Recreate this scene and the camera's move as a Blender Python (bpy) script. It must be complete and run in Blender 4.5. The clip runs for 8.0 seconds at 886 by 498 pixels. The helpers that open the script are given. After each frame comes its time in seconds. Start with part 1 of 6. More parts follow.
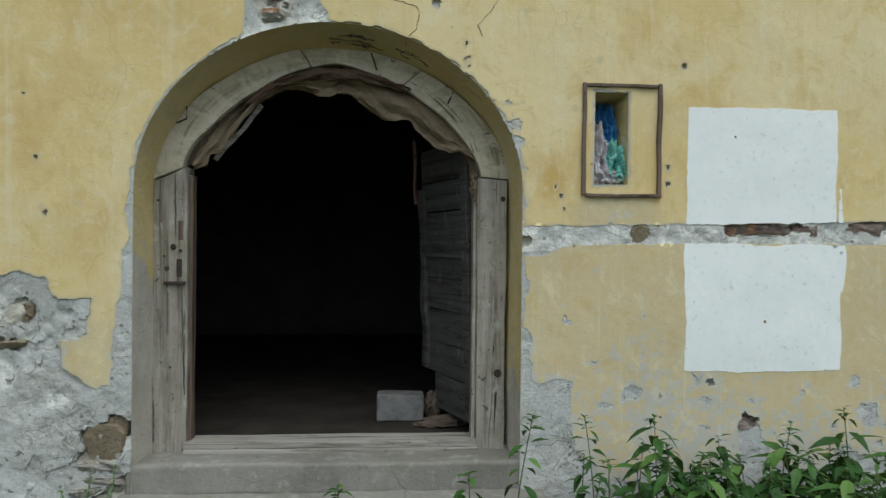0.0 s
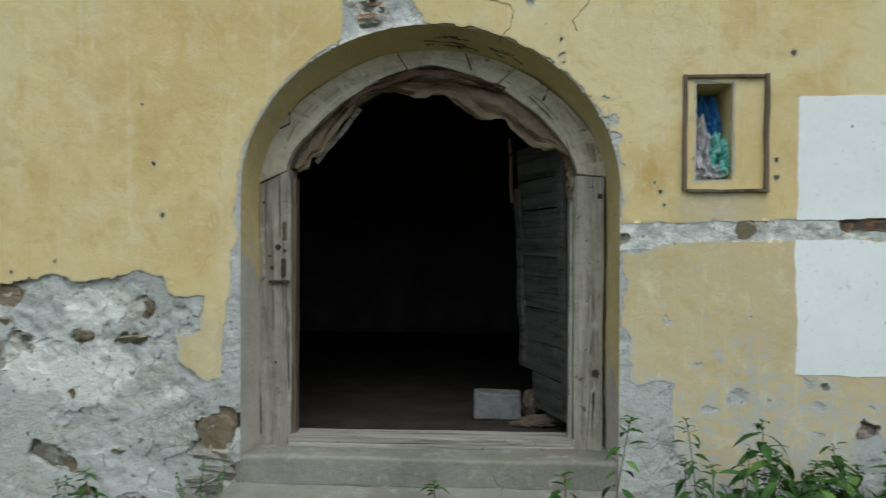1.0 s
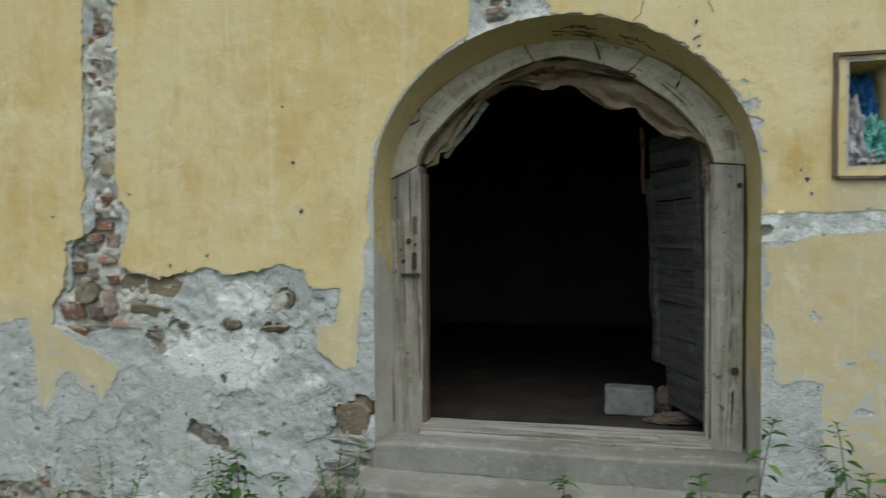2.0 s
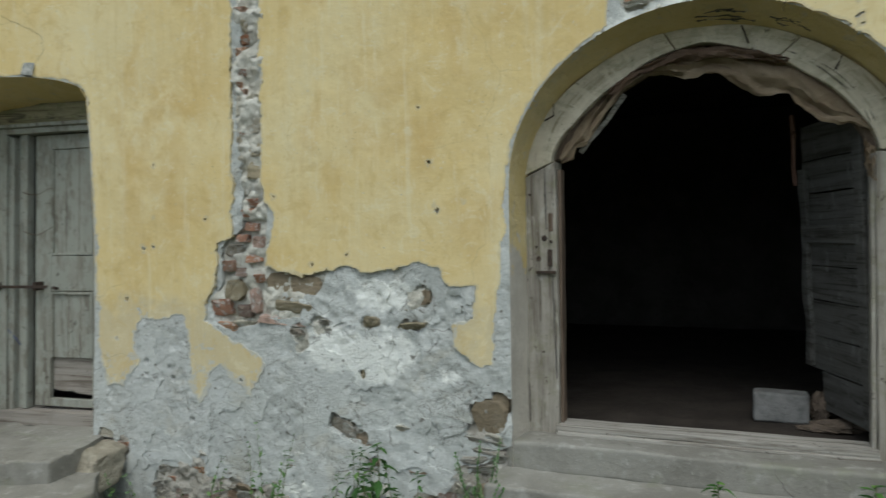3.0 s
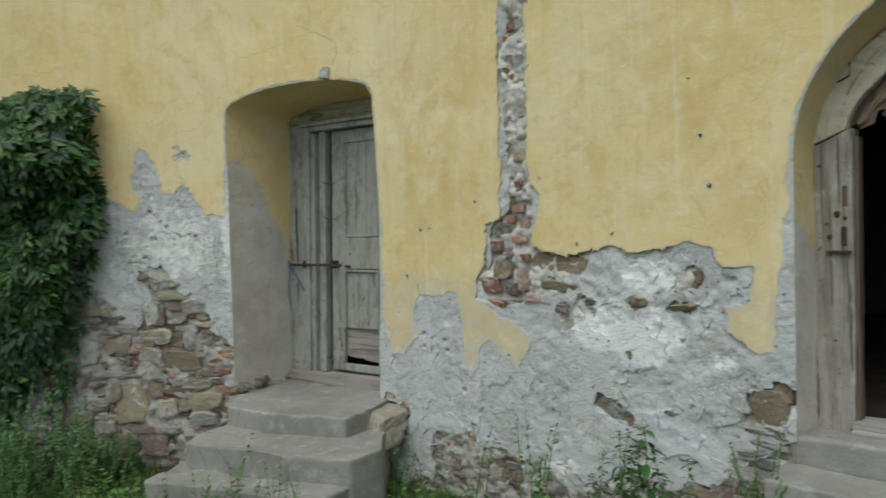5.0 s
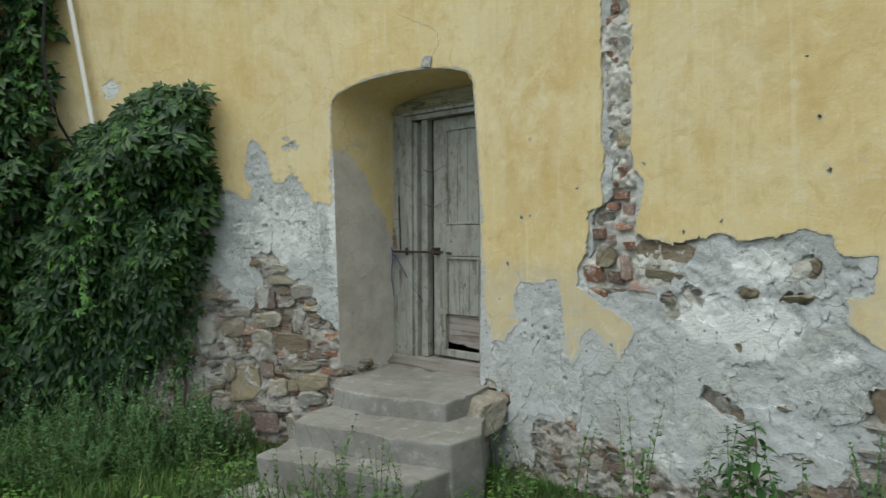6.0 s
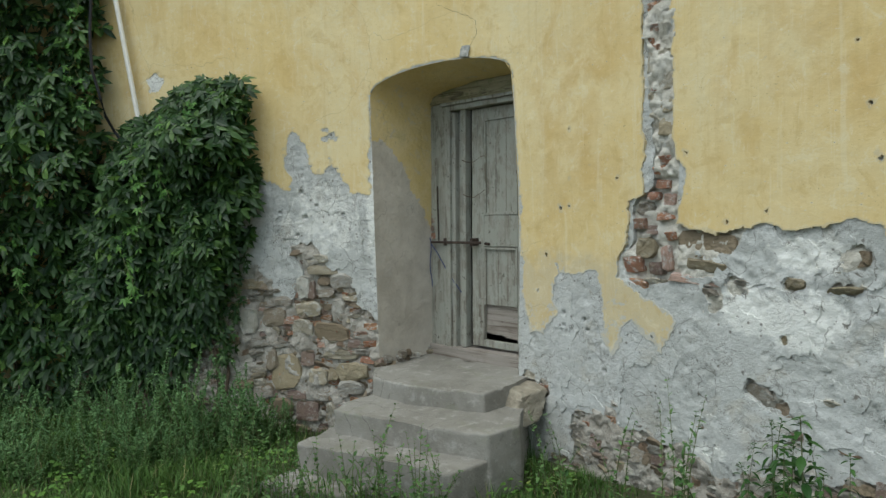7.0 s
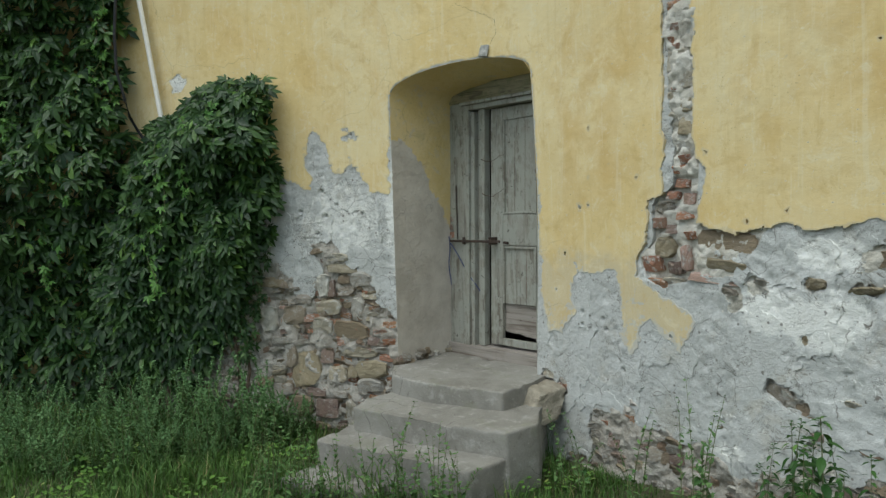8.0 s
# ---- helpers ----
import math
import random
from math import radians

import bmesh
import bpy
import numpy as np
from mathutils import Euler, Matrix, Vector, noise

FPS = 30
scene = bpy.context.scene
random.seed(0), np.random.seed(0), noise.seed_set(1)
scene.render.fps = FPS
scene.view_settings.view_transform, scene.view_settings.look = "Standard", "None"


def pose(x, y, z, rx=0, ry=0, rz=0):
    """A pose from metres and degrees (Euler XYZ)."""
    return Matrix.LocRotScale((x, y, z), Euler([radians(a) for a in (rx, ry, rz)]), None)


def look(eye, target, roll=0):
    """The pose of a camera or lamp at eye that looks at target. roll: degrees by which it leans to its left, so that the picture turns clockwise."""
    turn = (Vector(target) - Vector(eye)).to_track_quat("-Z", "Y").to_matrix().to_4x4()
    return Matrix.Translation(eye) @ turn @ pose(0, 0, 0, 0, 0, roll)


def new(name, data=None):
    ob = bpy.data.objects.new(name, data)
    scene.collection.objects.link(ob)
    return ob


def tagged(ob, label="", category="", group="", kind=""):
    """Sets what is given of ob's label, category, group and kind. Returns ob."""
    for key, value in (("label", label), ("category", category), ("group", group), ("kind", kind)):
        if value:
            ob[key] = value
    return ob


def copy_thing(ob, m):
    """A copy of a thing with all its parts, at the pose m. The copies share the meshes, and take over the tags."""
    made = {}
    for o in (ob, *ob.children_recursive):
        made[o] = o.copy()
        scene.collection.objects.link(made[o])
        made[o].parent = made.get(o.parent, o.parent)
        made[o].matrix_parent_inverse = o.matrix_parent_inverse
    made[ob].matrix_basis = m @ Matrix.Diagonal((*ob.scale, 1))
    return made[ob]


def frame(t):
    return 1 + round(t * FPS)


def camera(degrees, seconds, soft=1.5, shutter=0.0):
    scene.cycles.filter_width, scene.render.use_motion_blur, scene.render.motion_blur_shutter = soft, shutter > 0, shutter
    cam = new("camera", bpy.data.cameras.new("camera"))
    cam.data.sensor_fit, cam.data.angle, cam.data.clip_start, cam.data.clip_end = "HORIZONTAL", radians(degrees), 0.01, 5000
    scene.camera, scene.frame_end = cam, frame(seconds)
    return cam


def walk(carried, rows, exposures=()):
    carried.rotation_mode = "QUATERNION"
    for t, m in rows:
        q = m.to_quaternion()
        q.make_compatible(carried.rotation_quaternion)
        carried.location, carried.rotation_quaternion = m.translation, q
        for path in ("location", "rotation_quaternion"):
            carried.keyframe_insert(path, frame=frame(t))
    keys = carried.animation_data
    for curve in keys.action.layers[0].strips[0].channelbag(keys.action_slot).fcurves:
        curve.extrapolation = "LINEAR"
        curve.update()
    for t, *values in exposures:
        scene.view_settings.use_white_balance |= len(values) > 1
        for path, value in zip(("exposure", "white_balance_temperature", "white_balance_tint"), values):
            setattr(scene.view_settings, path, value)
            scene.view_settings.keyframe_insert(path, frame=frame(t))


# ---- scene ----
cam = camera(62.3, 8.0, soft=1.35, shutter=0.5)
PATH = [
    (0, (0.286, -3.796, 1.975), (0.441, -1.802, 1.964), 0.6),
    (0.5, (0.333, -3.802, 1.98), (0.373, -1.802, 1.965), 0.4),
    (1, (0.315, -3.806, 1.977), (0.196, -1.81, 1.96), 0.2),
    (1.5, (0.326, -3.799, 1.995), (0.032, -1.821, 1.966), -0.1),
    (1.7, (0.341, -3.805, 1.999), (-0.028, -1.839, 1.962), -0.1),
    (2.8, (0.221, -3.84, 1.964), (-0.479, -1.966, 1.931), -1.0),
    (3, (0.212, -3.826, 1.96), (-0.555, -1.979, 1.93), -0.9),
    (3.5, (0.212, -3.839, 1.956), (-0.709, -2.063, 1.918), -1.1),
    (4, (0.198, -3.859, 1.95), (-0.876, -2.172, 1.904), -1.2),
    (4.5, (0.207, -3.861, 1.948), (-1.008, -2.273, 1.894), -1.4),
    (5, (0.208, -3.857, 1.942), (-1.151, -2.39, 1.881), -1.6),
    (5.2, (0.207, -3.857, 1.941), (-1.203, -2.44, 1.876), -1.6),
    (6.5, (0.227, -3.852, 1.936), (-1.364, -2.644, 1.837), -1.7),
    (7, (0.22, -3.846, 1.935), (-1.393, -2.669, 1.827), -1.8),
    (7.5, (0.241, -3.848, 1.944), (-1.393, -2.7, 1.832), -1.9),
    (8, (0.243, -3.862, 1.944), (-1.4, -2.727, 1.832), -1.8),
]
EXPOSURES = [(0.0, 0.30, 6000, 3), (4.0, 0.35, 6020, 3), (6.5, 0.44, 6020, 3), (8.0, 0.44, 6020, 3)]
walk(cam, [(t, look(eye, target, roll)) for t, eye, target, roll in PATH], EXPOSURES)

# ---- world, sun, exposure ----
world = bpy.data.worlds.new("overcast_sky")
scene.world = world
world.use_nodes = True
_wn = world.node_tree.nodes
_bg = _wn["Background"]
_sky = _wn.new("ShaderNodeTexSky")
_sky.sky_type = 'NISHITA'
_sky.sun_disc = False
_sky.sun_elevation = radians(62)
_sky.sun_rotation = radians(165)
_sky.air_density, _sky.dust_density, _sky.ozone_density = 1.2, 4.0, 1.0
_mixc = _wn.new("ShaderNodeMix")
_mixc.data_type = 'RGBA'
_mixc.inputs[0].default_value = 0.55
_mixc.inputs[7].default_value = (7.2, 7.6, 7.9, 1)
world.node_tree.links.new(_sky.outputs[0], _mixc.inputs[6])
world.node_tree.links.new(_mixc.outputs[2], _bg.inputs[0])
_bg.inputs[1].default_value = 0.1

_sun = new("sun", bpy.data.lights.new("sun", 'SUN'))
_sun.data.energy, _sun.data.angle, _sun.data.color = 1.1, radians(50), (1.0, 0.97, 0.92)
_sun.matrix_world = look((1.2, -4.6, 9.0), (0, 0, 0))
scene.view_settings.exposure = 0.0


# ---- materials ----
def material(name, rough=0.9, metal=0.0):
    m = bpy.data.materials.new(name)
    m.use_nodes = True
    b = m.node_tree.nodes["Principled BSDF"]
    b.inputs["Roughness"].default_value = rough
    b.inputs["Metallic"].default_value = metal
    b.inputs["Specular IOR Level"].default_value = 0.25
    return m, m.node_tree, b


def coords(nt, kind="Object"):
    return nt.nodes.new("ShaderNodeTexCoord").outputs[kind]


def scaled(nt, vec, sx, sy, sz):
    n = nt.nodes.new("ShaderNodeMapping")
    n.inputs["Scale"].default_value = (sx, sy, sz)
    nt.links.new(vec, n.inputs["Vector"])
    return n.outputs[0]


def noise_at(nt, vec, scale, detail=5.0, rough=0.6, twist=0.0):
    n = nt.nodes.new("ShaderNodeTexNoise")
    n.inputs["Scale"].default_value, n.inputs["Detail"].default_value = scale, detail
    n.inputs["Roughness"].default_value, n.inputs["Distortion"].default_value = rough, twist
    nt.links.new(vec, n.inputs["Vector"])
    return n.outputs[0]


def ramp(nt, fac, lo, hi, a=0.0, b=1.0):
    n = nt.nodes.new("ShaderNodeMapRange")
    n.interpolation_type = 'SMOOTHSTEP'
    for k, v in zip(("From Min", "From Max", "To Min", "To Max"), (lo, hi, a, b)):
        n.inputs[k].default_value = v
    nt.links.new(fac, n.inputs["Value"])
    return n.outputs[0]


def blend(nt, fac, a, b, mode='MIX'):
    n = nt.nodes.new("ShaderNodeMix")
    n.data_type, n.blend_type = 'RGBA', mode
    for sock, v in ((n.inputs[0], fac), (n.inputs[6], a), (n.inputs[7], b)):
        if isinstance(v, tuple):
            sock.default_value = (*v, 1)
        elif isinstance(v, (int, float)):
            sock.default_value = v
        else:
            nt.links.new(v, sock)
    return n.outputs[2]


def times(nt, a, b):
    n = nt.nodes.new("ShaderNodeMath")
    n.operation = 'MULTIPLY'
    for sock, v in ((n.inputs[0], a), (n.inputs[1], b)):
        if isinstance(v, (int, float)):
            sock.default_value = v
        else:
            nt.links.new(v, sock)
    return n.outputs[0]


def bump(nt, bsdf, height, strength, distance, under=None):
    n = nt.nodes.new("ShaderNodeBump")
    n.inputs["Strength"].default_value, n.inputs["Distance"].default_value = strength, distance
    nt.links.new(height, n.inputs["Height"])
    if under is not None:
        nt.links.new(under, n.inputs["Normal"])
    nt.links.new(n.outputs[0], bsdf.inputs["Normal"])
    return n.outputs[0]


def colour(nt, bsdf, c):
    nt.links.new(c, bsdf.inputs["Base Color"])


def attribute(nt, name):
    n = nt.nodes.new("ShaderNodeAttribute")
    n.attribute_name = name
    return n.outputs["Fac"]


def crackle(nt, v, scale, width, seed):
    """A thin web of cracks, 1 in a crack."""
    w = nt.nodes.new("ShaderNodeVectorMath")
    w.operation = 'ADD'
    n = nt.nodes.new("ShaderNodeTexNoise")
    n.inputs["Scale"].default_value, n.inputs["Detail"].default_value = scale * 0.9, 5
    nt.links.new(v, n.inputs["Vector"])
    k = nt.nodes.new("ShaderNodeVectorMath")
    k.operation = 'SCALE'
    k.inputs["Scale"].default_value = 0.9 / scale
    nt.links.new(n.outputs["Color"], k.inputs[0])
    nt.links.new(v, w.inputs[0])
    nt.links.new(k.outputs[0], w.inputs[1])
    t = nt.nodes.new("ShaderNodeTexVoronoi")
    t.feature = 'DISTANCE_TO_EDGE'
    t.inputs["Scale"].default_value = scale
    nt.links.new(w.outputs[0], t.inputs["Vector"])
    m = ramp(nt, t.outputs["Distance"], 0.0, width, 1, 0)
    return times(nt, m, ramp(nt, noise_at(nt, v, scale * 0.6, 3, 0.5), 0.50, 0.60))


def make_ochre():
    m, nt, b = material("ochre_limewash", 0.92)
    v = coords(nt)
    big = noise_at(nt, v, 0.9, 4, 0.55)
    mid = noise_at(nt, scaled(nt, v, 1, 1, 0.45), 3.4, 5, 0.6, 0.4)
    fine = noise_at(nt, v, 26, 6, 0.7)
    drips = noise_at(nt, scaled(nt, v, 7, 7, 0.55), 1.0, 4, 0.6)
    c = blend(nt, ramp(nt, big, 0.36, 0.64), (0.695, 0.54, 0.25), (0.735, 0.615, 0.345))
    c = blend(nt, ramp(nt, mid, 0.50, 0.72, 0, 0.65), c, (0.63, 0.455, 0.19))
    c = blend(nt, ramp(nt, drips, 0.55, 0.75, 0, 0.35), c, (0.73, 0.66, 0.45))
    c = blend(nt, ramp(nt, fine, 0.56, 0.70, 0, 0.4), c, (0.73, 0.68, 0.52))
    c = blend(nt, ramp(nt, fine, 0.40, 0.30, 0, 0.25), c, (0.52, 0.40, 0.20))
    flecks = noise_at(nt, scaled(nt, v, 1, 1, 1.6), 48, 2, 0.5, 0.6)
    c = blend(nt, ramp(nt, flecks, 0.735, 0.765, 0, 0.8), c, (0.30, 0.24, 0.14))
    worn = attribute(nt, "worn")
    c = blend(nt, times(nt, attribute(nt, "stain"), ramp(nt, noise_at(nt, v, 5, 6, 0.65, 0.4), 0.36, 0.60)), c, (0.58, 0.385, 0.13))
    c = blend(nt, ramp(nt, noise_at(nt, v, 2.1, 5, 0.6, 0.6), 0.55, 0.74, 0, 0.75), c, (0.62, 0.44, 0.17))
    c = blend(nt, ramp(nt, worn, 0.01, 0.16, 0, 0.75), c, (0.57, 0.485, 0.31))
    spots = noise_at(nt, v, 18, 8, 0.76, 0.5)
    wn = nt.nodes.new("ShaderNodeMath")
    wn.operation = 'ADD'
    nt.links.new(worn, wn.inputs[0])
    nt.links.new(spots, wn.inputs[1])
    c = blend(nt, ramp(nt, wn.outputs[0], 0.82, 0.91, 0, 0.8), c, (0.50, 0.505, 0.475))
    grit = noise_at(nt, v, 85, 3, 0.6)
    c = blend(nt, ramp(nt, grit, 0.34, 0.27, 0, 0.6), c, (0.36, 0.27, 0.13))
    c = blend(nt, ramp(nt, noise_at(nt, scaled(nt, v, 1, 1, 2.2), 17, 7, 0.72, 0.8), 0.60, 0.70, 0, 0.6), c, (0.74, 0.69, 0.53))
    nicks = []
    sp, flat = nt.nodes.new("ShaderNodeSeparateXYZ"), nt.nodes.new("ShaderNodeCombineXYZ")
    nt.links.new(v, sp.inputs[0])
    nt.links.new(sp.outputs[0], flat.inputs[0])
    nt.links.new(times(nt, sp.outputs[2], 1.5), flat.inputs[1])
    for scale, size, share in ((8.0, 0.035, 0.92), (15.0, 0.075, 0.915)):
        t = nt.nodes.new("ShaderNodeTexVoronoi")
        t.voronoi_dimensions = '2D'
        t.inputs["Scale"].default_value = scale
        nt.links.new(flat.outputs[0], t.inputs["Vector"])
        sep = nt.nodes.new("ShaderNodeSeparateColor")
        nt.links.new(t.outputs["Color"], sep.inputs[0])
        gate = ramp(nt, sep.outputs[0], share, share + 0.01)
        if scale > 10:
            gate = times(nt, gate, ramp(nt, worn, 0.04, 0.12))
        rim = times(nt, ramp(nt, t.outputs["Distance"], size * 2.2, size * 1.4), gate)
        c = blend(nt, times(nt, rim, 0.4), c, (0.66, 0.63, 0.54))
        nick = times(nt, ramp(nt, t.outputs["Distance"], size, size * 0.5), times(nt, gate, ramp(nt, sep.outputs[1], 0.15, 0.7)))
        c = blend(nt, times(nt, nick, 0.85), c, (0.20, 0.17, 0.12))
        nicks.append(nick)
    # soaked and rubbed patches, and rain streaks
    patch = noise_at(nt, v, 6.5, 9, 0.74, 0.7)
    c = blend(nt, ramp(nt, patch, 0.52, 0.64, 0, 0.42), c, (0.57, 0.41, 0.16))
    c = blend(nt, ramp(nt, patch, 0.46, 0.36, 0, 0.40), c, (0.76, 0.69, 0.48))
    streak = noise_at(nt, scaled(nt, v, 16, 16, 1.1), 1.0, 7, 0.7, 0.3)
    c = blend(nt, ramp(nt, streak, 0.54, 0.66, 0, 0.30), c, (0.60, 0.45, 0.20))
    c = blend(nt, ramp(nt, streak, 0.44, 0.34, 0, 0.28), c, (0.76, 0.70, 0.50))
    c = blend(nt, ramp(nt, noise_at(nt, v, 33, 6, 0.7, 0.4), 0.63, 0.70, 0, 0.55), c, (0.64, 0.615, 0.52))
    cr = crackle(nt, v, 1.1, 0.0035, 3)
    c = blend(nt, times(nt, cr, 0.3), c, (0.22, 0.17, 0.09))
    colour(nt, b, c)
    lay = bump(nt, b, noise_at(nt, v, 5, 6, 0.6), 0.24, 0.02)
    for nick in nicks:
        lay = bump(nt, b, nick, -0.8, 0.008, lay)
    bump(nt, b, noise_at(nt, v, 70, 5, 0.7), 0.28, 0.004, lay)
    return m


def make_render(name="grey_lime_render", tone=1.0):
    m, nt, b = material(name, 0.95)
    v = coords(nt)
    big = noise_at(nt, v, 1.7, 5, 0.6)
    mid = noise_at(nt, v, 7, 7, 0.68, 0.4)
    fine = noise_at(nt, v, 45, 6, 0.7)
    g = lambda *c: tuple(min(0.8, x * tone) for x in c)
    c = blend(nt, ramp(nt, big, 0.35, 0.65), g(0.545, 0.555, 0.52), g(0.60, 0.61, 0.58))
    c = blend(nt, ramp(nt, mid, 0.5, 0.66, 0, 0.7), c, g(0.70, 0.71, 0.68))
    c = blend(nt, ramp(nt, mid, 0.40, 0.28, 0, 0.35), c, g(0.41, 0.395, 0.345))
    c = blend(nt, ramp(nt, noise_at(nt, v, 2.6, 6, 0.7, 0.5), 0.55, 0.68, 0, 0.40), c, g(0.54, 0.49, 0.38))
    lime = attribute(nt, "lime")
    ln = nt.nodes.new("ShaderNodeMath")
    ln.operation = 'ADD'
    nt.links.new(lime, ln.inputs[0])
    nt.links.new(noise_at(nt, v, 11, 7, 0.7, 0.6), ln.inputs[1])
    c = blend(nt, ramp(nt, ln.outputs[0], 0.86, 1.06, 0, 0.92), c, (0.77, 0.77, 0.715))
    c = blend(nt, ramp(nt, fine, 0.54, 0.64, 0, 0.55), c, g(0.76, 0.76, 0.73))
    c = blend(nt, ramp(nt, fine, 0.42, 0.33, 0, 0.6), c, g(0.30, 0.285, 0.25))
    pits = noise_at(nt, v, 24, 4, 0.6, 0.8)
    c = blend(nt, ramp(nt, pits, 0.35, 0.29, 0, 0.8), c, (0.17, 0.15, 0.125))
    cr = crackle(nt, v, 5.0, 0.018, 1)
    c = blend(nt, times(nt, cr, 0.75), c, (0.14, 0.125, 0.105))
    crust = noise_at(nt, scaled(nt, v, 1, 1, 1.3), 5.5, 10, 0.70, 0.9)
    torn = times(nt, times(nt, ramp(nt, crust, 0.484, 0.498), ramp(nt, crust, 0.514, 0.501)), ramp(nt, noise_at(nt, v, 2.7, 4, 0.6), 0.46, 0.56))
    c = blend(nt, times(nt, torn, 0.7), c, (0.16, 0.145, 0.12))
    c = blend(nt, ramp(nt, crust, 0.56, 0.60, 0, 0.35), c, g(0.70, 0.70, 0.66))
    dots = nt.nodes.new("ShaderNodeTexVoronoi")
    dots.inputs["Scale"].default_value = 26
    nt.links.new(v, dots.inputs["Vector"])
    sep = nt.nodes.new("ShaderNodeSeparateColor")
    nt.links.new(dots.outputs["Color"], sep.inputs[0])
    hole = times(nt, ramp(nt, dots.outputs["Distance"], 0.30, 0.16), ramp(nt, sep.outputs[0], 0.90, 0.92))
    c = blend(nt, times(nt, hole, 0.75), c, (0.15, 0.135, 0.11))
    colour(nt, b, c)
    lay = bump(nt, b, noise_at(nt, v, 15, 6, 0.62, 0.4), 0.45, 0.012)
    lay = bump(nt, b, crust, 0.28, 0.025, lay)
    lay = bump(nt, b, torn, -0.7, 0.012, lay)
    lay = bump(nt, b, hole, -0.8, 0.010, lay)
    lay = bump(nt, b, noise_at(nt, v, 38, 4, 0.6, 0.3), 0.6, 0.008, lay)
    lay = bump(nt, b, ramp(nt, pits, 0.28, 0.36), 0.6, 0.008, lay)
    lay = bump(nt, b, cr, -0.8, 0.01, lay)
    bump(nt, b, noise_at(nt, v, 75, 5, 0.62), 0.8, 0.005, lay)
    return m


def make_stone(name, cols, rough=0.9, scale=3.4, lime=0.4, grime=1.0):
    """Colours run over pieces by Object Info's Random."""
    m, nt, b = material(name, rough)
    v = coords(nt)
    info = nt.nodes.new("ShaderNodeObjectInfo").outputs["Random"]
    off = nt.nodes.new("ShaderNodeVectorMath")
    off.operation = 'ADD'
    comb = nt.nodes.new("ShaderNodeCombineXYZ")
    nt.links.new(times(nt, info, 37.0), comb.inputs[0])
    nt.links.new(times(nt, info, 91.0), comb.inputs[2])
    nt.links.new(v, off.inputs[0])
    nt.links.new(comb.outputs[0], off.inputs[1])
    p = off.outputs[0]
    cr = nt.nodes.new("ShaderNodeValToRGB")
    cr.color_ramp.interpolation = 'CONSTANT'
    el = cr.color_ramp.elements
    while len(el) < len(cols):
        el.new(0.5)
    for i, cc in enumerate(cols):
        el[i].position = i / len(cols)
        el[i].color = (*cc, 1)
    nt.links.new(info, cr.inputs[0])
    n1 = noise_at(nt, p, scale, 6, 0.65, 0.3)
    c = blend(nt, ramp(nt, n1, 0.3, 0.7, 0.0, 0.55 * grime), cr.outputs[0], (0.30, 0.24, 0.165))
    c = blend(nt, ramp(nt, noise_at(nt, p, scale * 0.8, 7, 0.7), 0.50, 0.64, 0, lime * 2), c, (0.68, 0.67, 0.62))
    c = blend(nt, ramp(nt, noise_at(nt, p, scale * 6, 4, 0.6), 0.42, 0.3, 0, 0.5 * grime), c, (0.16, 0.125, 0.09))
    colour(nt, b, c)
    lay = bump(nt, b, noise_at(nt, p, scale * 1.4, 7, 0.72), 1.0, 0.03)
    bump(nt, b, noise_at(nt, p, scale * 6, 5, 0.65), 0.7, 0.008, lay)
    return m


def polar(nt, v, squash, z0):
    """Along an arch's curve, through its depth, across it."""
    sep, comb = nt.nodes.new("ShaderNodeSeparateXYZ"), nt.nodes.new("ShaderNodeCombineXYZ")
    nt.links.new(v, sep.inputs[0])
    x = times(nt, sep.outputs[0], squash)

    def op(kind, a, b):
        n = nt.nodes.new("ShaderNodeMath")
        n.operation = kind
        for sock, val in zip(n.inputs, (a, b)):
            if isinstance(val, (int, float)):
                sock.default_value = val
            else:
                nt.links.new(val, sock)
        return n.outputs[0]
    z = op('SUBTRACT', sep.outputs[2], z0)
    r = op('SQRT', op('ADD', times(nt, x, x), times(nt, z, z)), 0.0)
    nt.links.new(times(nt, op('ARCTAN2', z, x), 0.75), comb.inputs[0])
    nt.links.new(sep.outputs[1], comb.inputs[1])
    nt.links.new(r, comb.inputs[2])
    return comb.outputs[0]


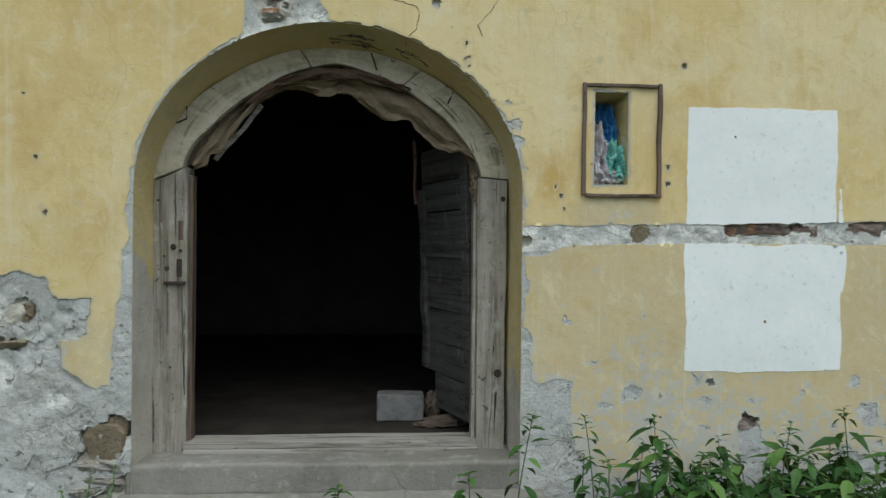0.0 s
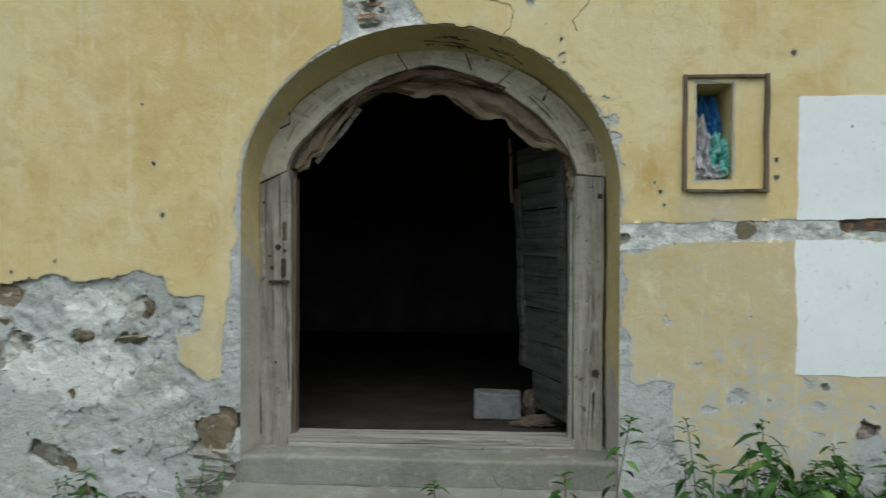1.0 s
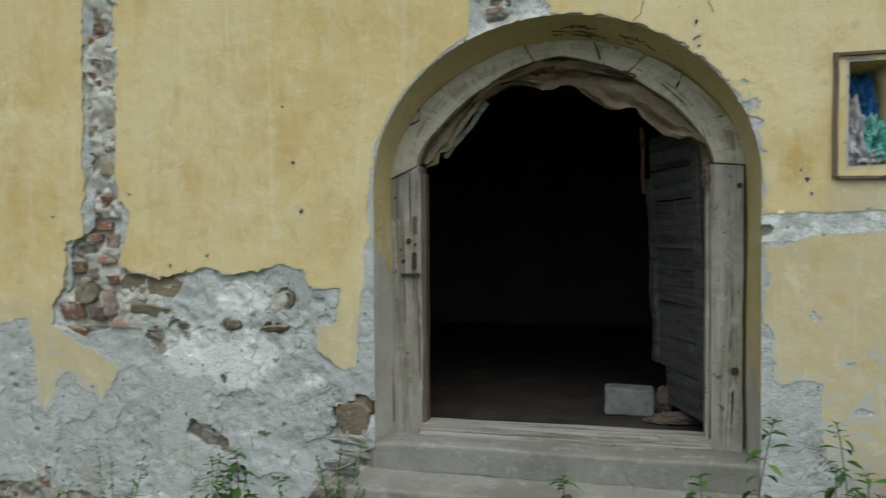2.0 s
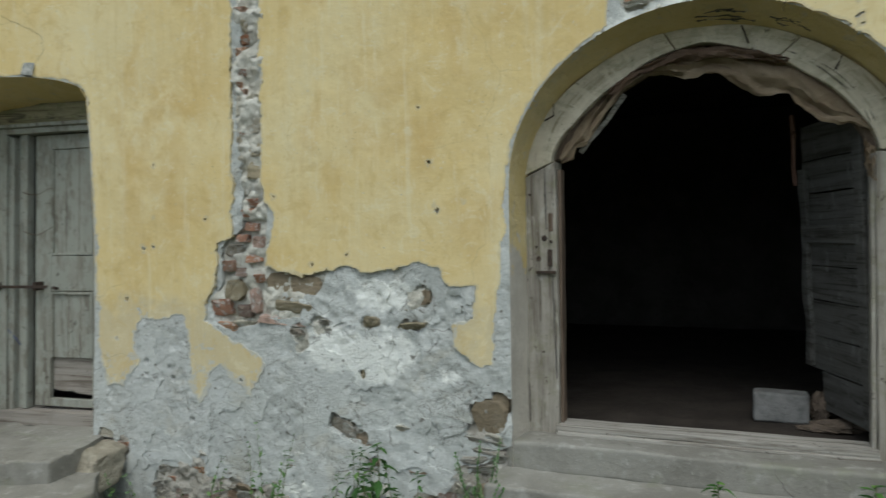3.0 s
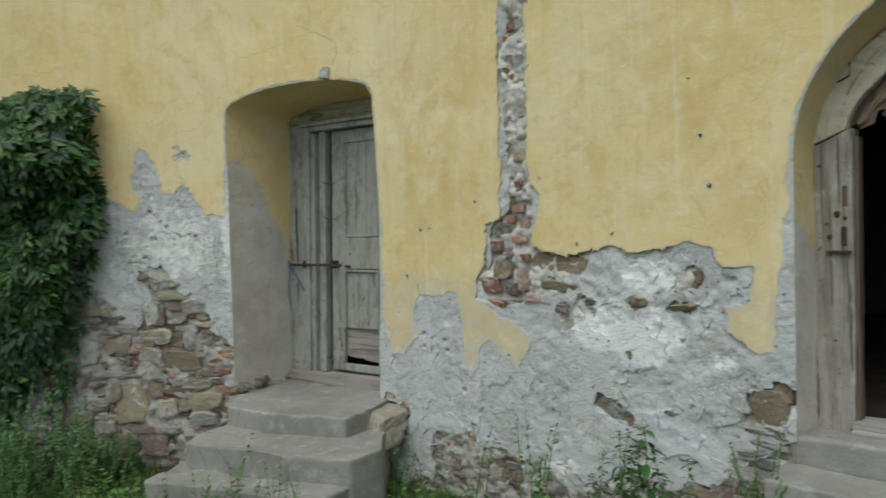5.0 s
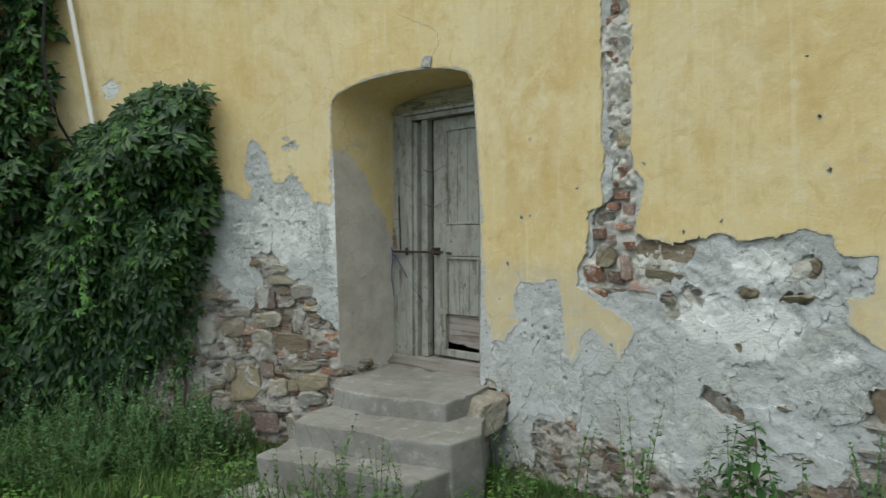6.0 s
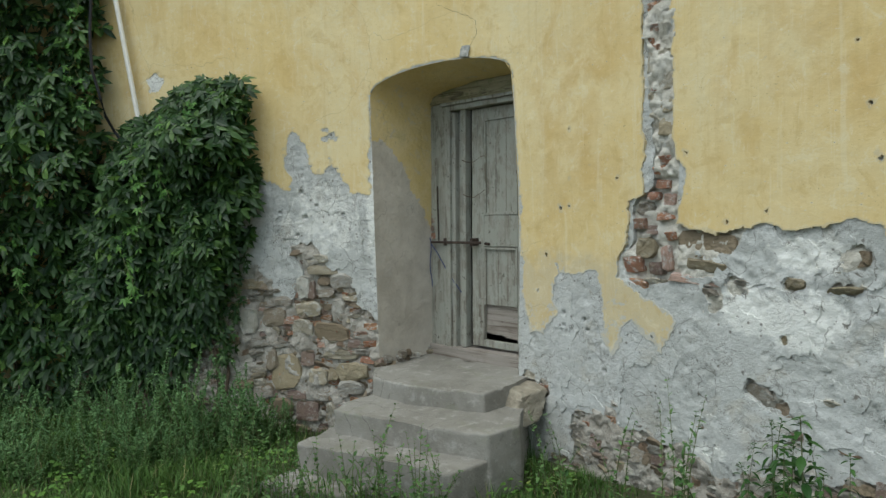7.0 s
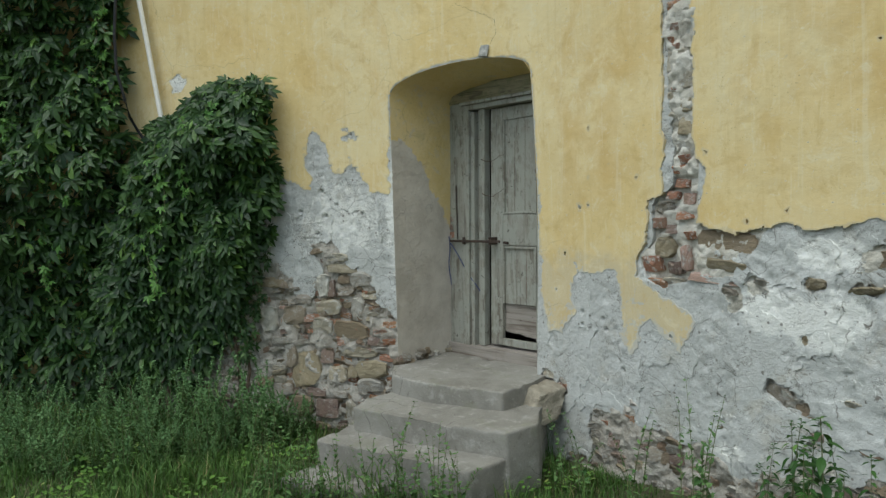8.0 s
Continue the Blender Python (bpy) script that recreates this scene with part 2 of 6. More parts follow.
def make_wood(name, base, dark, pale, along="z", peel=0.0, paint=(0.5, 0.5, 0.46), splits=0.0, bent=None, moss=0.0):
    m, nt, b = material(name, 0.82)
    v = coords(nt)
    if bent:
        v = polar(nt, v, *bent)
    st = {"x": (0.6, 14, 14), "y": (14, 0.6, 14), "z": (14, 14, 0.6)}[along]
    fs = {"x": (3, 90, 90), "y": (90, 3, 90), "z": (90, 90, 3)}[along]
    g = noise_at(nt, scaled(nt, v, *st), 1.6, 6, 0.65, 0.6)
    f = noise_at(nt, scaled(nt, v, *fs), 1.0, 5, 0.7)
    c = blend(nt, ramp(nt, g, 0.35, 0.65), base, pale)
    c = blend(nt, ramp(nt, g, 0.46, 0.34, 0, 0.8), c, dark)
    c = blend(nt, ramp(nt, f, 0.42, 0.30, 0, 0.7), c, dark)
    stain = noise_at(nt, v, 3.2, 5, 0.65)
    c = blend(nt, ramp(nt, stain, 0.5, 0.72, 0, 0.45), c, dark)
    if peel:
        c = blend(nt, ramp(nt, noise_at(nt, scaled(nt, v, 1, 1, 0.5), 13, 7, 0.7), 0.62 - 0.28 * peel, 0.70 - 0.28 * peel, 0, 0.8), c, paint)
    if moss:
        c = blend(nt, ramp(nt, noise_at(nt, v, 9, 8, 0.72, 0.4), 0.48, 0.62, 0, moss), c, (0.19, 0.19, 0.10))
    c = blend(nt, ramp(nt, noise_at(nt, v, 24, 3, 0.6, 0.8), 0.655, 0.70, 0, 0.75), c, tuple(0.5 * x for x in dark))
    lay = bump(nt, b, g, 0.4, 0.01)
    if splits:
        sp = noise_at(nt, scaled(nt, v, *[0.45 * x for x in st]), 1.0, 3, 0.5, 0.3)
        line = times(nt, ramp(nt, sp, 0.485, 0.498), ramp(nt, sp, 0.515, 0.502))
        line = times(nt, line, ramp(nt, noise_at(nt, v, 4.1, 3), 0.44, 0.54))
        c = blend(nt, times(nt, line, splits), c, (0.025, 0.02, 0.016))
        lay = bump(nt, b, line, -0.7, 0.012, lay)
    colour(nt, b, c)
    bump(nt, b, f, 0.6, 0.006, lay)
    return m


def make_plain(name, a, c2, scale=12.0, rough=0.9, metal=0.0, bumps=0.4, dist=0.006):
    m, nt, b = material(name, rough, metal)
    v = coords(nt)
    n1, n2 = noise_at(nt, v, scale, 6, 0.65, 0.3), noise_at(nt, v, scale * 7, 5, 0.65)
    c = blend(nt, ramp(nt, n1, 0.33, 0.67), a, c2)
    c = blend(nt, ramp(nt, n2, 0.58, 0.72, 0, 0.35), c, tuple(min(1, x * 1.5) for x in c2))
    c = blend(nt, ramp(nt, n2, 0.42, 0.28, 0, 0.45), c, tuple(x * 0.5 for x in a))
    colour(nt, b, c)
    lay = bump(nt, b, n1, bumps, dist * 3)
    bump(nt, b, n2, bumps, dist, lay)
    return m


def make_leaf(name, a, c2, c3, gloss=0.45):
    m, nt, b = material(name, gloss)
    v = coords(nt)
    isl = nt.nodes.new("ShaderNodeNewGeometry").outputs["Random Per Island"]
    c = blend(nt, isl, a, c2)
    c = blend(nt, ramp(nt, isl, 0.93, 0.97), c, c3)
    c = blend(nt, ramp(nt, noise_at(nt, v, 2.3, 3), 0.4, 0.65, 0, 0.6), c, a)
    colour(nt, b, c)
    b.inputs["Subsurface Weight"].default_value = 0.0
    tr = nt.nodes.new("ShaderNodeBsdfTranslucent")
    nt.links.new(blend(nt, 0.5, c, (0.16, 0.26, 0.03)), tr.inputs[0])
    mx = nt.nodes.new("ShaderNodeMixShader")
    mx.inputs[0].default_value = 0.13
    nt.links.new(b.outputs[0], mx.inputs[1])
    nt.links.new(tr.outputs[0], mx.inputs[2])
    nt.links.new(mx.outputs[0], nt.nodes["Material Output"].inputs[0])
    return m


OCHRE = make_ochre()
RENDER = make_render("grey_lime_render", 0.83)
SKIN = make_render("lime_skim_coat", 0.88)
OLD_MORTAR = make_plain("weathered_mortar", (0.34, 0.31, 0.26), (0.52, 0.49, 0.43), 9, 0.97, 0, 0.9, 0.014)
MORTAR = make_plain("lime_mortar", (0.50, 0.47, 0.395), (0.69, 0.665, 0.59), 9, 0.97, 0, 0.8, 0.012)
STONE = make_stone("rubble_stone", [(0.44, 0.37, 0.25), (0.42, 0.39, 0.33), (0.47, 0.41, 0.29), (0.62, 0.60, 0.54), (0.32, 0.27, 0.20), (0.45, 0.42, 0.365), (0.38, 0.285, 0.235), (0.37, 0.31, 0.235)], lime=0.18)
PALE = make_stone("limewashed_stone", [(0.60, 0.555, 0.44), (0.66, 0.63, 0.54), (0.54, 0.475, 0.35), (0.71, 0.69, 0.61), (0.51, 0.465, 0.37)], lime=0.45, grime=0.6)
MUD = make_stone("brown_earthy_stone", [(0.28, 0.22, 0.145), (0.27, 0.215, 0.15), (0.32, 0.255, 0.17), (0.27, 0.185, 0.125)], lime=0.03)
TAN = make_stone("tan_sandstone", [(0.40, 0.335, 0.215), (0.36, 0.305, 0.20), (0.44, 0.375, 0.25), (0.38, 0.34, 0.25)], lime=0.08, grime=0.5)
DULL = make_stone("dull_mauve_brick", [(0.25, 0.175, 0.15), (0.30, 0.215, 0.185), (0.34, 0.25, 0.21)], lime=0.2)
SLATE = make_stone("grey_layered_stone", [(0.40, 0.38, 0.33), (0.46, 0.44, 0.39), (0.35, 0.32, 0.27)], lime=0.25)
BRICK = make_stone("old_brick", [(0.54, 0.24, 0.13), (0.50, 0.29, 0.21), (0.60, 0.30, 0.155), (0.58, 0.39, 0.32), (0.44, 0.20, 0.125)], 0.92, 3.4, 0.42)
WHITE = make_plain("white_paint", (0.85, 0.87, 0.85), (0.89, 0.905, 0.885), 5, 0.75, 0, 0.12, 0.003)


def make_reveal():
    """Ochre plaster, grey render where the attribute "grey" is positive."""
    m, nt, b = material("reveal_plaster", 0.95)
    v = coords(nt)
    n1, n2 = noise_at(nt, v, 3.5, 6, 0.65, 0.3), noise_at(nt, v, 40, 6, 0.7)
    o = blend(nt, ramp(nt, n1, 0.35, 0.65), (0.64, 0.50, 0.22), (0.69, 0.56, 0.29))
    o = blend(nt, ramp(nt, n1, 0.55, 0.75, 0, 0.5), o, (0.42, 0.36, 0.18))
    g = blend(nt, ramp(nt, n1, 0.33, 0.67), (0.455, 0.415, 0.345), (0.59, 0.545, 0.465))
    k = nt.nodes.new("ShaderNodeMath")
    k.operation = 'ADD'
    nt.links.new(attribute(nt, "grey"), k.inputs[0])
    nt.links.new(times(nt, noise_at(nt, v, 6, 6, 0.65), 0.5), k.inputs[1])
    c = blend(nt, ramp(nt, k.outputs[0], 0.225, 0.265), o, g)
    c = blend(nt, ramp(nt, noise_at(nt, v, 9, 7, 0.7, 0.5), 0.55, 0.66, 0, 0.4), c, (0.52, 0.50, 0.44))
    c = blend(nt, ramp(nt, n2, 0.58, 0.72, 0, 0.3), c, (0.66, 0.64, 0.58))
    c = blend(nt, ramp(nt, n2, 0.42, 0.28, 0, 0.45), c, (0.24, 0.21, 0.16))
    cr = crackle(nt, v, 3.0, 0.012, 2)
    c = blend(nt, times(nt, cr, 0.25), c, (0.12, 0.11, 0.09))
    colour(nt, b, c)
    lay = bump(nt, b, noise_at(nt, v, 12, 7, 0.7, 0.4), 0.9, 0.025)
    bump(nt, b, n2, 0.7, 0.007, lay)
    return m


REVEAL = make_reveal()


def make_concrete():
    m, nt, b = material("worn_concrete", 0.93)
    v = coords(nt)
    big, mid, fine = noise_at(nt, v, 1.8, 5, 0.6, 0.4), noise_at(nt, v, 9, 7, 0.7, 0.3), noise_at(nt, v, 60, 5, 0.65)
    c = blend(nt, ramp(nt, big, 0.35, 0.65), (0.195, 0.184, 0.158), (0.275, 0.264, 0.232))
    c = blend(nt, ramp(nt, mid, 0.52, 0.68, 0, 0.5), c, (0.42, 0.41, 0.37))
    c = blend(nt, ramp(nt, mid, 0.42, 0.30, 0, 0.6), c, (0.14, 0.13, 0.105))
    c = blend(nt, ramp(nt, fine, 0.60, 0.72, 0, 0.4), c, (0.50, 0.49, 0.45))
    c = blend(nt, ramp(nt, fine, 0.40, 0.28, 0, 0.5), c, (0.12, 0.11, 0.095))
    c = blend(nt, ramp(nt, noise_at(nt, v, 3.3, 5, 0.65, 0.5), 0.54, 0.70, 0, 0.5), c, (0.20, 0.205, 0.14))
    cr = crackle(nt, v, 1.6, 0.006, 5)
    c = blend(nt, times(nt, cr, 0.7), c, (0.07, 0.06, 0.05))
    colour(nt, b, c)
    lay = bump(nt, b, noise_at(nt, v, 11, 6, 0.6), 0.6, 0.018)
    lay = bump(nt, b, cr, -0.6, 0.01, lay)
    bump(nt, b, fine, 0.6, 0.006, lay)
    return m


CONCRETE = make_concrete()
BUFF = make_plain("buff_sandstone", (0.26, 0.23, 0.175), (0.38, 0.345, 0.27), 9, 0.95, 0, 0.8, 0.012)
BLOCK = make_plain("cinder_concrete", (0.13, 0.127, 0.12), (0.22, 0.215, 0.205), 9, 0.95, 0, 0.6, 0.006)
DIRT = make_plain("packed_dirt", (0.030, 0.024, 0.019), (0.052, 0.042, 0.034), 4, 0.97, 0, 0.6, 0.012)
# near-black: shade of the rooms inside put into colour, also real soot marks
DARK = make_plain("shade_and_soot_black", (0.07, 0.066, 0.06), (0.11, 0.104, 0.096), 3, 0.97, 0, 0.4, 0.01)
SOIL = make_plain("earth_under_grass", (0.055, 0.06, 0.03), (0.10, 0.10, 0.05), 5, 0.97, 0, 0.8, 0.03)
WOOD_Z = make_wood("weathered_timber_upright", (0.275, 0.25, 0.21), (0.10, 0.08, 0.062), (0.40, 0.37, 0.32), "z", 0.14, (0.44, 0.42, 0.37), 1.0, None, 0.35)
WOOD_X = make_wood("weathered_timber_level", (0.30, 0.28, 0.245), (0.15, 0.13, 0.105), (0.38, 0.36, 0.32), "x", 0.0, (0.50, 0.49, 0.45), 0.5)
SILL = make_wood("worn_brown_sill", (0.26, 0.23, 0.195), (0.12, 0.095, 0.075), (0.34, 0.31, 0.275), "x")
WOOD_ARCH = make_wood("weathered_arch_timber", (0.50, 0.445, 0.335), (0.25, 0.205, 0.13), (0.61, 0.55, 0.435), "x", 0.45, (0.64, 0.585, 0.465), 0.9, (0.76, 2.35), 0.35)
PLANK = make_wood("dark_door_plank", (0.066, 0.062, 0.055), (0.026, 0.023, 0.019), (0.10, 0.097, 0.09), "x", 0.2, (0.14, 0.14, 0.13), 0.6)
BROWN = make_wood("brown_frame_wood", (0.12, 0.085, 0.06), (0.05, 0.034, 0.025), (0.18, 0.135, 0.10), "z")
REDWOOD = make_wood("reddish_stile_wood", (0.20, 0.10, 0.075), (0.09, 0.045, 0.035), (0.27, 0.17, 0.13), "z")
DOORPAINT = make_wood("flaking_grey_door_paint", (0.255, 0.246, 0.205), (0.13, 0.113, 0.087), (0.32, 0.314, 0.27), "z", 0.6, (0.34, 0.348, 0.302), 0.3)
MOSSY = make_wood("mossy_lintel_wood", (0.22, 0.20, 0.12), (0.09, 0.075, 0.045), (0.32, 0.29, 0.19), "x", 0.0, (0.3, 0.3, 0.2), 0.6, None, 0.9)
IRON = make_plain("rusty_iron", (0.045, 0.036, 0.031), (0.085, 0.06, 0.046), 30, 0.75, 0.3, 0.4, 0.002)
RAG = make_plain("dirty_brown_rag", (0.09, 0.07, 0.052), (0.17, 0.13, 0.10), 8, 0.95, 0, 0.5, 0.006)
CLOTH = make_plain("dusty_brown_tarpaulin", (0.33, 0.25, 0.165), (0.46, 0.365, 0.255), 6, 0.9, 0, 0.5, 0.006)
CLOTH_RED = make_plain("faded_red_rag", (0.20, 0.13, 0.09), (0.30, 0.21, 0.15), 9, 0.92, 0, 0.5, 0.006)
TIN = make_plain("painted_tin", (0.17, 0.175, 0.16), (0.34, 0.34, 0.31), 22, 0.55, 0.2, 0.2, 0.002)
PIPE = make_plain("white_plastic_pipe", (0.82, 0.80, 0.72), (0.88, 0.86, 0.79), 8, 0.45, 0, 0.1, 0.001)
RUBBER = make_plain("black_cable_sheath", (0.015, 0.015, 0.017), (0.03, 0.03, 0.032), 20, 0.5, 0, 0.1, 0.001)
BAG_BLUE = make_plain("blue_plastic_bag", (0.015, 0.08, 0.24), (0.04, 0.17, 0.36), 24, 0.4, 0, 0.6, 0.006)
BAG_WHITE = make_plain("grimy_white_plastic_bag", (0.40, 0.36, 0.38), (0.66, 0.64, 0.66), 18, 0.45, 0, 0.6, 0.006)
BAG_TEAL = make_plain("teal_plastic_bag", (0.05, 0.32, 0.27), (0.30, 0.58, 0.50), 22, 0.4, 0, 0.6, 0.006)
ROPE_BLUE = make_plain("blue_rope", (0.06, 0.07, 0.14), (0.12, 0.14, 0.24), 40, 0.85, 0, 0.4, 0.003)
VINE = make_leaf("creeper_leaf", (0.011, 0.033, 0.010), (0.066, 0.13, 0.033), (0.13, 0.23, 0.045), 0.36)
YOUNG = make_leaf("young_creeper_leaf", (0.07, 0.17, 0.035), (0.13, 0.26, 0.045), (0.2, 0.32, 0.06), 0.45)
NETTLE = make_leaf("nettle_leaf", (0.022, 0.068, 0.014), (0.065, 0.15, 0.03), (0.12, 0.22, 0.05), 0.5)
BROAD = make_leaf("low_weed_leaf", (0.08, 0.17, 0.03), (0.15, 0.27, 0.05), (0.25, 0.32, 0.08), 0.5)
WEED = make_leaf("grey_green_weed", (0.058, 0.13, 0.036), (0.17, 0.28, 0.095), (0.29, 0.37, 0.16), 0.7)
SEED = make_leaf("pale_green_seed_head", (0.10, 0.20, 0.07), (0.18, 0.30, 0.125), (0.27, 0.37, 0.18), 0.75)
GRASS = make_leaf("grass_blade", (0.045, 0.105, 0.022), (0.12, 0.21, 0.046), (0.30, 0.27, 0.12), 0.6)
STEM = make_plain("green_brown_stem", (0.10, 0.12, 0.05), (0.16, 0.17, 0.08), 20, 0.8, 0, 0.3, 0.002)
BARK = make_plain("brown_vine_bark", (0.09, 0.065, 0.045), (0.15, 0.115, 0.08), 20, 0.9, 0, 0.6, 0.004)


# ---- mesh helpers ----
def part(name, bm, mat, parent=None, label="", smooth=False):
    me = bpy.data.meshes.new(name)
    bm.normal_update()
    bm.to_mesh(me)
    bm.free()
    me.materials.append(mat)
    if smooth:
        me.polygons.foreach_set("use_smooth", [True] * len(me.polygons))
        me.set_sharp_from_angle(angle=0.6)
    ob = new(name, me)
    if parent is not None:
        ob.parent = parent
    if label:
        ob["label"] = label
    return ob


def crisp(ob, angle=0.75):
    """Smooth faces that keep their edges sharp."""
    bm = bmesh.new()
    bm.from_mesh(ob.data)
    for f in bm.faces:
        f.smooth = True
    for e in bm.edges:
        e.smooth = e.calc_face_angle(0) < angle
    bm.to_mesh(ob.data)
    bm.free()
    return ob


def thing(name, label, category, group="", kind="", at=None):
    e = new(name)
    if at is not None:
        e.matrix_basis = at
    return tagged(e, label, category, group, kind)


def mesh_of(name, verts, faces, mat, smooth=False):
    """A mesh from arrays: faces all with the same number of corners."""
    verts, faces = np.asarray(verts, np.float32), np.asarray(faces, np.int32)
    k = faces.shape[1]
    me = bpy.data.meshes.new(name)
    me.vertices.add(len(verts))
    me.vertices.foreach_set("co", verts.ravel())
    me.loops.add(faces.size)
    me.loops.foreach_set("vertex_index", faces.ravel())
    me.polygons.add(len(faces))
    me.polygons.foreach_set("loop_start", np.arange(len(faces), dtype=np.int32) * k)
    me.polygons.foreach_set("use_smooth", np.full(len(faces), smooth, dtype=bool))
    me.update(calc_edges=True)
    me.materials.append(mat)
    return me


def box(bm, x0, x1, y0, y1, z0, z1, m=None, bevel=0.0, seg=2):
    """A box added to bm, its edges rounded."""
    r = bmesh.ops.create_cube(bm, size=1.0)
    vs = r["verts"]
    for v in vs:
        v.co = Vector((x0 + (v.co.x + 0.5) * (x1 - x0), y0 + (v.co.y + 0.5) * (y1 - y0), z0 + (v.co.z + 0.5) * (z1 - z0)))
    if bevel:
        es = list({e for v in vs for e in v.link_edges})
        vs = [v for v in bmesh.ops.bevel(bm, geom=es, offset=bevel, segments=seg if bevel < 0.02 else 4, affect='EDGES', profile=0.6)["verts"]]
    if m is not None:
        for v in vs:
            v.co = m @ v.co
    return vs


def worn_box(x0, x1, y0, y1, z0, z1, bevel=0.008, amp=0.004, step=0.12, seed=0):
    """A box with rounded, slightly uneven edges."""
    bm = bmesh.new()
    box(bm, x0, x1, y0, y1, z0, z1, None, bevel, 2)
    for axis, (a, c) in enumerate(((x0, x1), (y0, y1), (z0, z1))):
        for k in range(1, min(24, int((c - a) / step) + 1)):
            co = [0, 0, 0]
            co[axis] = a + (c - a) * k / min(24, int((c - a) / step) + 1)
            no = [0, 0, 0]
            no[axis] = 1
            bmesh.ops.bisect_plane(bm, geom=bm.verts[:] + bm.edges[:] + bm.faces[:], plane_co=co, plane_no=no)
    for v in bm.verts:
        v.co += amp * Vector(noise.noise_vector(v.co * 5.0 + Vector((seed * 3.1, 7.7, seed))))
        v.co += amp * 0.5 * Vector(noise.noise_vector(v.co * 17.0 + Vector((seed, 1.7, seed * 2.0))))
    return bm


def tube(bm, pts, radii, sides=7):
    """A round tube along points."""
    rings = []
    for i, p in enumerate(pts):
        a, c = pts[max(0, i - 1)], pts[min(len(pts) - 1, i + 1)]
        d = (Vector(c) - Vector(a)).normalized()
        u = d.orthogonal().normalized()
        if abs(d.z) < 0.9:
            u = d.cross(Vector((0, 0, 1))).normalized()
        else:
            u = d.cross(Vector((1, 0, 0))).normalized()
        w = d.cross(u)
        r = radii[i] if isinstance(radii, (list, tuple)) else radii
        rings.append([bm.verts.new(Vector(p) + r * (math.cos(2 * math.pi * k / sides) * u + math.sin(2 * math.pi * k / sides) * w)) for k in range(sides)])
    for a, c in zip(rings, rings[1:]):
        for k in range(sides):
            bm.faces.new((a[k], a[(k + 1) % sides], c[(k + 1) % sides], c[k]))
    bm.faces.new(rings[0][::-1])
    bm.faces.new(rings[-1])


# ---- the wall's plan: straight, then bending towards the viewer beyond the small door ----
BEND_S = (3.97, 4.10, 5.20, 5.50)
BEND_A = (0.0, 27.0, 30.0, 42.0)
_ss = np.arange(0.0, 14.02, 0.01)
_th = np.radians(np.interp(_ss, BEND_S, BEND_A))
_px = -np.concatenate([[0], np.cumsum(np.cos(_th) * 0.01)[:-1]])
_py = -np.concatenate([[0], np.cumsum(np.sin(_th) * 0.01)[:-1]])


def on_wall(s, z, d=0.0):
    """World places of wall coordinates: s along the wall, z up, d into the wall."""
    s, z, d = np.broadcast_arrays(np.asarray(s, float), np.asarray(z, float), np.asarray(d, float))
    m = -s
    th = np.radians(np.interp(m, BEND_S, BEND_A))
    x = np.where(m > 0, np.interp(m, _ss, _px), s)
    y = np.where(m > 0, np.interp(m, _ss, _py), 0.0)
    return np.stack([x - np.sin(th) * d, y + np.cos(th) * d, z], -1)


def wall_point(s, z, d=0.0):
    return Vector(on_wall(s, z, d).tolist())


TABLES = {}


def vnoise(s, z, size, seed):
    if seed not in TABLES:
        TABLES[seed] = np.random.RandomState(seed).rand(256, 256)
    tab = TABLES[seed]
    a, c = s / size + 64.3, z / size + 31.7
    i, j = np.floor(a).astype(int), np.floor(c).astype(int)
    u, v = a - i, c - j
    u, v = u * u * (3 - 2 * u), v * v * (3 - 2 * v)
    t = lambda p, q: tab[p % 256, q % 256]
    return (t(i, j) * (1 - u) + t(i + 1, j) * u) * (1 - v) + (t(i, j + 1) * (1 - u) + t(i + 1, j + 1) * u) * v - 0.5


def fbm(s, z, size, seed, octaves=4):
    return sum(vnoise(s, z, size / 2**k, seed + k) * 0.5**k for k in range(octaves))


def inside(s, z, poly):
    """Signed distance to a polygon, positive inside."""
    p = np.array(poly, float)
    q = np.roll(p, -1, 0)
    dist, odd = np.full(s.shape, 1e9), np.zeros(s.shape, bool)
    for (ax, az), (bx, bz) in zip(p, q):
        ex, ez = bx - ax, bz - az
        wx, wz = s - ax, z - az
        k = np.clip((wx * ex + wz * ez) / (ex * ex + ez * ez), 0, 1)
        dist = np.minimum(dist, np.hypot(wx - k * ex, wz - k * ez))
        odd ^= ((az > z) != (bz > z)) & (wx < ex * (z - az) / (ez if ez else 1e-9))
    return np.where(odd, dist, -dist)


# openings
PORTAL_A, PORTAL_R, PORTAL_B, PORTAL_Z = 0.985, 0.997, 0.86, 2.25
SMALL_L, SMALL_R = -5.335, -4.035


def small_right(z):
    """The worn right jamb bows out at half height."""
    return np.interp(z, (0.69, 1.07, 1.45, 2.0, 2.65, 3.01), (-4.072, -4.057, -4.040, -4.033, -4.050, -4.072))


def small_arch(s):
    k = np.clip((s - SMALL_L) / (SMALL_R - 0.037 - SMALL_L), 0, 1)
    return 2.905 + 0.085 * k + 0.175 * np.sqrt(np.clip(1 - (2 * k - 1) ** 2, 0, 1)) ** 0.9


def portal_gap(s, z):
    """Positive inside the portal's opening."""
    half = np.where(s > 0, PORTAL_R, PORTAL_A)
    jamb = half - np.abs(s)
    r = np.hypot(s / half, (z - PORTAL_Z) / PORTAL_B)
    arch = (1 - r) * PORTAL_B
    return np.where(z < PORTAL_Z, jamb, arch)


def small_gap(s, z):
    return np.minimum(np.minimum(s - SMALL_L, small_right(z) - s), small_arch(s) - z)


NICHE = (1.378, 1.558, 2.305, 2.790)


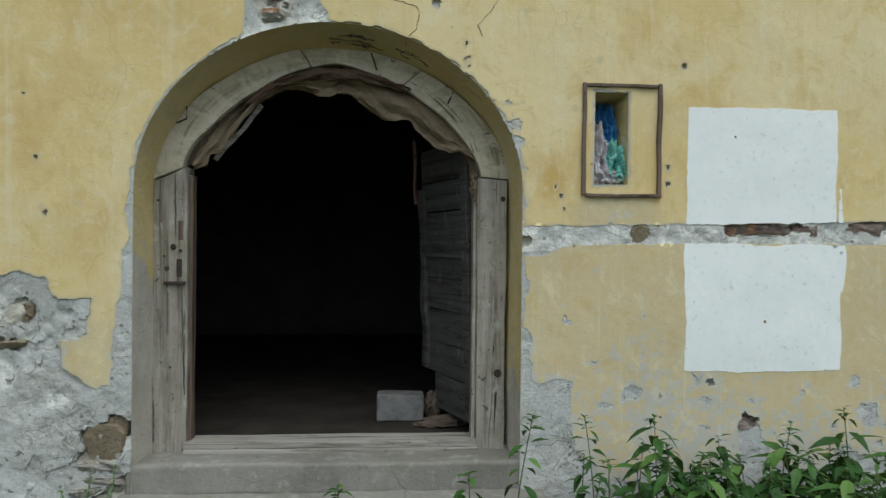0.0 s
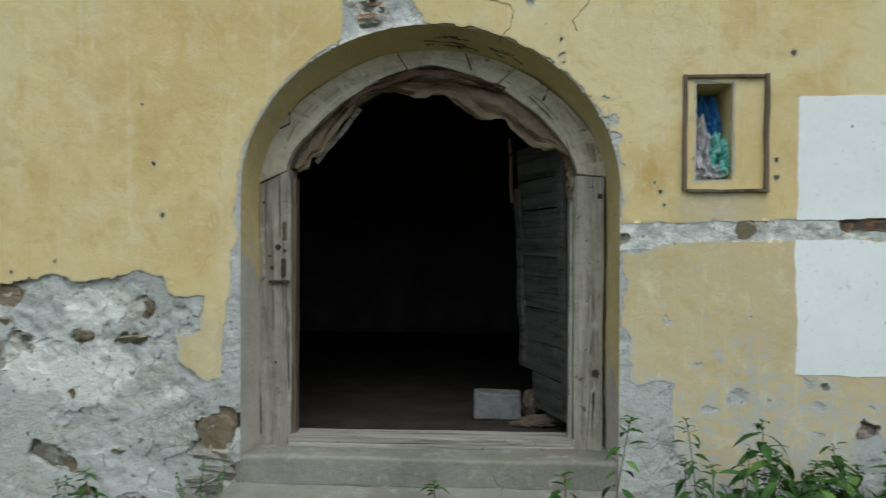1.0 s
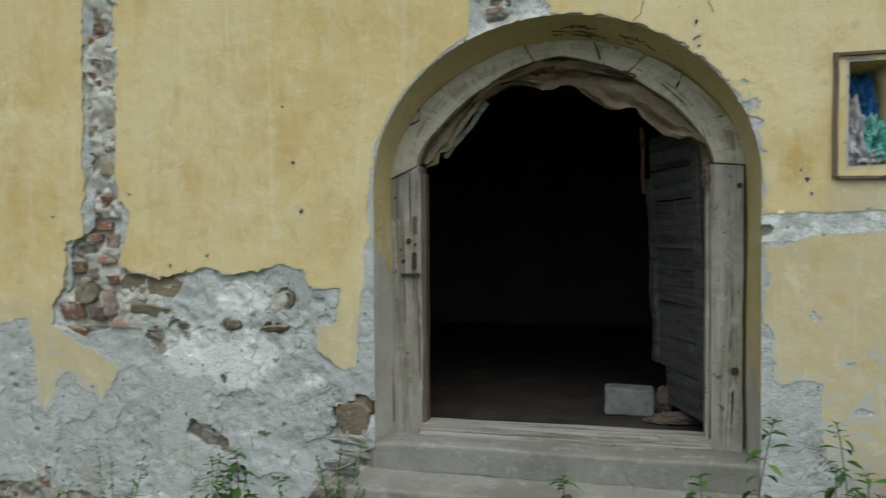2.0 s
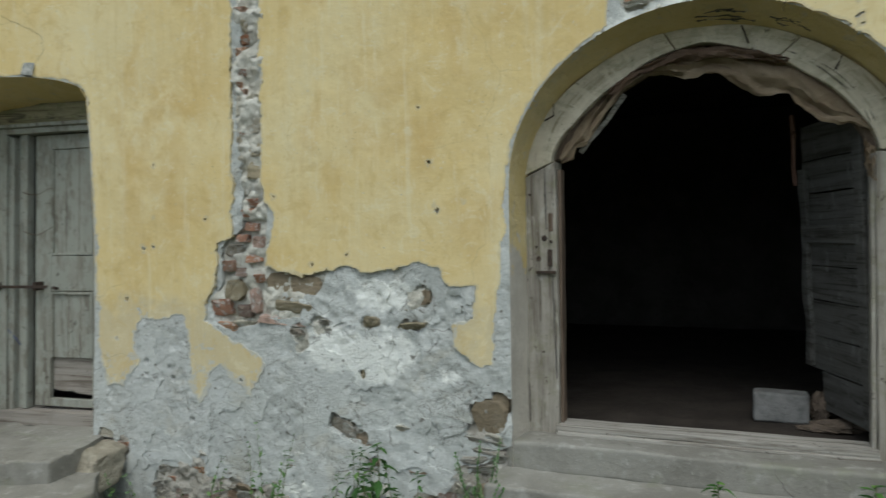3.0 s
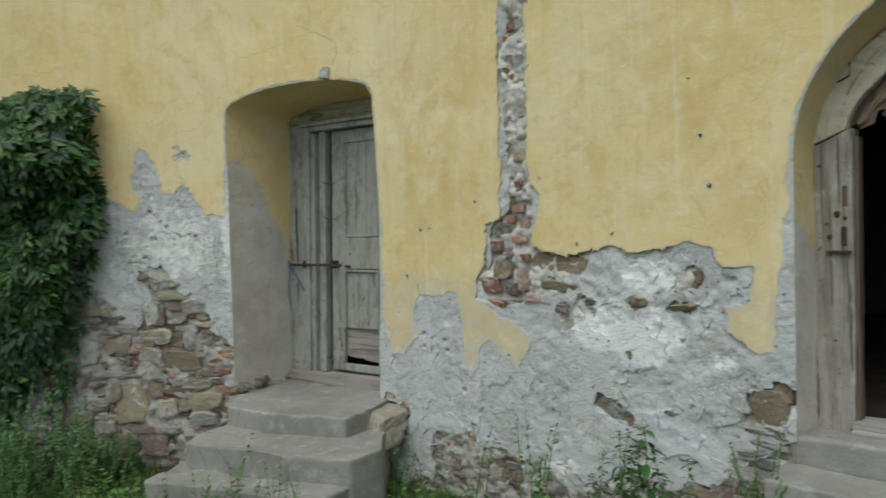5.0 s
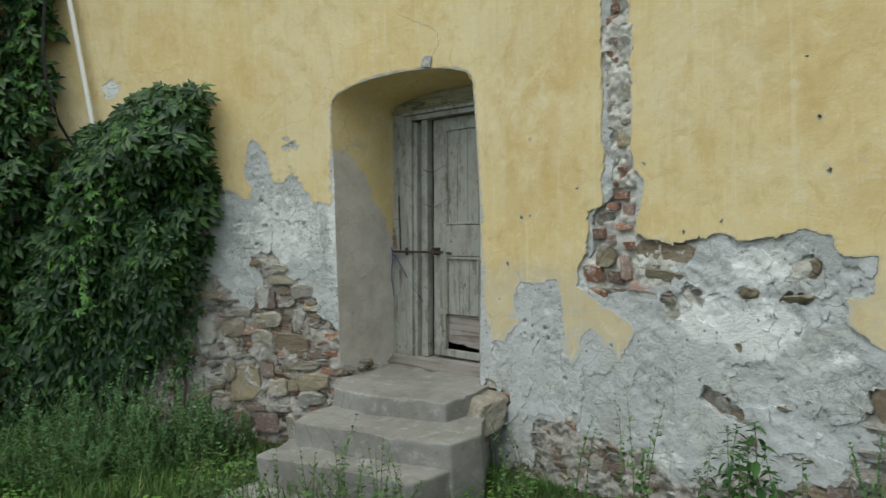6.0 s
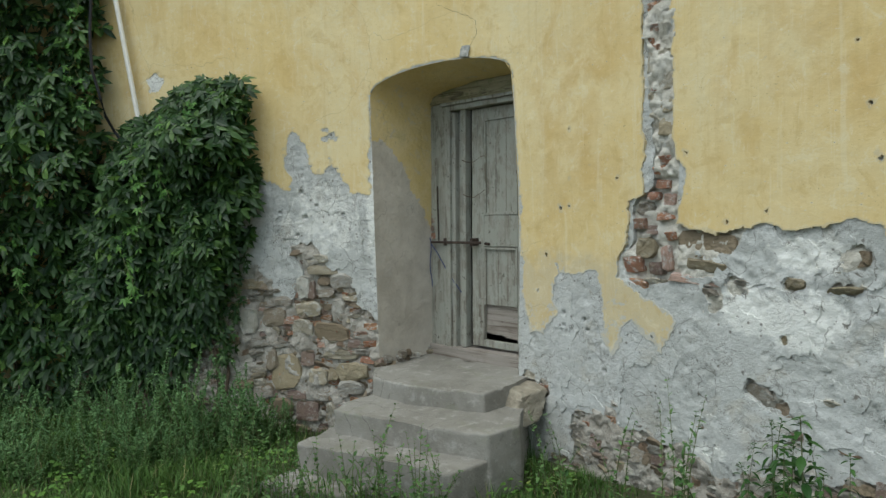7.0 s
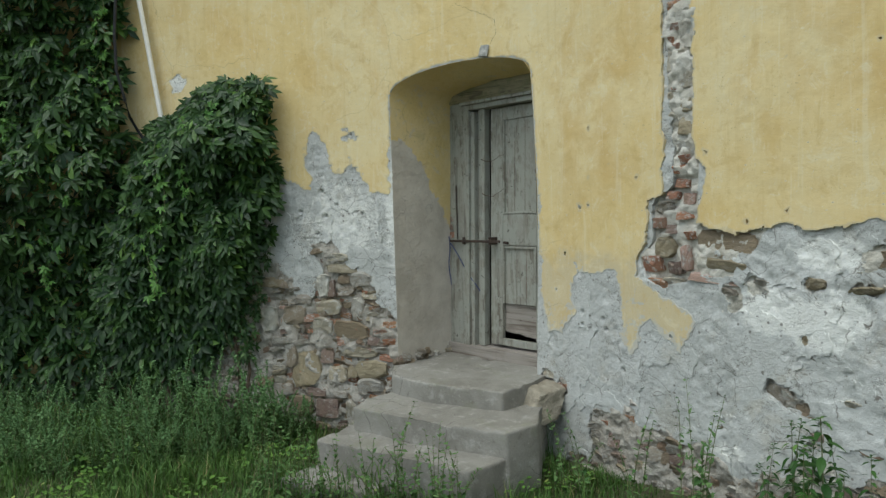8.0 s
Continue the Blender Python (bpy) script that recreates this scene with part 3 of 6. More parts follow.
def niche_gap(s, z):
    return np.minimum(np.minimum(s - NICHE[0], NICHE[1] - s), np.minimum(z - NICHE[2], NICHE[3] - z))


def openings(s, z):
    return np.maximum(np.maximum(portal_gap(s, z), small_gap(s, z)), niche_gap(s, z))


# where the ochre coat has come off
BARE_MAIN = [(-4.2, -0.4), (-4.2, 1.95), (-4.028, 1.95), (-4.018, 1.5), (-3.995, 1.15), (-3.93, 0.96), (-3.80, 0.99), (-3.66, 1.15), (-3.70, 1.35), (-3.60, 1.44), (-3.25, 1.47), (-3.20, 1.31),
             (-3.23, 1.03), (-3.11, 0.92), (-3.03, 1.09), (-2.96, 1.15), (-2.73, 0.98), (-2.60, 1.19), (-2.86, 1.33), (-3.06, 1.44),
             (-3.07, 1.56), (-2.98, 1.67), (-2.96, 1.95), (-2.83, 1.98), (-2.83, 5.6), (-2.605, 5.6), (-2.605, 2.2), (-2.53, 2.13),
             (-2.57, 1.82), (-2.40, 1.75), (-2.25, 1.74), (-2.14, 1.79), (-1.79, 1.78), (-1.53, 1.82), (-1.41, 1.78), (-1.34, 1.68),
             (-1.19, 1.67), (-1.20, 1.50), (-1.31, 1.49), (-1.32, 1.35), (-1.17, 1.23), (-1.09, 1.25), (-1.075, 1.50), (-1.035, 1.80),
             (-1.012, 2.05), (-1.0, 2.35), (-0.9, 2.35), (-0.9, -0.4)]
BARE_LEFT = [(-5.2, -0.4), (-5.2, 2.62), (-5.36, 2.6), (-5.37, 2.08), (-5.55, 2.1), (-5.64, 2.28), (-5.72, 2.40), (-5.78, 2.28), (-5.88, 2.30),
             (-5.90, 2.48), (-6.05, 2.69), (-6.13, 2.50), (-6.10, 2.13), (-6.28, 2.21), (-6.39, 2.26), (-6.9, 2.0), (-8.0, 1.8), (-14, 1.8), (-14, -0.4)]
BARE_RIGHT = [(0.9, -0.4), (0.9, 1.95), (1.02, 1.85), (1.03, 1.40), (1.06, 1.26), (1.27, 1.25), (1.28, 1.16), (1.25, 1.05), (1.31, 0.90), (1.38, 0.80), (1.6, 0.72), (1.75, 0.84), (1.9, 0.74),
              (2.15, 0.80), (2.20, 1.10), (2.30, 1.08), (2.36, 0.84), (2.6, 0.76), (2.8, 0.9), (3.2, 0.85), (6.5, 0.8), (6.5, -0.4)]
BAND = [(0.9, 1.95), (0.98, 2.08), (1.5, 2.09), (2.1, 2.105), (3.0, 2.125), (6.5, 2.16), (6.5, 2.05), (3.0, 2.0), (1.8, 1.995), (1.25, 1.98), (1.08, 1.92)]
KEYSTONE = [(-0.45, 3.0), (-0.43, 3.4), (-0.42, 5.6), (-0.16, 5.6), (-0.11, 3.3), (-0.02, 3.14), (-0.05, 3.0)]
# small pits left by nails and shot: s, z, radius
PITS = [(-1.46, 2.39, 12), (-1.41, 2.12, 13), (-1.52, 2.71, 8), (-1.25, 2.16, 7), (-2.25, 1.81, 10), (-2.0, 1.87, 8), (-3.05, 2.11, 11), (-3.48, 2.48, 10), (-3.5, 1.93, 10),
        (-3.59, 1.91, 12), (-2.52, 2.24, 12), (-3.75, 1.57, 15), (-3.85, 1.3, 8), (1.4, 2.96, 10), (1.86, 2.94, 13), (1.78, 2.4, 12), (1.78, 2.31, 12), (1.2, 2.24, 11),
        (1.17, 2.29, 9), (1.22, 2.17, 9), (2.03, 1.25, 22), (0.69, 3.03, 13), (1.65, 1.61, 10), (-3.49, 2.13, 7), (-1.43, 2.15, 7), (1.27, 2.70, 7), (1.93, 2.62, 10), (2.15, 2.57, 11), (2.32, 1.58, 11), (2.03, 1.71, 8), (-3.58, 1.15, 16)]
PITS += [(-3.58, 1.06, 12), (-3.38, 1.12, 14), (-3.35, 1.05, 14), (-2.79, 1.07, 10), (-3.2, 0.78, 16), (-6.0, 2.12, 16), (-5.97, 1.9, 22), (-5.86, 2.0, 12), (-5.62, 1.92, 12), (-6.2, 1.95, 14), (-6.05, 1.75, 15)]


# larger chips: s, z, half width, half height
CHIPS = [(0.90, 2.71, 0.07, 0.012), (0.955, 2.62, 0.02, 0.03), (0.975, 2.52, 0.018, 0.03), (0.985, 2.40, 0.02, 0.035), (1.0, 2.2, 0.02, 0.05),(0.70, 2.94, 0.014, 0.014), (0.55, 3.24, 0.016, 0.016), (1.0, 3.2, 0.02, 0.012), (1.59, 1.18, 0.06, 0.045), (1.45, 1.14, 0.035, 0.03), (1.23, 1.65, 0.03, 0.022), (1.34, 1.62, 0.035, 0.014), (1.25, 1.58, 0.02, 0.014), (1.43, 1.62, 0.014, 0.012), (1.95, 1.27, 0.018, 0.034), (1.69, 1.06, 0.022, 0.018),
         (2.28, 1.15, 0.024, 0.018), (2.81, 1.25, 0.03, 0.024), (2.92, 1.07, 0.06, 0.06), (1.50, 1.42, 0.014, 0.022), (1.37, 1.86, 0.014, 0.034), (1.41, 1.36, 0.02, 0.012), (1.78, 1.21, 0.02, 0.014), (2.0, 1.15, 0.034, 0.014), (2.51, 1.18, 0.03, 0.02),
         (-7.35, 3.14, 0.08, 0.09), (-5.72, 2.60, 0.05, 0.045), (-3.60, 1.93, 0.018, 0.02), (-4.03, 1.95, 0.02, 0.05), (-4.03, 1.50, 0.025, 0.07), (-3.62, 1.48, 0.012, 0.045)]


def bare(s, z):
    """Positive where the ochre coat is missing."""
    f = np.maximum(inside(s, z, BARE_MAIN), inside(s, z, BARE_LEFT))
    f += 0.035 * fbm(s, z, 0.11, 11) + 0.016 * fbm(s, z, 0.03, 21, 3)
    f += 0.030 * fbm(s, z, 0.05, 26, 3) * ((s < -2.62) & (z < 1.42) | (s < -4.5))
    r = inside(s, z, BARE_RIGHT) + 0.07 * fbm(s, z, 0.14, 31) + 0.03 * fbm(s, z, 0.035, 36, 3)
    f = np.maximum(f, r)
    e = np.maximum(inside(s, z, BAND), inside(s, z, KEYSTONE)) + 0.012 * fbm(s, z, 0.05, 41)
    f = np.maximum(f, e)
    # chipped arrises round the openings
    edge = -openings(s, z)
    f = np.maximum(f, np.where(edge < 0.06, np.where(s < 0, 0.011, 0.008) - edge + np.where(np.abs(s) < 2, 0.016, 0.018) * fbm(s, z, 0.05, 51), -1))
    # scattered flakes low on the wall, right of the portal
    k = np.clip((1.75 - z) / 0.9, 0, 1) * (s > 1.0) + np.clip((1.9 - z) / 1.2, 0, 0.8) * (s < -3.0) * (s > -4)
    f = np.maximum(f, (fbm(s, z * 1.4, 0.07, 61) - 0.84 + 0.43 * k) * 0.06)
    rough_s, rough_z = 0.06 * fbm(s, z, 0.05, 63, 4), 0.05 * fbm(s, z, 0.04, 73, 4)
    for cs, cz, w, h in CHIPS:
        f = np.maximum(f, (1 - np.hypot((s - cs + rough_s) / w, (z - cz + rough_z) / h)) * min(w, h) + 0.030 * fbm(s, z, 0.05, 66, 4))
    for ps, pz, pr in PITS:
        f = np.maximum(f, pr * 0.001 * (1 + 1.6 * vnoise(s, z, 0.012, 68)) - np.hypot(s - ps, (z - pz) * 0.9))
    return f


# where the render has come off the stones as well
RUBBLE_LEFT = [(-5.2, -0.4), (-5.2, 0.95), (-5.35, 1.0), (-5.50, 1.07), (-5.58, 1.19), (-5.61, 1.32), (-5.645, 1.42), (-5.77, 1.51), (-5.83, 1.59), (-5.92, 1.67), (-6.03, 1.70), (-6.09, 1.62), (-6.05, 1.52), (-6.04, 1.42),
               (-6.13, 1.27), (-6.21, 1.245), (-6.30, 1.33), (-6.37, 1.42), (-6.50, 1.45), (-6.73, 1.48), (-6.9, 1.6), (-14, 1.6), (-14, -0.4)]
RUBBLE_COL = [(-2.77, 5.6), (-2.77, 2.05), (-2.92, 1.92), (-2.95, 1.68), (-3.05, 1.56), (-3.03, 1.46), (-2.85, 1.38), (-2.65, 1.47), (-2.35, 1.48),
              (-2.30, 1.56), (-2.50, 1.62), (-2.22, 1.66), (-2.13, 1.77), (-2.25, 1.74), (-2.56, 1.80), (-2.56, 2.1), (-2.62, 2.25), (-2.61, 5.6)]
RUBBLE_BASE = [(-4.3, -0.4), (-4.0, 0.05), (-3.6, 0.12), (-3.52, 0.40), (-3.2, 0.50), (-2.95, 0.40), (-2.6, 0.42), (-2.35, 0.30), (-2.0, 0.50), (-1.6, 0.46), (-1.35, 0.60), (-1.2, 0.70), (-1.0, 0.88), (-0.9, 0.88), (-0.9, -0.4)]
RUBBLE_SPOTS = [(-1.92, 1.165, 0.03), (-3.83, 0.57, 0.06), (-1.517, 1.625, 0.042), (-1.88, 1.47, 0.045), (-1.83, 1.47, 0.04), (-1.64, 1.45, 0.032), (-1.56, 1.44, 0.032), (-2.10, 0.84, 0.055), (-2.03, 0.82, 0.055), (-1.92, 0.77, 0.055), (-1.12, 0.95, 0.11), (-1.04, 1.03, 0.07), (-1.2, 0.88, 0.06),
                (-3.41, 0.36, 0.05), (-3.17, 0.43, 0.05), (-1.85, 0.63, 0.03), (-3.98, 0.60, 0.08), (-2.35, 1.38, 0.07), (-2.33, 1.30, 0.05), (-2.21, 1.43, 0.05), (-2.37, 1.69, 0.10), (-2.25, 1.69, 0.07),
                (2.25, 1.06, 0.07), (1.62, 2.045, 0.045), (-0.3, 3.2, 0.10), (-0.33, 3.35, 0.12), (1.02, 2.0, 0.04)]


def stripped(s, z):
    """Positive where stones and bricks lie open."""
    f = np.maximum(np.maximum(inside(s, z, RUBBLE_LEFT), inside(s, z, RUBBLE_COL)), inside(s, z, RUBBLE_BASE) - 0.04)
    for cs, cz, r in RUBBLE_SPOTS:
        f = np.maximum(f, r - np.hypot(s - cs, z - cz))
    f = np.maximum(f, np.maximum(np.minimum(np.minimum(s - 2.1, 2.60 - s), 0.03 - np.abs(z - 2.075 - 0.02 * (s - 2.1))), np.minimum(s - 2.78, 0.022 - np.abs(z - 2.085 - 0.02 * (s - 2.1)))))
    return f + 0.05 * fbm(s, z, 0.12, 71) + 0.02 * fbm(s, z, 0.035, 81, 3) + 0.14 * fbm(s, z, 0.28, 86, 3) * ((s < -5) & (z > 0.9) | (s > -4) & (z < 0.6))


STEP = 0.0125
_gs, _gz = np.meshgrid(np.arange(-8.4, 3.401, STEP), np.arange(-0.15, 4.201, STEP), indexing="ij")


def coat(name, f, depth, thick, mat, parent, tags=None, s=_gs, z=_gz):
    """A coat over the wall where f is positive, with its torn edge brought onto the line f = 0."""
    h = s[1, 0] - s[0, 0]
    ga, gb = np.gradient(f, h)
    g2 = np.maximum(ga * ga + gb * gb, 0.05)
    near = np.abs(f) < 0.62 * h * np.sqrt(g2)
    ms = np.where(near, np.clip(-f * ga / g2, -0.6 * h, 0.6 * h), 0)
    mz = np.where(near, np.clip(-f * gb / g2, -0.6 * h, 0.6 * h), 0)
    w = np.where(near, 0, f)
    tot = w[:-1, :-1] + w[1:, :-1] + w[:-1, 1:] + w[1:, 1:]
    raw = f[:-1, :-1] + f[1:, :-1] + f[:-1, 1:] + f[1:, 1:]
    keep = np.where(tot == 0, raw, tot) > 0
    n = f.size
    idx = np.arange(n).reshape(f.shape)
    a, c, d, e = idx[:-1, :-1], idx[1:, :-1], idx[1:, 1:], idx[:-1, 1:]
    faces = [np.stack([q[keep] for q in (a, c, d, e)], -1)]
    pad = np.pad(keep, 1)
    for p, q, nb in ((a, e, pad[:-2, 1:-1]), (d, c, pad[2:, 1:-1]), (c, a, pad[1:-1, :-2]), (e, d, pad[1:-1, 2:])):
        k = keep & ~nb
        faces.append(np.stack([q[k] + n, p[k] + n, p[k] + 2 * n, q[k] + 2 * n][::-1], -1))
    faces = np.concatenate(faces)
    used, inv = np.unique(faces, return_inverse=True)
    front = on_wall(s + ms, z + mz, depth)
    back = on_wall(s + ms, z + mz, depth + thick)
    verts = np.concatenate([front.reshape(-1, 3), front.reshape(-1, 3), back.reshape(-1, 3)])[used]
    me = mesh_of(name, verts, inv.reshape(faces.shape), mat, True)
    for key, val in (tags or {}).items():
        at = me.attributes.new(key, 'FLOAT', 'POINT')
        at.data.foreach_set("value", np.concatenate([val.ravel()] * 3)[used].astype(np.float32))
    ob = new(name, me)
    ob.parent = parent
    return ob


# ---- the wall and its coats ----
wall_front = tagged(new("wall_front"), "old rubble wall with flaking ochre limewash over grey render", "wall", kind="structure")
_open = openings(_gs, _gz)
_bare = bare(_gs, _gz)
_strip = np.minimum(stripped(_gs, _gz), _bare + 0.03)


def ochre_depth(s, z):
    return 0.012 * fbm(s, z, 0.7, 101, 3) + 0.0024 * fbm(s, z, 0.12, 111, 3) + 0.0008 * fbm(s, z, 0.03, 116, 2)


_ochre_d = ochre_depth(_gs, _gz)
_low = np.clip((1.6 - _gz) / 1.0, 0, 1)
_worn = np.clip((0.20 + 0.25 * fbm(_gs, _gz * 0.6, 0.35, 231, 3)) * (_gs > 0.9) * (_gz < 1.98) + 0.29 * _low * (_gs > 0.9) + 0.32 * _low * (_gs < -2.3) + 0.30 * np.clip(1 - np.abs(_bare) / 0.014, 0, 1), 0, 1)
_worn = _worn + 0.22 * np.clip(1 - np.abs(_bare) / 0.09, 0, 1) * np.clip((1.75 - _gz) / 0.3, 0, 1) * (_gs < -1.0)
_worn = _worn + 0.36 * np.clip(1.1 - np.hypot((_gs - 1.5) / 0.28, (_gz - 2.15) / 0.12), 0, 1)
# brown stains soaked into the limewash: s, z, radius, strength
STAINS = [(1.155, 2.36, 0.10, 1.0), (1.13, 2.28, 0.07, 0.8), (-3.45, 2.75, 0.35, 0.45), (-3.35, 2.2, 0.25, 0.45), (-3.2, 2.95, 0.22, 0.4), (-1.75, 2.75, 0.35, 0.35), (-1.45, 2.5, 0.22, 0.4), (-1.22, 2.05, 0.15, 0.4),
          (1.75, 3.0, 0.4, 0.3), (-0.9, 3.35, 0.4, 0.3), (2.0, 1.75, 0.3, 0.3)]
_stain = np.clip(sum(k * np.exp(-((_gs - a) ** 2 + (_gz - c) ** 2) / r**2) for a, c, r, k in STAINS), 0, 0.9)
coat("ochre_coat", np.minimum(-_bare, -_open), _ochre_d, 0.03, OCHRE, wall_front, {"worn": _worn, "stain": _stain})
_pit = sum(np.clip(1.3 - np.hypot(_gs - a, _gz - c) / (r * 0.001), 0, 1) for a, c, r in PITS)
_cracks = np.abs(fbm(_gs, _gz, 0.22, 131, 4))
_shallow = 1 / (1 + np.exp(-(_gs - 0.8) / 0.05))
_thin = np.maximum(_shallow, 1 / (1 + np.exp((_gs + 2.62) / 0.04)) / (1 + np.exp((_gz - 1.40) / 0.04)))
_thin = np.maximum(_thin, 1 / (1 + np.exp((_gs + 3.10) / 0.04)))
_thin = np.maximum(_thin, 1 / (1 + np.exp(-(_gs + 1.22) / 0.03)) / (1 + np.exp(-(_gz - 1.12) / 0.03)) * (_gs < 0))
_ridge = np.abs(fbm(_gs, _gz, 0.16, 127, 4))
_crumbly = np.clip(1.35 - np.hypot((_gs + 1.80) / 0.72, (_gz - 1.45) / 0.46), 0, 1)
_render_d = 0.013 + 0.022 * fbm(_gs, _gz, 0.30, 121, 3) + (0.008 + 0.026 * _crumbly) * (_ridge - 0.12) + 0.009 * fbm(_gs, _gz, 0.05, 126, 3) + (0.004 + 0.010 * _crumbly) * np.clip(np.abs(fbm(_gs, _gz, 0.07, 128, 3)) - 0.10, -0.1, 0.2)
_render_d = _render_d * (1 - 0.8 * _shallow) + 0.02 * np.clip(0.012 - _cracks, 0, 1) / 0.012 * (fbm(_gs, _gz, 0.5, 141) > 0.05)
_flat = _ochre_d + 0.0035 + np.clip(0.016 * fbm(_gs, _gz, 0.09, 221, 4) + 0.010 * fbm(_gs, _gz, 0.03, 226, 3), -0.002, 0.02) * np.clip(_bare / 0.04, 0, 1)
_far = _thin * np.clip(1 - (_bare - 0.10) / 0.25, 0.35, 1)
_render_d = np.maximum(_render_d, _ochre_d + 0.005) * (1 - _far) + _flat * _far + 0.05 * np.clip(_pit, 0, 1)
_lime = 0.28 * np.clip(1.25 - np.hypot((_gs + 1.80) / 0.60, (_gz - 1.45) / 0.42), 0, 1)
# whiter where the lime is thickest: s, z, half width, half height, strength
for _a, _b, _w, _h, _q in ((-2.15, 1.28, 0.24, 0.17, 0.55), (-1.76, 1.64, 0.30, 0.10, 0.5), (-1.73, 1.28, 0.26, 0.14, 0.45), (-1.82, 1.13, 0.22, 0.09, 0.35), (-1.36, 1.17, 0.12, 0.08, 0.4), (-1.66, 0.86, 0.08, 0.04, 0.6), (-1.50, 0.74, 0.2, 0.05, 0.4), (-2.38, 0.41, 0.24, 0.09, 0.6)):
    _lime = _lime + _q * np.clip(1.3 - np.hypot((_gs - _a) / _w, (_gz - _b) / _h), 0, 1)
_lime += 0.50 * np.clip(1.3 - np.hypot((_gs + 5.8) / 0.7, (_gz - 1.85) / 0.6), 0, 1) + 0.45 * (_gs > 0.95) * (np.abs(_gz - 2.03) < 0.08) + 0.34 * np.clip(1 - np.abs(_open) / 0.09, 0, 1) * (_gz > 0.9)
_lime += 0.7 * (np.hypot(_gs + 7.35, _gz - 3.14) < 0.15) + 0.3 * (np.hypot(_gs + 0.25, _gz - 3.3) < 0.4) + 0.3 * (np.abs(_gs + 2.72) < 0.16) * (_gz > 1.95)
coat("render_coat", np.minimum(np.minimum(_bare + 0.04, -_strip), -_open), _render_d, 0.035, RENDER, wall_front, {"lime": _lime})
_skin = fbm(_gs, _gz, 0.22, 181, 5) * 0.22 - 0.030 + 0.05 * np.clip(1.2 - np.hypot((_gs + 1.85) / 0.6, (_gz - 1.55) / 0.28), 0, 1) + 0.03 * (_gs < -5) * (_gz > 1.3) - 0.05 * (_gs > 0.8)
coat("lime_skim", np.minimum(np.minimum(_skin, _bare - 0.006), np.minimum(-_strip - 0.006, -_open)), np.maximum(_render_d - 0.009, _ochre_d + 0.003), 0.010, SKIN, wall_front, {"lime": _lime})
_mortar_d = 0.038 - 0.026 * (np.abs(_gs + 0.25) < 0.35) * (_gz > 3.0) - 0.010 * (_gs < -5) - 0.014 * (_gz < 0.7) * (_gs > -5) - 0.026 * (np.abs(_gs + 2.70) < 0.13) * (_gz > 2.1) + 0.050 * fbm(_gs, _gz, 0.14, 151, 3) + 0.025 * fbm(_gs, _gz, 0.035, 161, 3)
_upper = np.where((_gs > -3.2) & (_gz > 1.15), 1.0, -1.0)
coat("mortar_bed", np.minimum(np.minimum(_strip + 0.04, -_open), _upper), _mortar_d, 0.03, MORTAR, wall_front)
coat("mortar_bed", np.minimum(np.minimum(_strip + 0.04, -_open), -_upper), _mortar_d, 0.03, OLD_MORTAR, wall_front)
for _rect in ((1.885, 2.715, 2.105, 2.725), (1.875, 2.75, 1.315, 1.995), (2.728, 2.752, 2.105, 2.31), (2.744, 2.764, 1.72, 1.995)):
    _f = np.minimum(np.minimum(_gs - _rect[0], _rect[1] - _gs), np.minimum(_gz - _rect[2], _rect[3] - _gz))
    _f = np.minimum(_f + 0.014 * fbm(_gs, _gz, 0.2, 171) + 0.006 * fbm(_gs, _gz, 0.03, 176, 2), -_bare + 0.004)
    _k = (_gs[:, 0] > 1.8) & (_gs[:, 0] < 2.85)
    _sub = [q[_k] for q in (_gs, _gz, _f, _ochre_d)]
    coat("painted_panel", _sub[2], _sub[3] - 0.002, 0.002, WHITE, wall_front, None, _sub[0], _sub[1])["label"] = "rectangle of white paint on the plaster"
# plain wall beyond, and the wall's inner face and top
_cs, _cz = np.meshgrid(np.arange(-13.4, 6.41, 0.1), np.arange(-0.35, 5.61, 0.1), indexing="ij")
_outer = np.maximum(np.maximum(-8.38 - _cs, _cs - 3.38), _cz - 4.18)
coat("plain_coat", _outer + 0.03, 0.006, 0.03, OCHRE, wall_front, {"worn": _cs * 0}, _cs, _cz)
_is, _iz = np.meshgrid(np.arange(-13.4, 6.41, 0.05), np.arange(-0.35, 5.61, 0.05), indexing="ij")
_in_open = np.maximum(np.maximum(portal_gap(_is, _iz) - 0.02, small_gap(_is, _iz)), -0.5)
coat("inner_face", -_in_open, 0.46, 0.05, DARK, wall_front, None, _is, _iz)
_bm = bmesh.new()
for _a in np.arange(-13.4, 6.3, 0.4):
    _q = [wall_point(_a, 5.55, 0.0), wall_point(_a + 0.4, 5.55, 0.0), wall_point(_a + 0.4, 5.55, 0.5), wall_point(_a, 5.55, 0.5)]
    _bm.faces.new([_bm.verts.new(p) for p in _q])
part("wall_cap", _bm, MORTAR, wall_front)


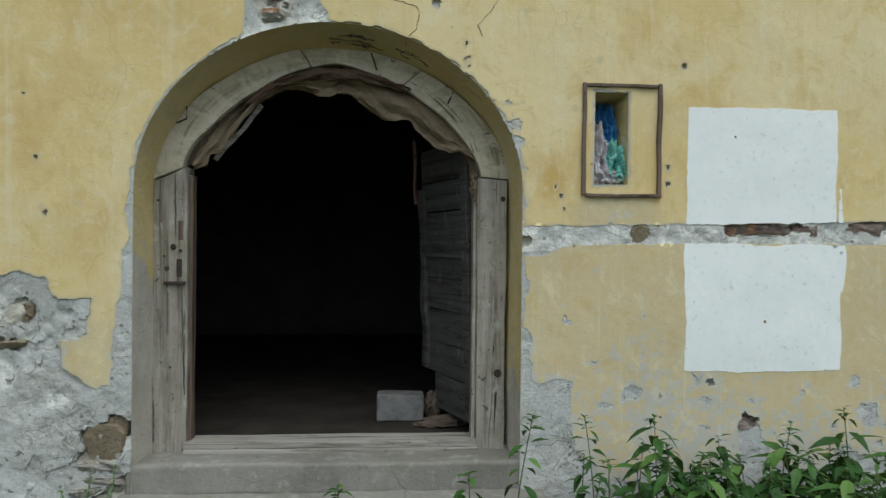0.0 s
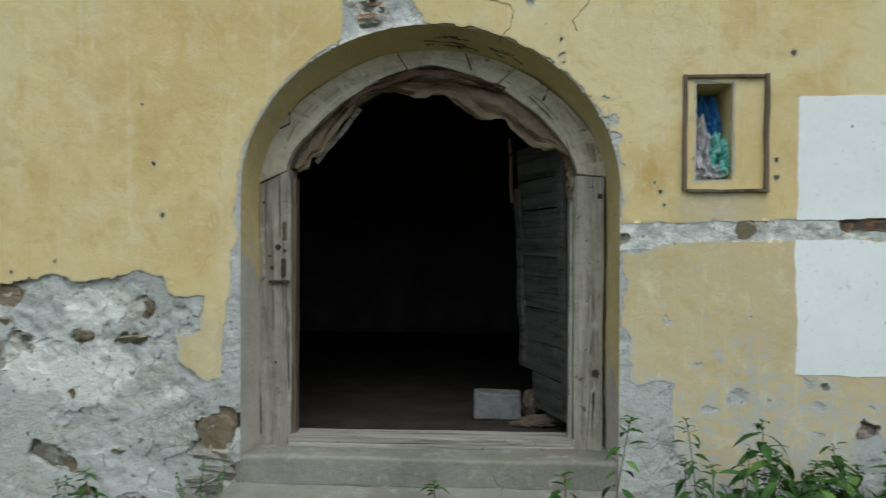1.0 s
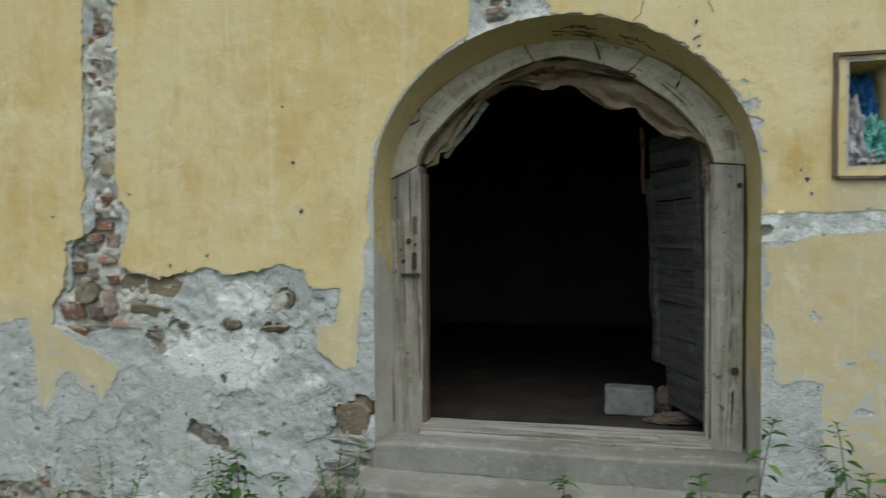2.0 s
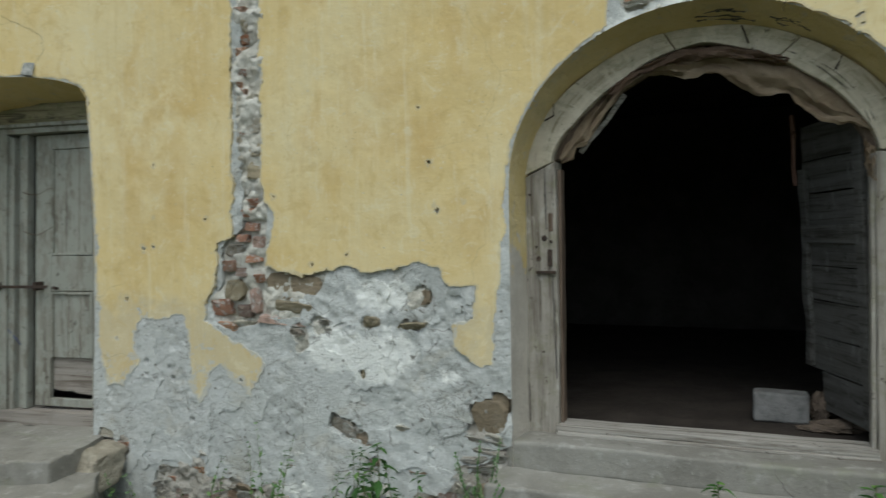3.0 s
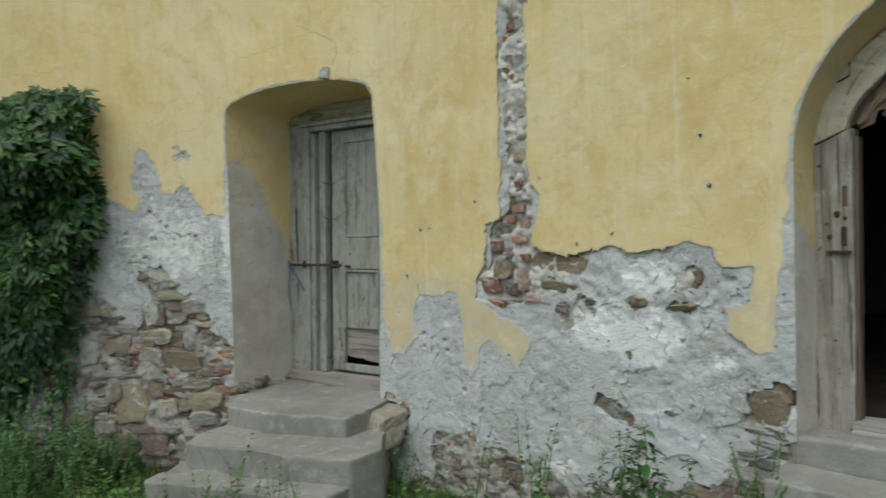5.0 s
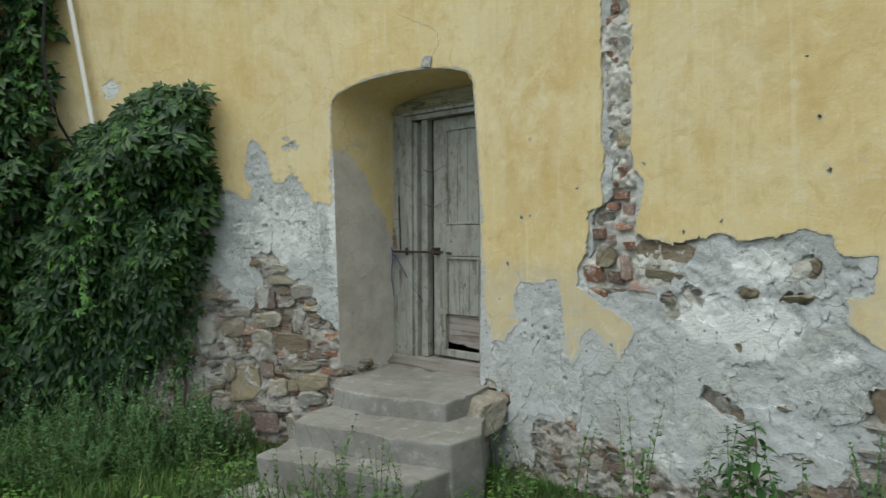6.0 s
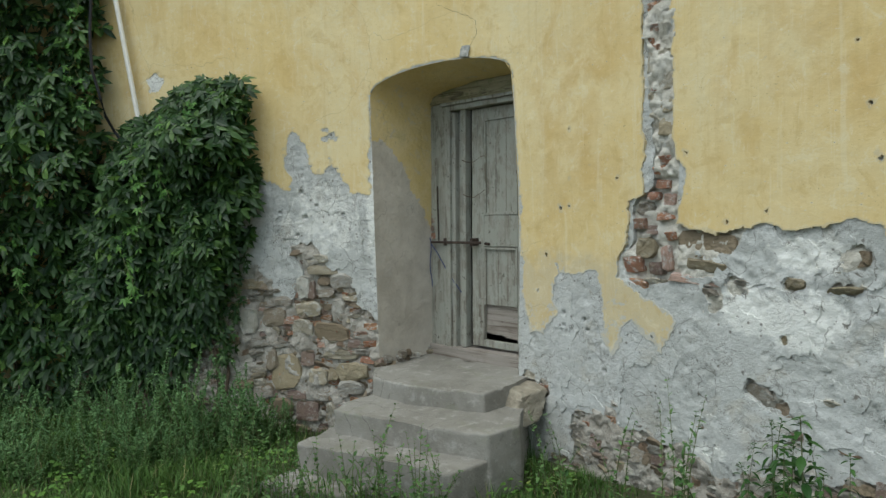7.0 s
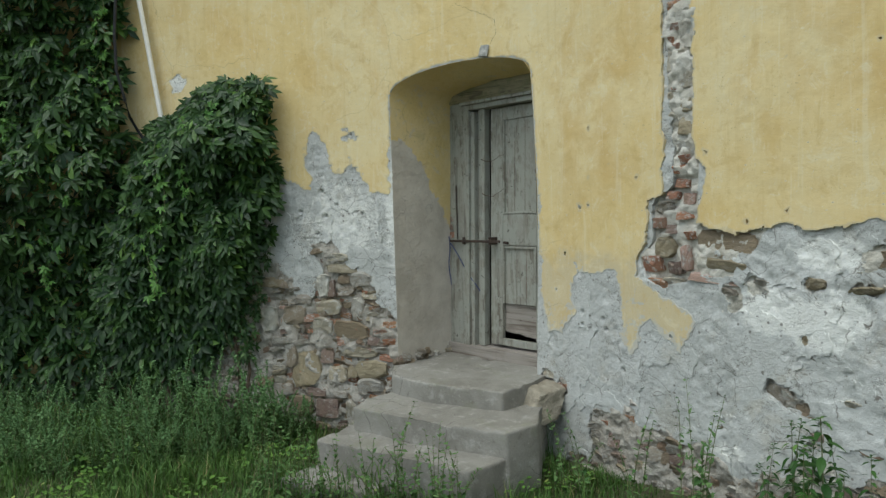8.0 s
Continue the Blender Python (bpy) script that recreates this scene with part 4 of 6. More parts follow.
def crack(points, width, seed):
    """A hairline crack: a thin jagged dark ribbon lying in the plaster's face."""
    r = random.Random(seed)
    line = []
    for (s0, z0), (s1, z1) in zip(points, points[1:]):
        for k in range(6):
            line.append((s0 + (s1 - s0) * k / 6 + r.uniform(-0.004, 0.004), z0 + (z1 - z0) * k / 6 + r.uniform(-0.004, 0.004)))
    bm, pairs = bmesh.new(), []
    for k, (s, z) in enumerate(line):
        w = width * r.uniform(0.35, 1.0)
        d = float(ochre_depth(np.array(s), np.array(z))) - 0.0015
        a, b = line[max(0, k - 1)], line[min(len(line) - 1, k + 1)]
        n = Vector((b[1] - a[1], a[0] - b[0])).normalized() * w / 2
        pairs.append([bm.verts.new(wall_point(s + q * n.x, z + q * n.y, d)) for q in (1, -1)])
    for p, q in zip(pairs, pairs[1:]):
        bm.faces.new((p[0], p[1], q[1], q[0]))
    part("crack", bm, DIRT, wall_front, "dark hairline crack in the plaster")


crack([(0.30, 3.24), (0.43, 3.21), (0.45, 3.17), (0.43, 3.09), (0.38, 3.04), (0.38, 3.0)], 0.0045, 1)
crack([(-4.70, 3.59), (-4.55, 3.51), (-4.43, 3.46), (-4.36, 3.41), (-4.35, 3.30), (-4.42, 3.21)], 0.0022, 2)
crack([(0.86, 3.26), (0.82, 3.20), (0.75, 3.12), (0.78, 3.05)], 0.004, 3)


# ---- portal: reveal, frame, steps, door leaf ----
def arch_curve(a, c, b, zc, z0, n=40):
    """From the foot of the left jamb over the arch to the foot of the right one."""
    left = [(-a, z) for z in np.linspace(z0, zc, 14)]
    top = [((c if math.cos(t) > 0 else a) * math.cos(t), zc + b * math.sin(t)) for t in np.linspace(math.pi, 0, n)[1:-1]]
    right = [(c, z) for z in np.linspace(zc, z0, 14)]
    return left + top + right


def reveal(curve_a, curve_b, d0, d1, wall_fn, rough, seed, rows=14):
    bm = bmesh.new()
    grid = []
    for k in range(rows + 1):
        t = k / rows
        line = []
        for (sa, za), (sb, zb) in zip(curve_a, curve_b):
            p = wall_fn(sa + (sb - sa) * t, za + (zb - za) * t, d0 + (d1 - d0) * t)
            w = min(1.0, 3 * t)
            p += rough * w * Vector(noise.noise_vector(p * 4.0 + Vector((seed, 0, 0)))) + rough * 0.4 * w * Vector(noise.noise_vector(p * 15.0))
            line.append(bm.verts.new(p))
        grid.append(line)
    for r0, r1 in zip(grid, grid[1:]):
        for i in range(len(r0) - 1):
            bm.faces.new((r0[i], r1[i], r1[i + 1], r0[i + 1]))
    return bm


def grey_tag(ob, fn):
    at = ob.data.attributes.new("grey", 'FLOAT', 'POINT')
    at.data.foreach_set("value", [fn(v.co) for v in ob.data.vertices])


_ca = arch_curve(PORTAL_A, PORTAL_R, PORTAL_B, PORTAL_Z, 0.45)
_cb = arch_curve(PORTAL_A - 0.04, PORTAL_R - 0.04, PORTAL_B - 0.105, PORTAL_Z, 0.45)
_ob = part("reveal_plaster", reveal(_ca, _cb, 0.002, 0.48, wall_point, 0.010, 1), REVEAL, wall_front, "dull ochre plaster of the portal's reveal, grey below", True)
grey_tag(_ob, lambda p: 0.35 * ((1.85 if p.x < 0 else 1.25) - p.z))

def slant(x):
    """The slope of the joints at the arch's springing."""
    return 0.45 * (0.877 - abs(x)) if x < 0 else 0.10 * (0.877 - abs(x))


def slanted_post(bm):
    for v in bm.verts:
        v.co.z += slant(v.co.x) * min(1.0, max(0.0, (v.co.z - 2.1) / 0.24))
    return bm


portal_frame = thing("portal_frame", "weathered grey timber frame of an arched portal", "door frame")
left_post = part("post", slanted_post(worn_box(-0.968, -0.785, 0.26, 0.40, 0.80, 2.345, 0.010, 0.007, 0.06, 1)), WOOD_Z, portal_frame)
right_post = part("post", slanted_post(worn_box(0.792, 0.955, 0.26, 0.40, 0.80, 2.345, 0.010, 0.007, 0.06, 2)), WOOD_Z, portal_frame)
part("rebate_strip", worn_box(-0.786, -0.766, 0.30, 0.38, 0.86, 2.34, 0.005, 0.004, 0.1, 3), BROWN, portal_frame, "brown worn strip along the post")
part("rebate_strip", worn_box(0.772, 0.793, 0.285, 0.38, 0.86, 2.34, 0.004, 0.003, 0.1, 4), WOOD_Z, portal_frame)


def arch_piece(t0, t1, a0, b0, a1, b1, zc, y0, y1, seed, n=12):
    bm = bmesh.new()
    rings = []
    for k in range(n + 1):
        t = t0 + (t1 - t0) * k / n
        ring = []
        for a, b, y, q in ((a0, b0, y0, 1.14), (a0, b0, y1, 1.14), (a1, b1, y1, 1.29), (a1, b1, y0, 1.29)):
            p = Vector((math.copysign(a * abs(math.cos(t)) ** q, math.cos(t)), y, zc + b * abs(math.sin(t)) ** q))
            p.z += slant(p.x) * max(0.0, 1 - (p.z - zc) / 0.25) if abs(p.x) > 0.7 else 0.0
            p += 0.007 * Vector(noise.noise_vector(p * 6 + Vector((seed, 0, 0))))
            ring.append(bm.verts.new(p))
        rings.append(ring)
    for q, r in zip(rings, rings[1:]):
        for i in range(4):
            bm.faces.new((q[i], q[(i + 1) % 4], r[(i + 1) % 4], r[i]))
    bm.faces.new(rings[0][::-1])
    bm.faces.new(rings[-1])
    bmesh.ops.recalc_face_normals(bm, faces=bm.faces[:])
    bmesh.ops.bevel(bm, geom=[e for e in bm.edges if e.calc_face_angle(0) > 0.9], offset=0.008, segments=2, affect='EDGES', profile=0.5)
    return bm


_joins = [180, 104, 58, 0]
for _k, (_a, _b) in enumerate(zip(_joins, _joins[1:])):
    part("arch_timber", arch_piece(radians(_a - 0.15), radians(_b + 0.15), 0.968, 0.715, 0.812, 0.614, 2.35, 0.262 + 0.004 * (_k % 2), 0.40, _k, 22), WOOD_ARCH, portal_frame)
part("inner_arch_strip", arch_piece(radians(178), radians(2), 0.815, 0.612, 0.765, 0.572, 2.35, 0.33, 0.40, 9, 40), BROWN, portal_frame, "dark bent lath under the arch")
_bm = worn_box(-0.80, 0.80, 0.245, 0.42, 0.856, 0.892, 0.008, 0.004, 0.12, 5)
part("threshold", _bm, WOOD_X, portal_frame, "grey split threshold board")
_bm = worn_box(-0.79, 0.80, 0.212, 0.246, 0.836, 0.858, 0.006, 0.003, 0.12, 6)
part("threshold_lath", _bm, WOOD_X, portal_frame)
# iron latch plate, keyhole rose and bent nails on the left post
_bm = bmesh.new()
box(_bm, -0.905, -0.79, 0.240, 0.258, 1.748, 1.764, None, 0.003)
box(_bm, -0.838, -0.812, 0.248, 0.262, 1.79, 1.885, None, 0.003)
part("latch", _bm, IRON, left_post, "rusty iron latch")
# brown block on the post's face; its dark colour stands for the notch's shade
_bm = worn_box(-0.835, -0.806, 0.2545, 0.27, 1.985, 2.085, 0.004, 0.008, 0.02, 17)
part("notch", _bm, BROWN, left_post, "raised dark brown piece standing for a shaded notch")
for _a, _b, _w in (((-0.852, 2.36), (-0.845, 2.0), 0.004), ((-0.812, 1.74), (-0.80, 1.40), 0.004), ((-0.80, 1.40), (-0.792, 1.15), 0.005)):
    _bm = bmesh.new()
    tube(_bm, [(_a[0] + (_b[0] - _a[0]) * k / 8 + 0.004 * noise.noise(Vector((k * 0.9, _a[1], 0))), 0.2585, _a[1] + (_b[1] - _a[1]) * k / 8) for k in range(9)], [_w * (0.3 + 0.7 * math.sin(math.pi * (0.1 + 0.8 * k / 8))) for k in range(9)], 5)
    part("split", _bm, DARK, left_post if _a[0] < 0 else right_post, "dark split along the grain")
# the first two discs are a hole and a keyhole drawn in dark iron
for _x, _z, _r in ((-0.858, 1.95, 0.018), (-0.892, 1.834, 0.014), (-0.94, 2.2, 0.008), (-0.905, 1.90, 0.007), (-0.82, 1.93, 0.010), (0.915, 1.262, 0.022), (0.935, 2.235, 0.016), (0.90, 1.10, 0.006), (-0.87, 1.30, 0.006)):
    _bm = bmesh.new()
    tube(_bm, [(_x, 0.262, _z), (_x, 0.252, _z)], [_r, _r * 0.8], 10)
    part("bolt_and_hole_disc", _bm, IRON, left_post if _x < 0 else right_post)
for _p in (((-0.848, 0.262, 2.618), (-0.79, 0.245, 2.64), (-0.787, 0.235, 2.704)), ((0.194, 0.235, 3.02), (0.21, 0.235, 2.98), (0.226, 0.255, 2.932)), ((0.62, 0.262, 2.76), (0.63, 0.24, 2.78), (0.648, 0.235, 2.82))):
    _bm = bmesh.new()
    tube(_bm, _p, 0.005, 6)
    part("bent_nail", _bm, IRON, portal_frame)

# soot marks scrawled on the arch's soffit
_r = random.Random(5)
for _k in range(16):
    _t, _d = radians(_r.uniform(62, 92)), _r.uniform(0.10, 0.22)
    _bm = bmesh.new()
    _pts = []
    for _i in range(6):
        _e = _d / 0.48
        _pts.append(((PORTAL_A - 0.04 * _e - 0.004) * math.cos(_t), _d, PORTAL_Z + (PORTAL_B - 0.105 * _e - 0.004) * math.sin(_t)))
        _t += _r.uniform(-0.045, 0.02)
        _d += _r.uniform(-0.012, 0.012)
    tube(_bm, _pts, [_r.uniform(0.0012, 0.004) for _ in _pts], 5)
    part("soot_mark", _bm, DARK, wall_front, "black soot mark on the arch")

# cloth bunched under the arch
CLOTH_TOP = [(-0.775, 2.42), (-0.655, 2.60), (-0.575, 2.685), (-0.43, 2.81), (-0.28, 2.90), (-0.16, 2.93), (0.02, 2.94), (0.20, 2.92), (0.33, 2.89), (0.455, 2.83), (0.61, 2.70), (0.70, 2.60), (0.79, 2.47)]
CLOTH_LOW = [(-0.755, 2.37), (-0.70, 2.39), (-0.673, 2.455), (-0.612, 2.472), (-0.567, 2.55), (-0.477, 2.677), (-0.40, 2.772), (-0.294, 2.822), (-0.20, 2.824), (-0.108, 2.795), (-0.045, 2.781), (0.017, 2.814), (0.079, 2.80), (0.174, 2.724),
             (0.269, 2.663), (0.364, 2.665), (0.411, 2.666), (0.459, 2.604), (0.555, 2.521), (0.651, 2.497), (0.70, 2.498), (0.79, 2.45)]


def cloth_strip(top, low, y, seed, cols=90, rows=18, sag=0.05):
    along = lambda q: np.concatenate([[0], np.cumsum([math.dist(a, b) for a, b in zip(q, q[1:])])])
    tx, lx = along(top) / along(top)[-1], along(low) / along(low)[-1]
    bm, grid = bmesh.new(), []
    for i in range(cols + 1):
        u = i / cols
        a = Vector((np.interp(u, tx, [p[0] for p in top]), y, np.interp(u, tx, [p[1] for p in top])))
        c = Vector((np.interp(u, lx, [p[0] for p in low]), y, np.interp(u, lx, [p[1] for p in low])))
        col = []
        for j in range(rows + 1):
            v = j / rows
            p = a.lerp(c, v)
            f = noise.noise(Vector((u * 6 + v * 2.0, v * 1.2, seed))) + 0.25 * noise.noise(Vector((u * 15 - v * 4, v * 2, seed + 3)))
            g = 0.5 - abs(noise.noise(Vector((u * 5 + v * 3.0, v * 2.2 - u * 2, seed + 11))))
            swag = math.sin(11 * v + 5 * noise.noise(Vector((u * 3.5, v, seed + 20)))) * (0.5 + noise.noise(Vector((u * 6, seed, v * 2))))
            p.y += -sag * math.sin(math.pi * v) * (0.6 + 0.5 * f) + 0.05 * f * v + 0.025 * f - 0.06 * g * v + 0.022 * swag * min(1.0, 4 * v)
            p.z += 0.02 * f * v + 0.012 * noise.noise(Vector((u * 40, v * 9, seed + 5)))
            p.x += 0.015 * noise.noise(Vector((u * 22, v * 9, seed + 8)))
            col.append(bm.verts.new(p))
        grid.append(col)
    for q, r in zip(grid, grid[1:]):
        for j in range(rows):
            bm.faces.new((q[j], r[j], r[j + 1], q[j + 1]))
    bmesh.ops.solidify(bm, geom=bm.faces[:], thickness=0.004)
    return bm


tarpaulin = tagged(part("tarpaulin", cloth_strip(CLOTH_TOP, CLOTH_LOW, 0.33, 4.0), CLOTH, None, "", True), "dusty brown cloth bunched and sagging under the portal's arch", "cloth")
part("torn_edge", cloth_strip([(0.745, 2.42), (0.80, 2.36)], [(0.755, 2.23), (0.80, 2.21)], 0.30, 9.0, 16, 14, 0.02), CLOTH, tarpaulin, "", True)
part("fold", cloth_strip([(-0.50, 2.75), (-0.36, 2.86), (-0.12, 2.945), (0.1, 2.945), (0.34, 2.89), (0.42, 2.84)], [(-0.47, 2.72), (-0.30, 2.835), (-0.1, 2.875), (0.12, 2.872), (0.30, 2.84), (0.40, 2.81)], 0.29, 12.0, 50, 10, 0.06), CLOTH_RED, tarpaulin, "reddish fold of cloth", True)

_bm = worn_box(-0.20, 0.20, -0.006, 0.006, -0.013, 0.013, 0.003, 0.009, 0.03, 15)
_bm.transform(pose(-0.535, 0.345, 2.585, 0, -52, 0))
part("lath", _bm, WOOD_X, portal_frame, "pale lath under the arch")

# steps in front of the portal
portal_steps = tagged(new("portal_steps"), "worn grey concrete steps below the portal", "steps", kind="structure")
crisp(part("step", worn_box(-1.02, 1.055, 0.012, 0.47, 0.68, 0.842, 0.022, 0.010, 0.05, 11), CONCRETE, portal_steps, "", True))
crisp(part("step", worn_box(-1.05, 1.12, -0.30, 0.40, 0.30, 0.695, 0.022, 0.010, 0.05, 12), CONCRETE, portal_steps, "", True))
crisp(part("step", worn_box(-1.10, 1.16, -0.62, -0.10, 0.05, 0.47, 0.022, 0.010, 0.12, 13), CONCRETE, portal_steps, "", True))

# the door leaf that stands open inside
leaf_at = pose(0.825, 0.42, 0.0, 0, 0, 110.6) @ Matrix.Translation((0, 0, 0.92)) @ pose(0, 0, 0, -2.2, 0, 0) @ Matrix.Translation((0, 0, -0.92))
door_leaf = thing("plank_door", "dark weathered plank door standing open inwards", "door", at=leaf_at)
_z = 0.93
for _k, _h in enumerate((0.23, 0.20, 0.21, 0.20, 0.22, 0.20, 0.19, 0.21)):
    _w = 0.69 if _k > 0 else 0.55
    part("plank", worn_box(0.0, _w, -0.014, 0.014, _z, _z + _h - 0.007, 0.003, 0.004, 0.15, 20 + _k), PLANK, door_leaf)
    _z += _h
part("stile", worn_box(0.615, 0.69, 0.014, 0.045, 1.17, 2.34, 0.006, 0.012, 0.1, 31), PLANK, door_leaf)
part("hanging_lath", worn_box(0.692, 0.72, 0.045, 0.06, 2.24, 2.66, 0.004, 0.010, 0.06, 35), REDWOOD, door_leaf, "reddish broken lath")
part("ledge", worn_box(0.082, 0.613, 0.015, 0.04, 1.9, 2.0, 0.005, 0.004, 0.1, 32), PLANK, door_leaf)
part("stile", worn_box(0.0, 0.08, 0.015, 0.04, 0.94, 2.5, 0.006, 0.005, 0.1, 33), PLANK, door_leaf)

# the dark room behind; near-black walls carry part of its shade
room = tagged(new("room"), "dark empty room, its shade put into near-black walls", "room", kind="structure")
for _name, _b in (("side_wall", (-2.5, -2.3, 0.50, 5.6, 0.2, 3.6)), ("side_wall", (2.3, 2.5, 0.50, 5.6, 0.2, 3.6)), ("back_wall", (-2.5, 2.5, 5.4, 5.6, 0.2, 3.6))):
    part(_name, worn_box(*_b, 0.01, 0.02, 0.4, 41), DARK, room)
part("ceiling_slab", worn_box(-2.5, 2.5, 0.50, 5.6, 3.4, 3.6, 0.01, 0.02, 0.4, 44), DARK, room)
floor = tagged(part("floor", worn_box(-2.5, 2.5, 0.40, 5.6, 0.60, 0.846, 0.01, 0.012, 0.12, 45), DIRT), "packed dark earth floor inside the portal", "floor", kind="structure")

concrete_block = tagged(part("concrete_block", worn_box(0.235, 0.535, 0.86, 1.00, 0.848, 1.022, 0.022, 0.006, 0.05, 51), BLOCK), "grey concrete block lying on the earth floor", "block")


def crumple(name, centre, size, mat, seed, amp=0.35, sub=4, freq=3.0, drape=1.0):
    bm = bmesh.new()
    bmesh.ops.create_icosphere(bm, subdivisions=sub, radius=1.0)
    for v in bm.verts:
        n = v.co.normalized()
        m = Vector((n.x, n.y, n.z * drape))
        k = 1 + amp * (noise.noise(m * freq + Vector((seed, 0, 0))) + 0.7 * (0.5 - abs(noise.noise(m * freq * 2.3 + Vector((0, seed, 0))))) + 0.35 * (0.4 - abs(noise.noise(m * freq * 5 + Vector((0, 0, seed))))))
        v.co = Vector(centre) + Vector((n.x * size[0], n.y * size[1], n.z * size[2])) * k
    return part(name, bm, mat, None, "", False)


for _c, _s, _m, _sd in (((0.60, 0.98, 0.925), (0.05, 0.07, 0.085), RAG, 1.0), ((0.70, 0.80, 0.872), (0.14, 0.07, 0.03), RAG, 2.0), ((0.60, 0.74, 0.862), (0.12, 0.05, 0.018), RAG, 3.0)):
    tagged(crumple("rag", _c, _s, _m, _sd), "crumpled dirty rag on the earth floor by the door", "rag", "rags by the door")

# ---- niche in the wall ----
niche = tagged(new("wall_niche"), "small plastered niche in the ochre wall", "niche", kind="structure")
_bm = bmesh.new()
for _q in (((1.378, 0, 2.305), (1.378, 0.26, 2.32), (1.378, 0.26, 2.75), (1.378, 0, 2.79)), ((1.558, 0, 2.305), (1.558, 0, 2.79), (1.515, 0.26, 2.75), (1.515, 0.26, 2.32)),
           ((1.378, 0, 2.79), (1.378, 0.26, 2.75), (1.515, 0.26, 2.75), (1.558, 0, 2.79)), ((1.378, 0, 2.305), (1.558, 0, 2.305), (1.515, 0.26, 2.32), (1.378, 0.26, 2.32)),
           ((1.378, 0.26, 2.32), (1.515, 0.26, 2.32), (1.515, 0.26, 2.75), (1.378, 0.26, 2.75))):
    _bm.faces.new([_bm.verts.new(p) for p in _q])
bmesh.ops.remove_doubles(_bm, verts=_bm.verts[:], dist=0.001)
bmesh.ops.subdivide_edges(_bm, edges=_bm.edges[:], cuts=6, use_grid_fill=True)
for _v in _bm.verts:
    if _v.co.y > 0.01:
        _v.co += 0.006 * Vector(noise.noise_vector(_v.co * 14))
grey_tag(part("niche_plaster", _bm, REVEAL, niche, "", True), lambda p: -0.2)
niche_frame = thing("niche_frame", "thin brown wooden frame round the wall niche", "frame")
for _b in ((1.307, 1.328, 2.247, 2.838), (1.714, 1.736, 2.255, 2.838)):
    part("rail", worn_box(_b[0], _b[1], -0.022, 0.006, _b[2], _b[3], 0.004, 0.004, 0.06, 61), BROWN, niche_frame)
for _b in ((1.329, 1.735, 2.236, 2.254), (1.329, 1.713, 2.817, 2.834)):
    part("rail", worn_box(_b[0], _b[1], -0.021, 0.006, _b[2], _b[3], 0.004, 0.004, 0.06, 62), BROWN, niche_frame)
for _c, _s, _m, _l, _sd in (((1.475, 0.16, 2.56), (0.052, 0.07, 0.15), BAG_BLUE, "crumpled blue plastic bag stuffed in the niche", 5.0), ((1.415, 0.11, 2.44), (0.042, 0.08, 0.15), BAG_WHITE, "grimy white plastic bag stuffed in the niche", 6.0),
                            ((1.495, 0.09, 2.41), (0.055, 0.075, 0.11), BAG_TEAL, "crumpled teal plastic bag stuffed in the niche", 7.0), ((1.44, 0.06, 2.345), (0.07, 0.055, 0.045), BAG_WHITE, "grimy white plastic bag at the niche's foot", 8.0)):
    tagged(crumple("plastic_bag", _c, _s, _m, _sd, 0.62, 5, 3.6, 0.55), _l, "plastic bag", "bags in the niche")

# ---- the small door ----
_sc = [(SMALL_L, z) for z in np.linspace(0.35, 2.9, 24)] + [(s, float(small_arch(np.array(s)))) for s in np.linspace(SMALL_L, SMALL_R - 0.037, 30)[1:-1]] + [(float(small_right(z)), z) for z in np.linspace(2.98, 0.35, 24)]
DOOR_O, DOOR_U = Vector((-5.33, 0.07, 0.0)), Vector((0.98, 0.14, 0.0)).normalized()
DOOR_N = Vector((-DOOR_U.y, DOOR_U.x, 0))


def door_place(u, z, d=0.0):
    return DOOR_O + DOOR_U * u + DOOR_N * d + Vector((0, 0, z))


def small_reveal(curve, rows=16):
    """From the wall's face to the door's plane."""
    bm, grid = bmesh.new(), []
    for k in range(rows + 1):
        t = k / rows
        line = []
        for s, z in curve:
            w = (s - SMALL_L) / (SMALL_R - SMALL_L)
            a = wall_point(s, z, 0.002)
            b = door_place(0.035 + 0.04 * (z - 1.77) + w * 1.20, min(z, 2.93) + 0.35 * max(0.0, z - 2.93), 0.06)
            p = a.lerp(b, t)
            p += 0.012 * min(1, 3 * t) * Vector(noise.noise_vector(p * 4.0)) + 0.004 * min(1, 3 * t) * Vector(noise.noise_vector(p * 17.0))
            line.append(bm.verts.new(p))
        grid.append(line)
    for r0, r1 in zip(grid, grid[1:]):
        for i in range(len(r0) - 1):
            bm.faces.new((r0[i], r1[i], r1[i + 1], r0[i + 1]))
    return bm


_ob = part("reveal_plaster", small_reveal(_sc), REVEAL, wall_front, "grey and dull ochre plaster of the small door's reveal", True)
grey_tag(_ob, lambda p: 2.50 - p.z - 1.6 * max(0.0, (p.y + 0.42)) * (p.x < -4.8) - 0.9 * (p.x > -4.8))

door_m = Matrix.Translation(DOOR_O) @ Matrix.Rotation(math.atan2(DOOR_U.y, DOOR_U.x), 4, 'Z')
small_door = thing("panelled_door", "flaking grey panelled wooden door in a worn frame, shut", "door", at=door_m)


def door_part(name, u0, u1, y0, y1, z0, z1, mat, seed, label="", bevel=0.006, amp=0.003, under=None):
    """A worn piece of the door, which leans a little with its frame."""
    bm = worn_box(u0, u1, y0, y1, z0, z1, bevel, amp, 0.12, seed)
    for v in bm.verts:
        v.co.x += 0.035 * (v.co.z - 1.77)
    return part(name, bm, mat, under or small_door, label)


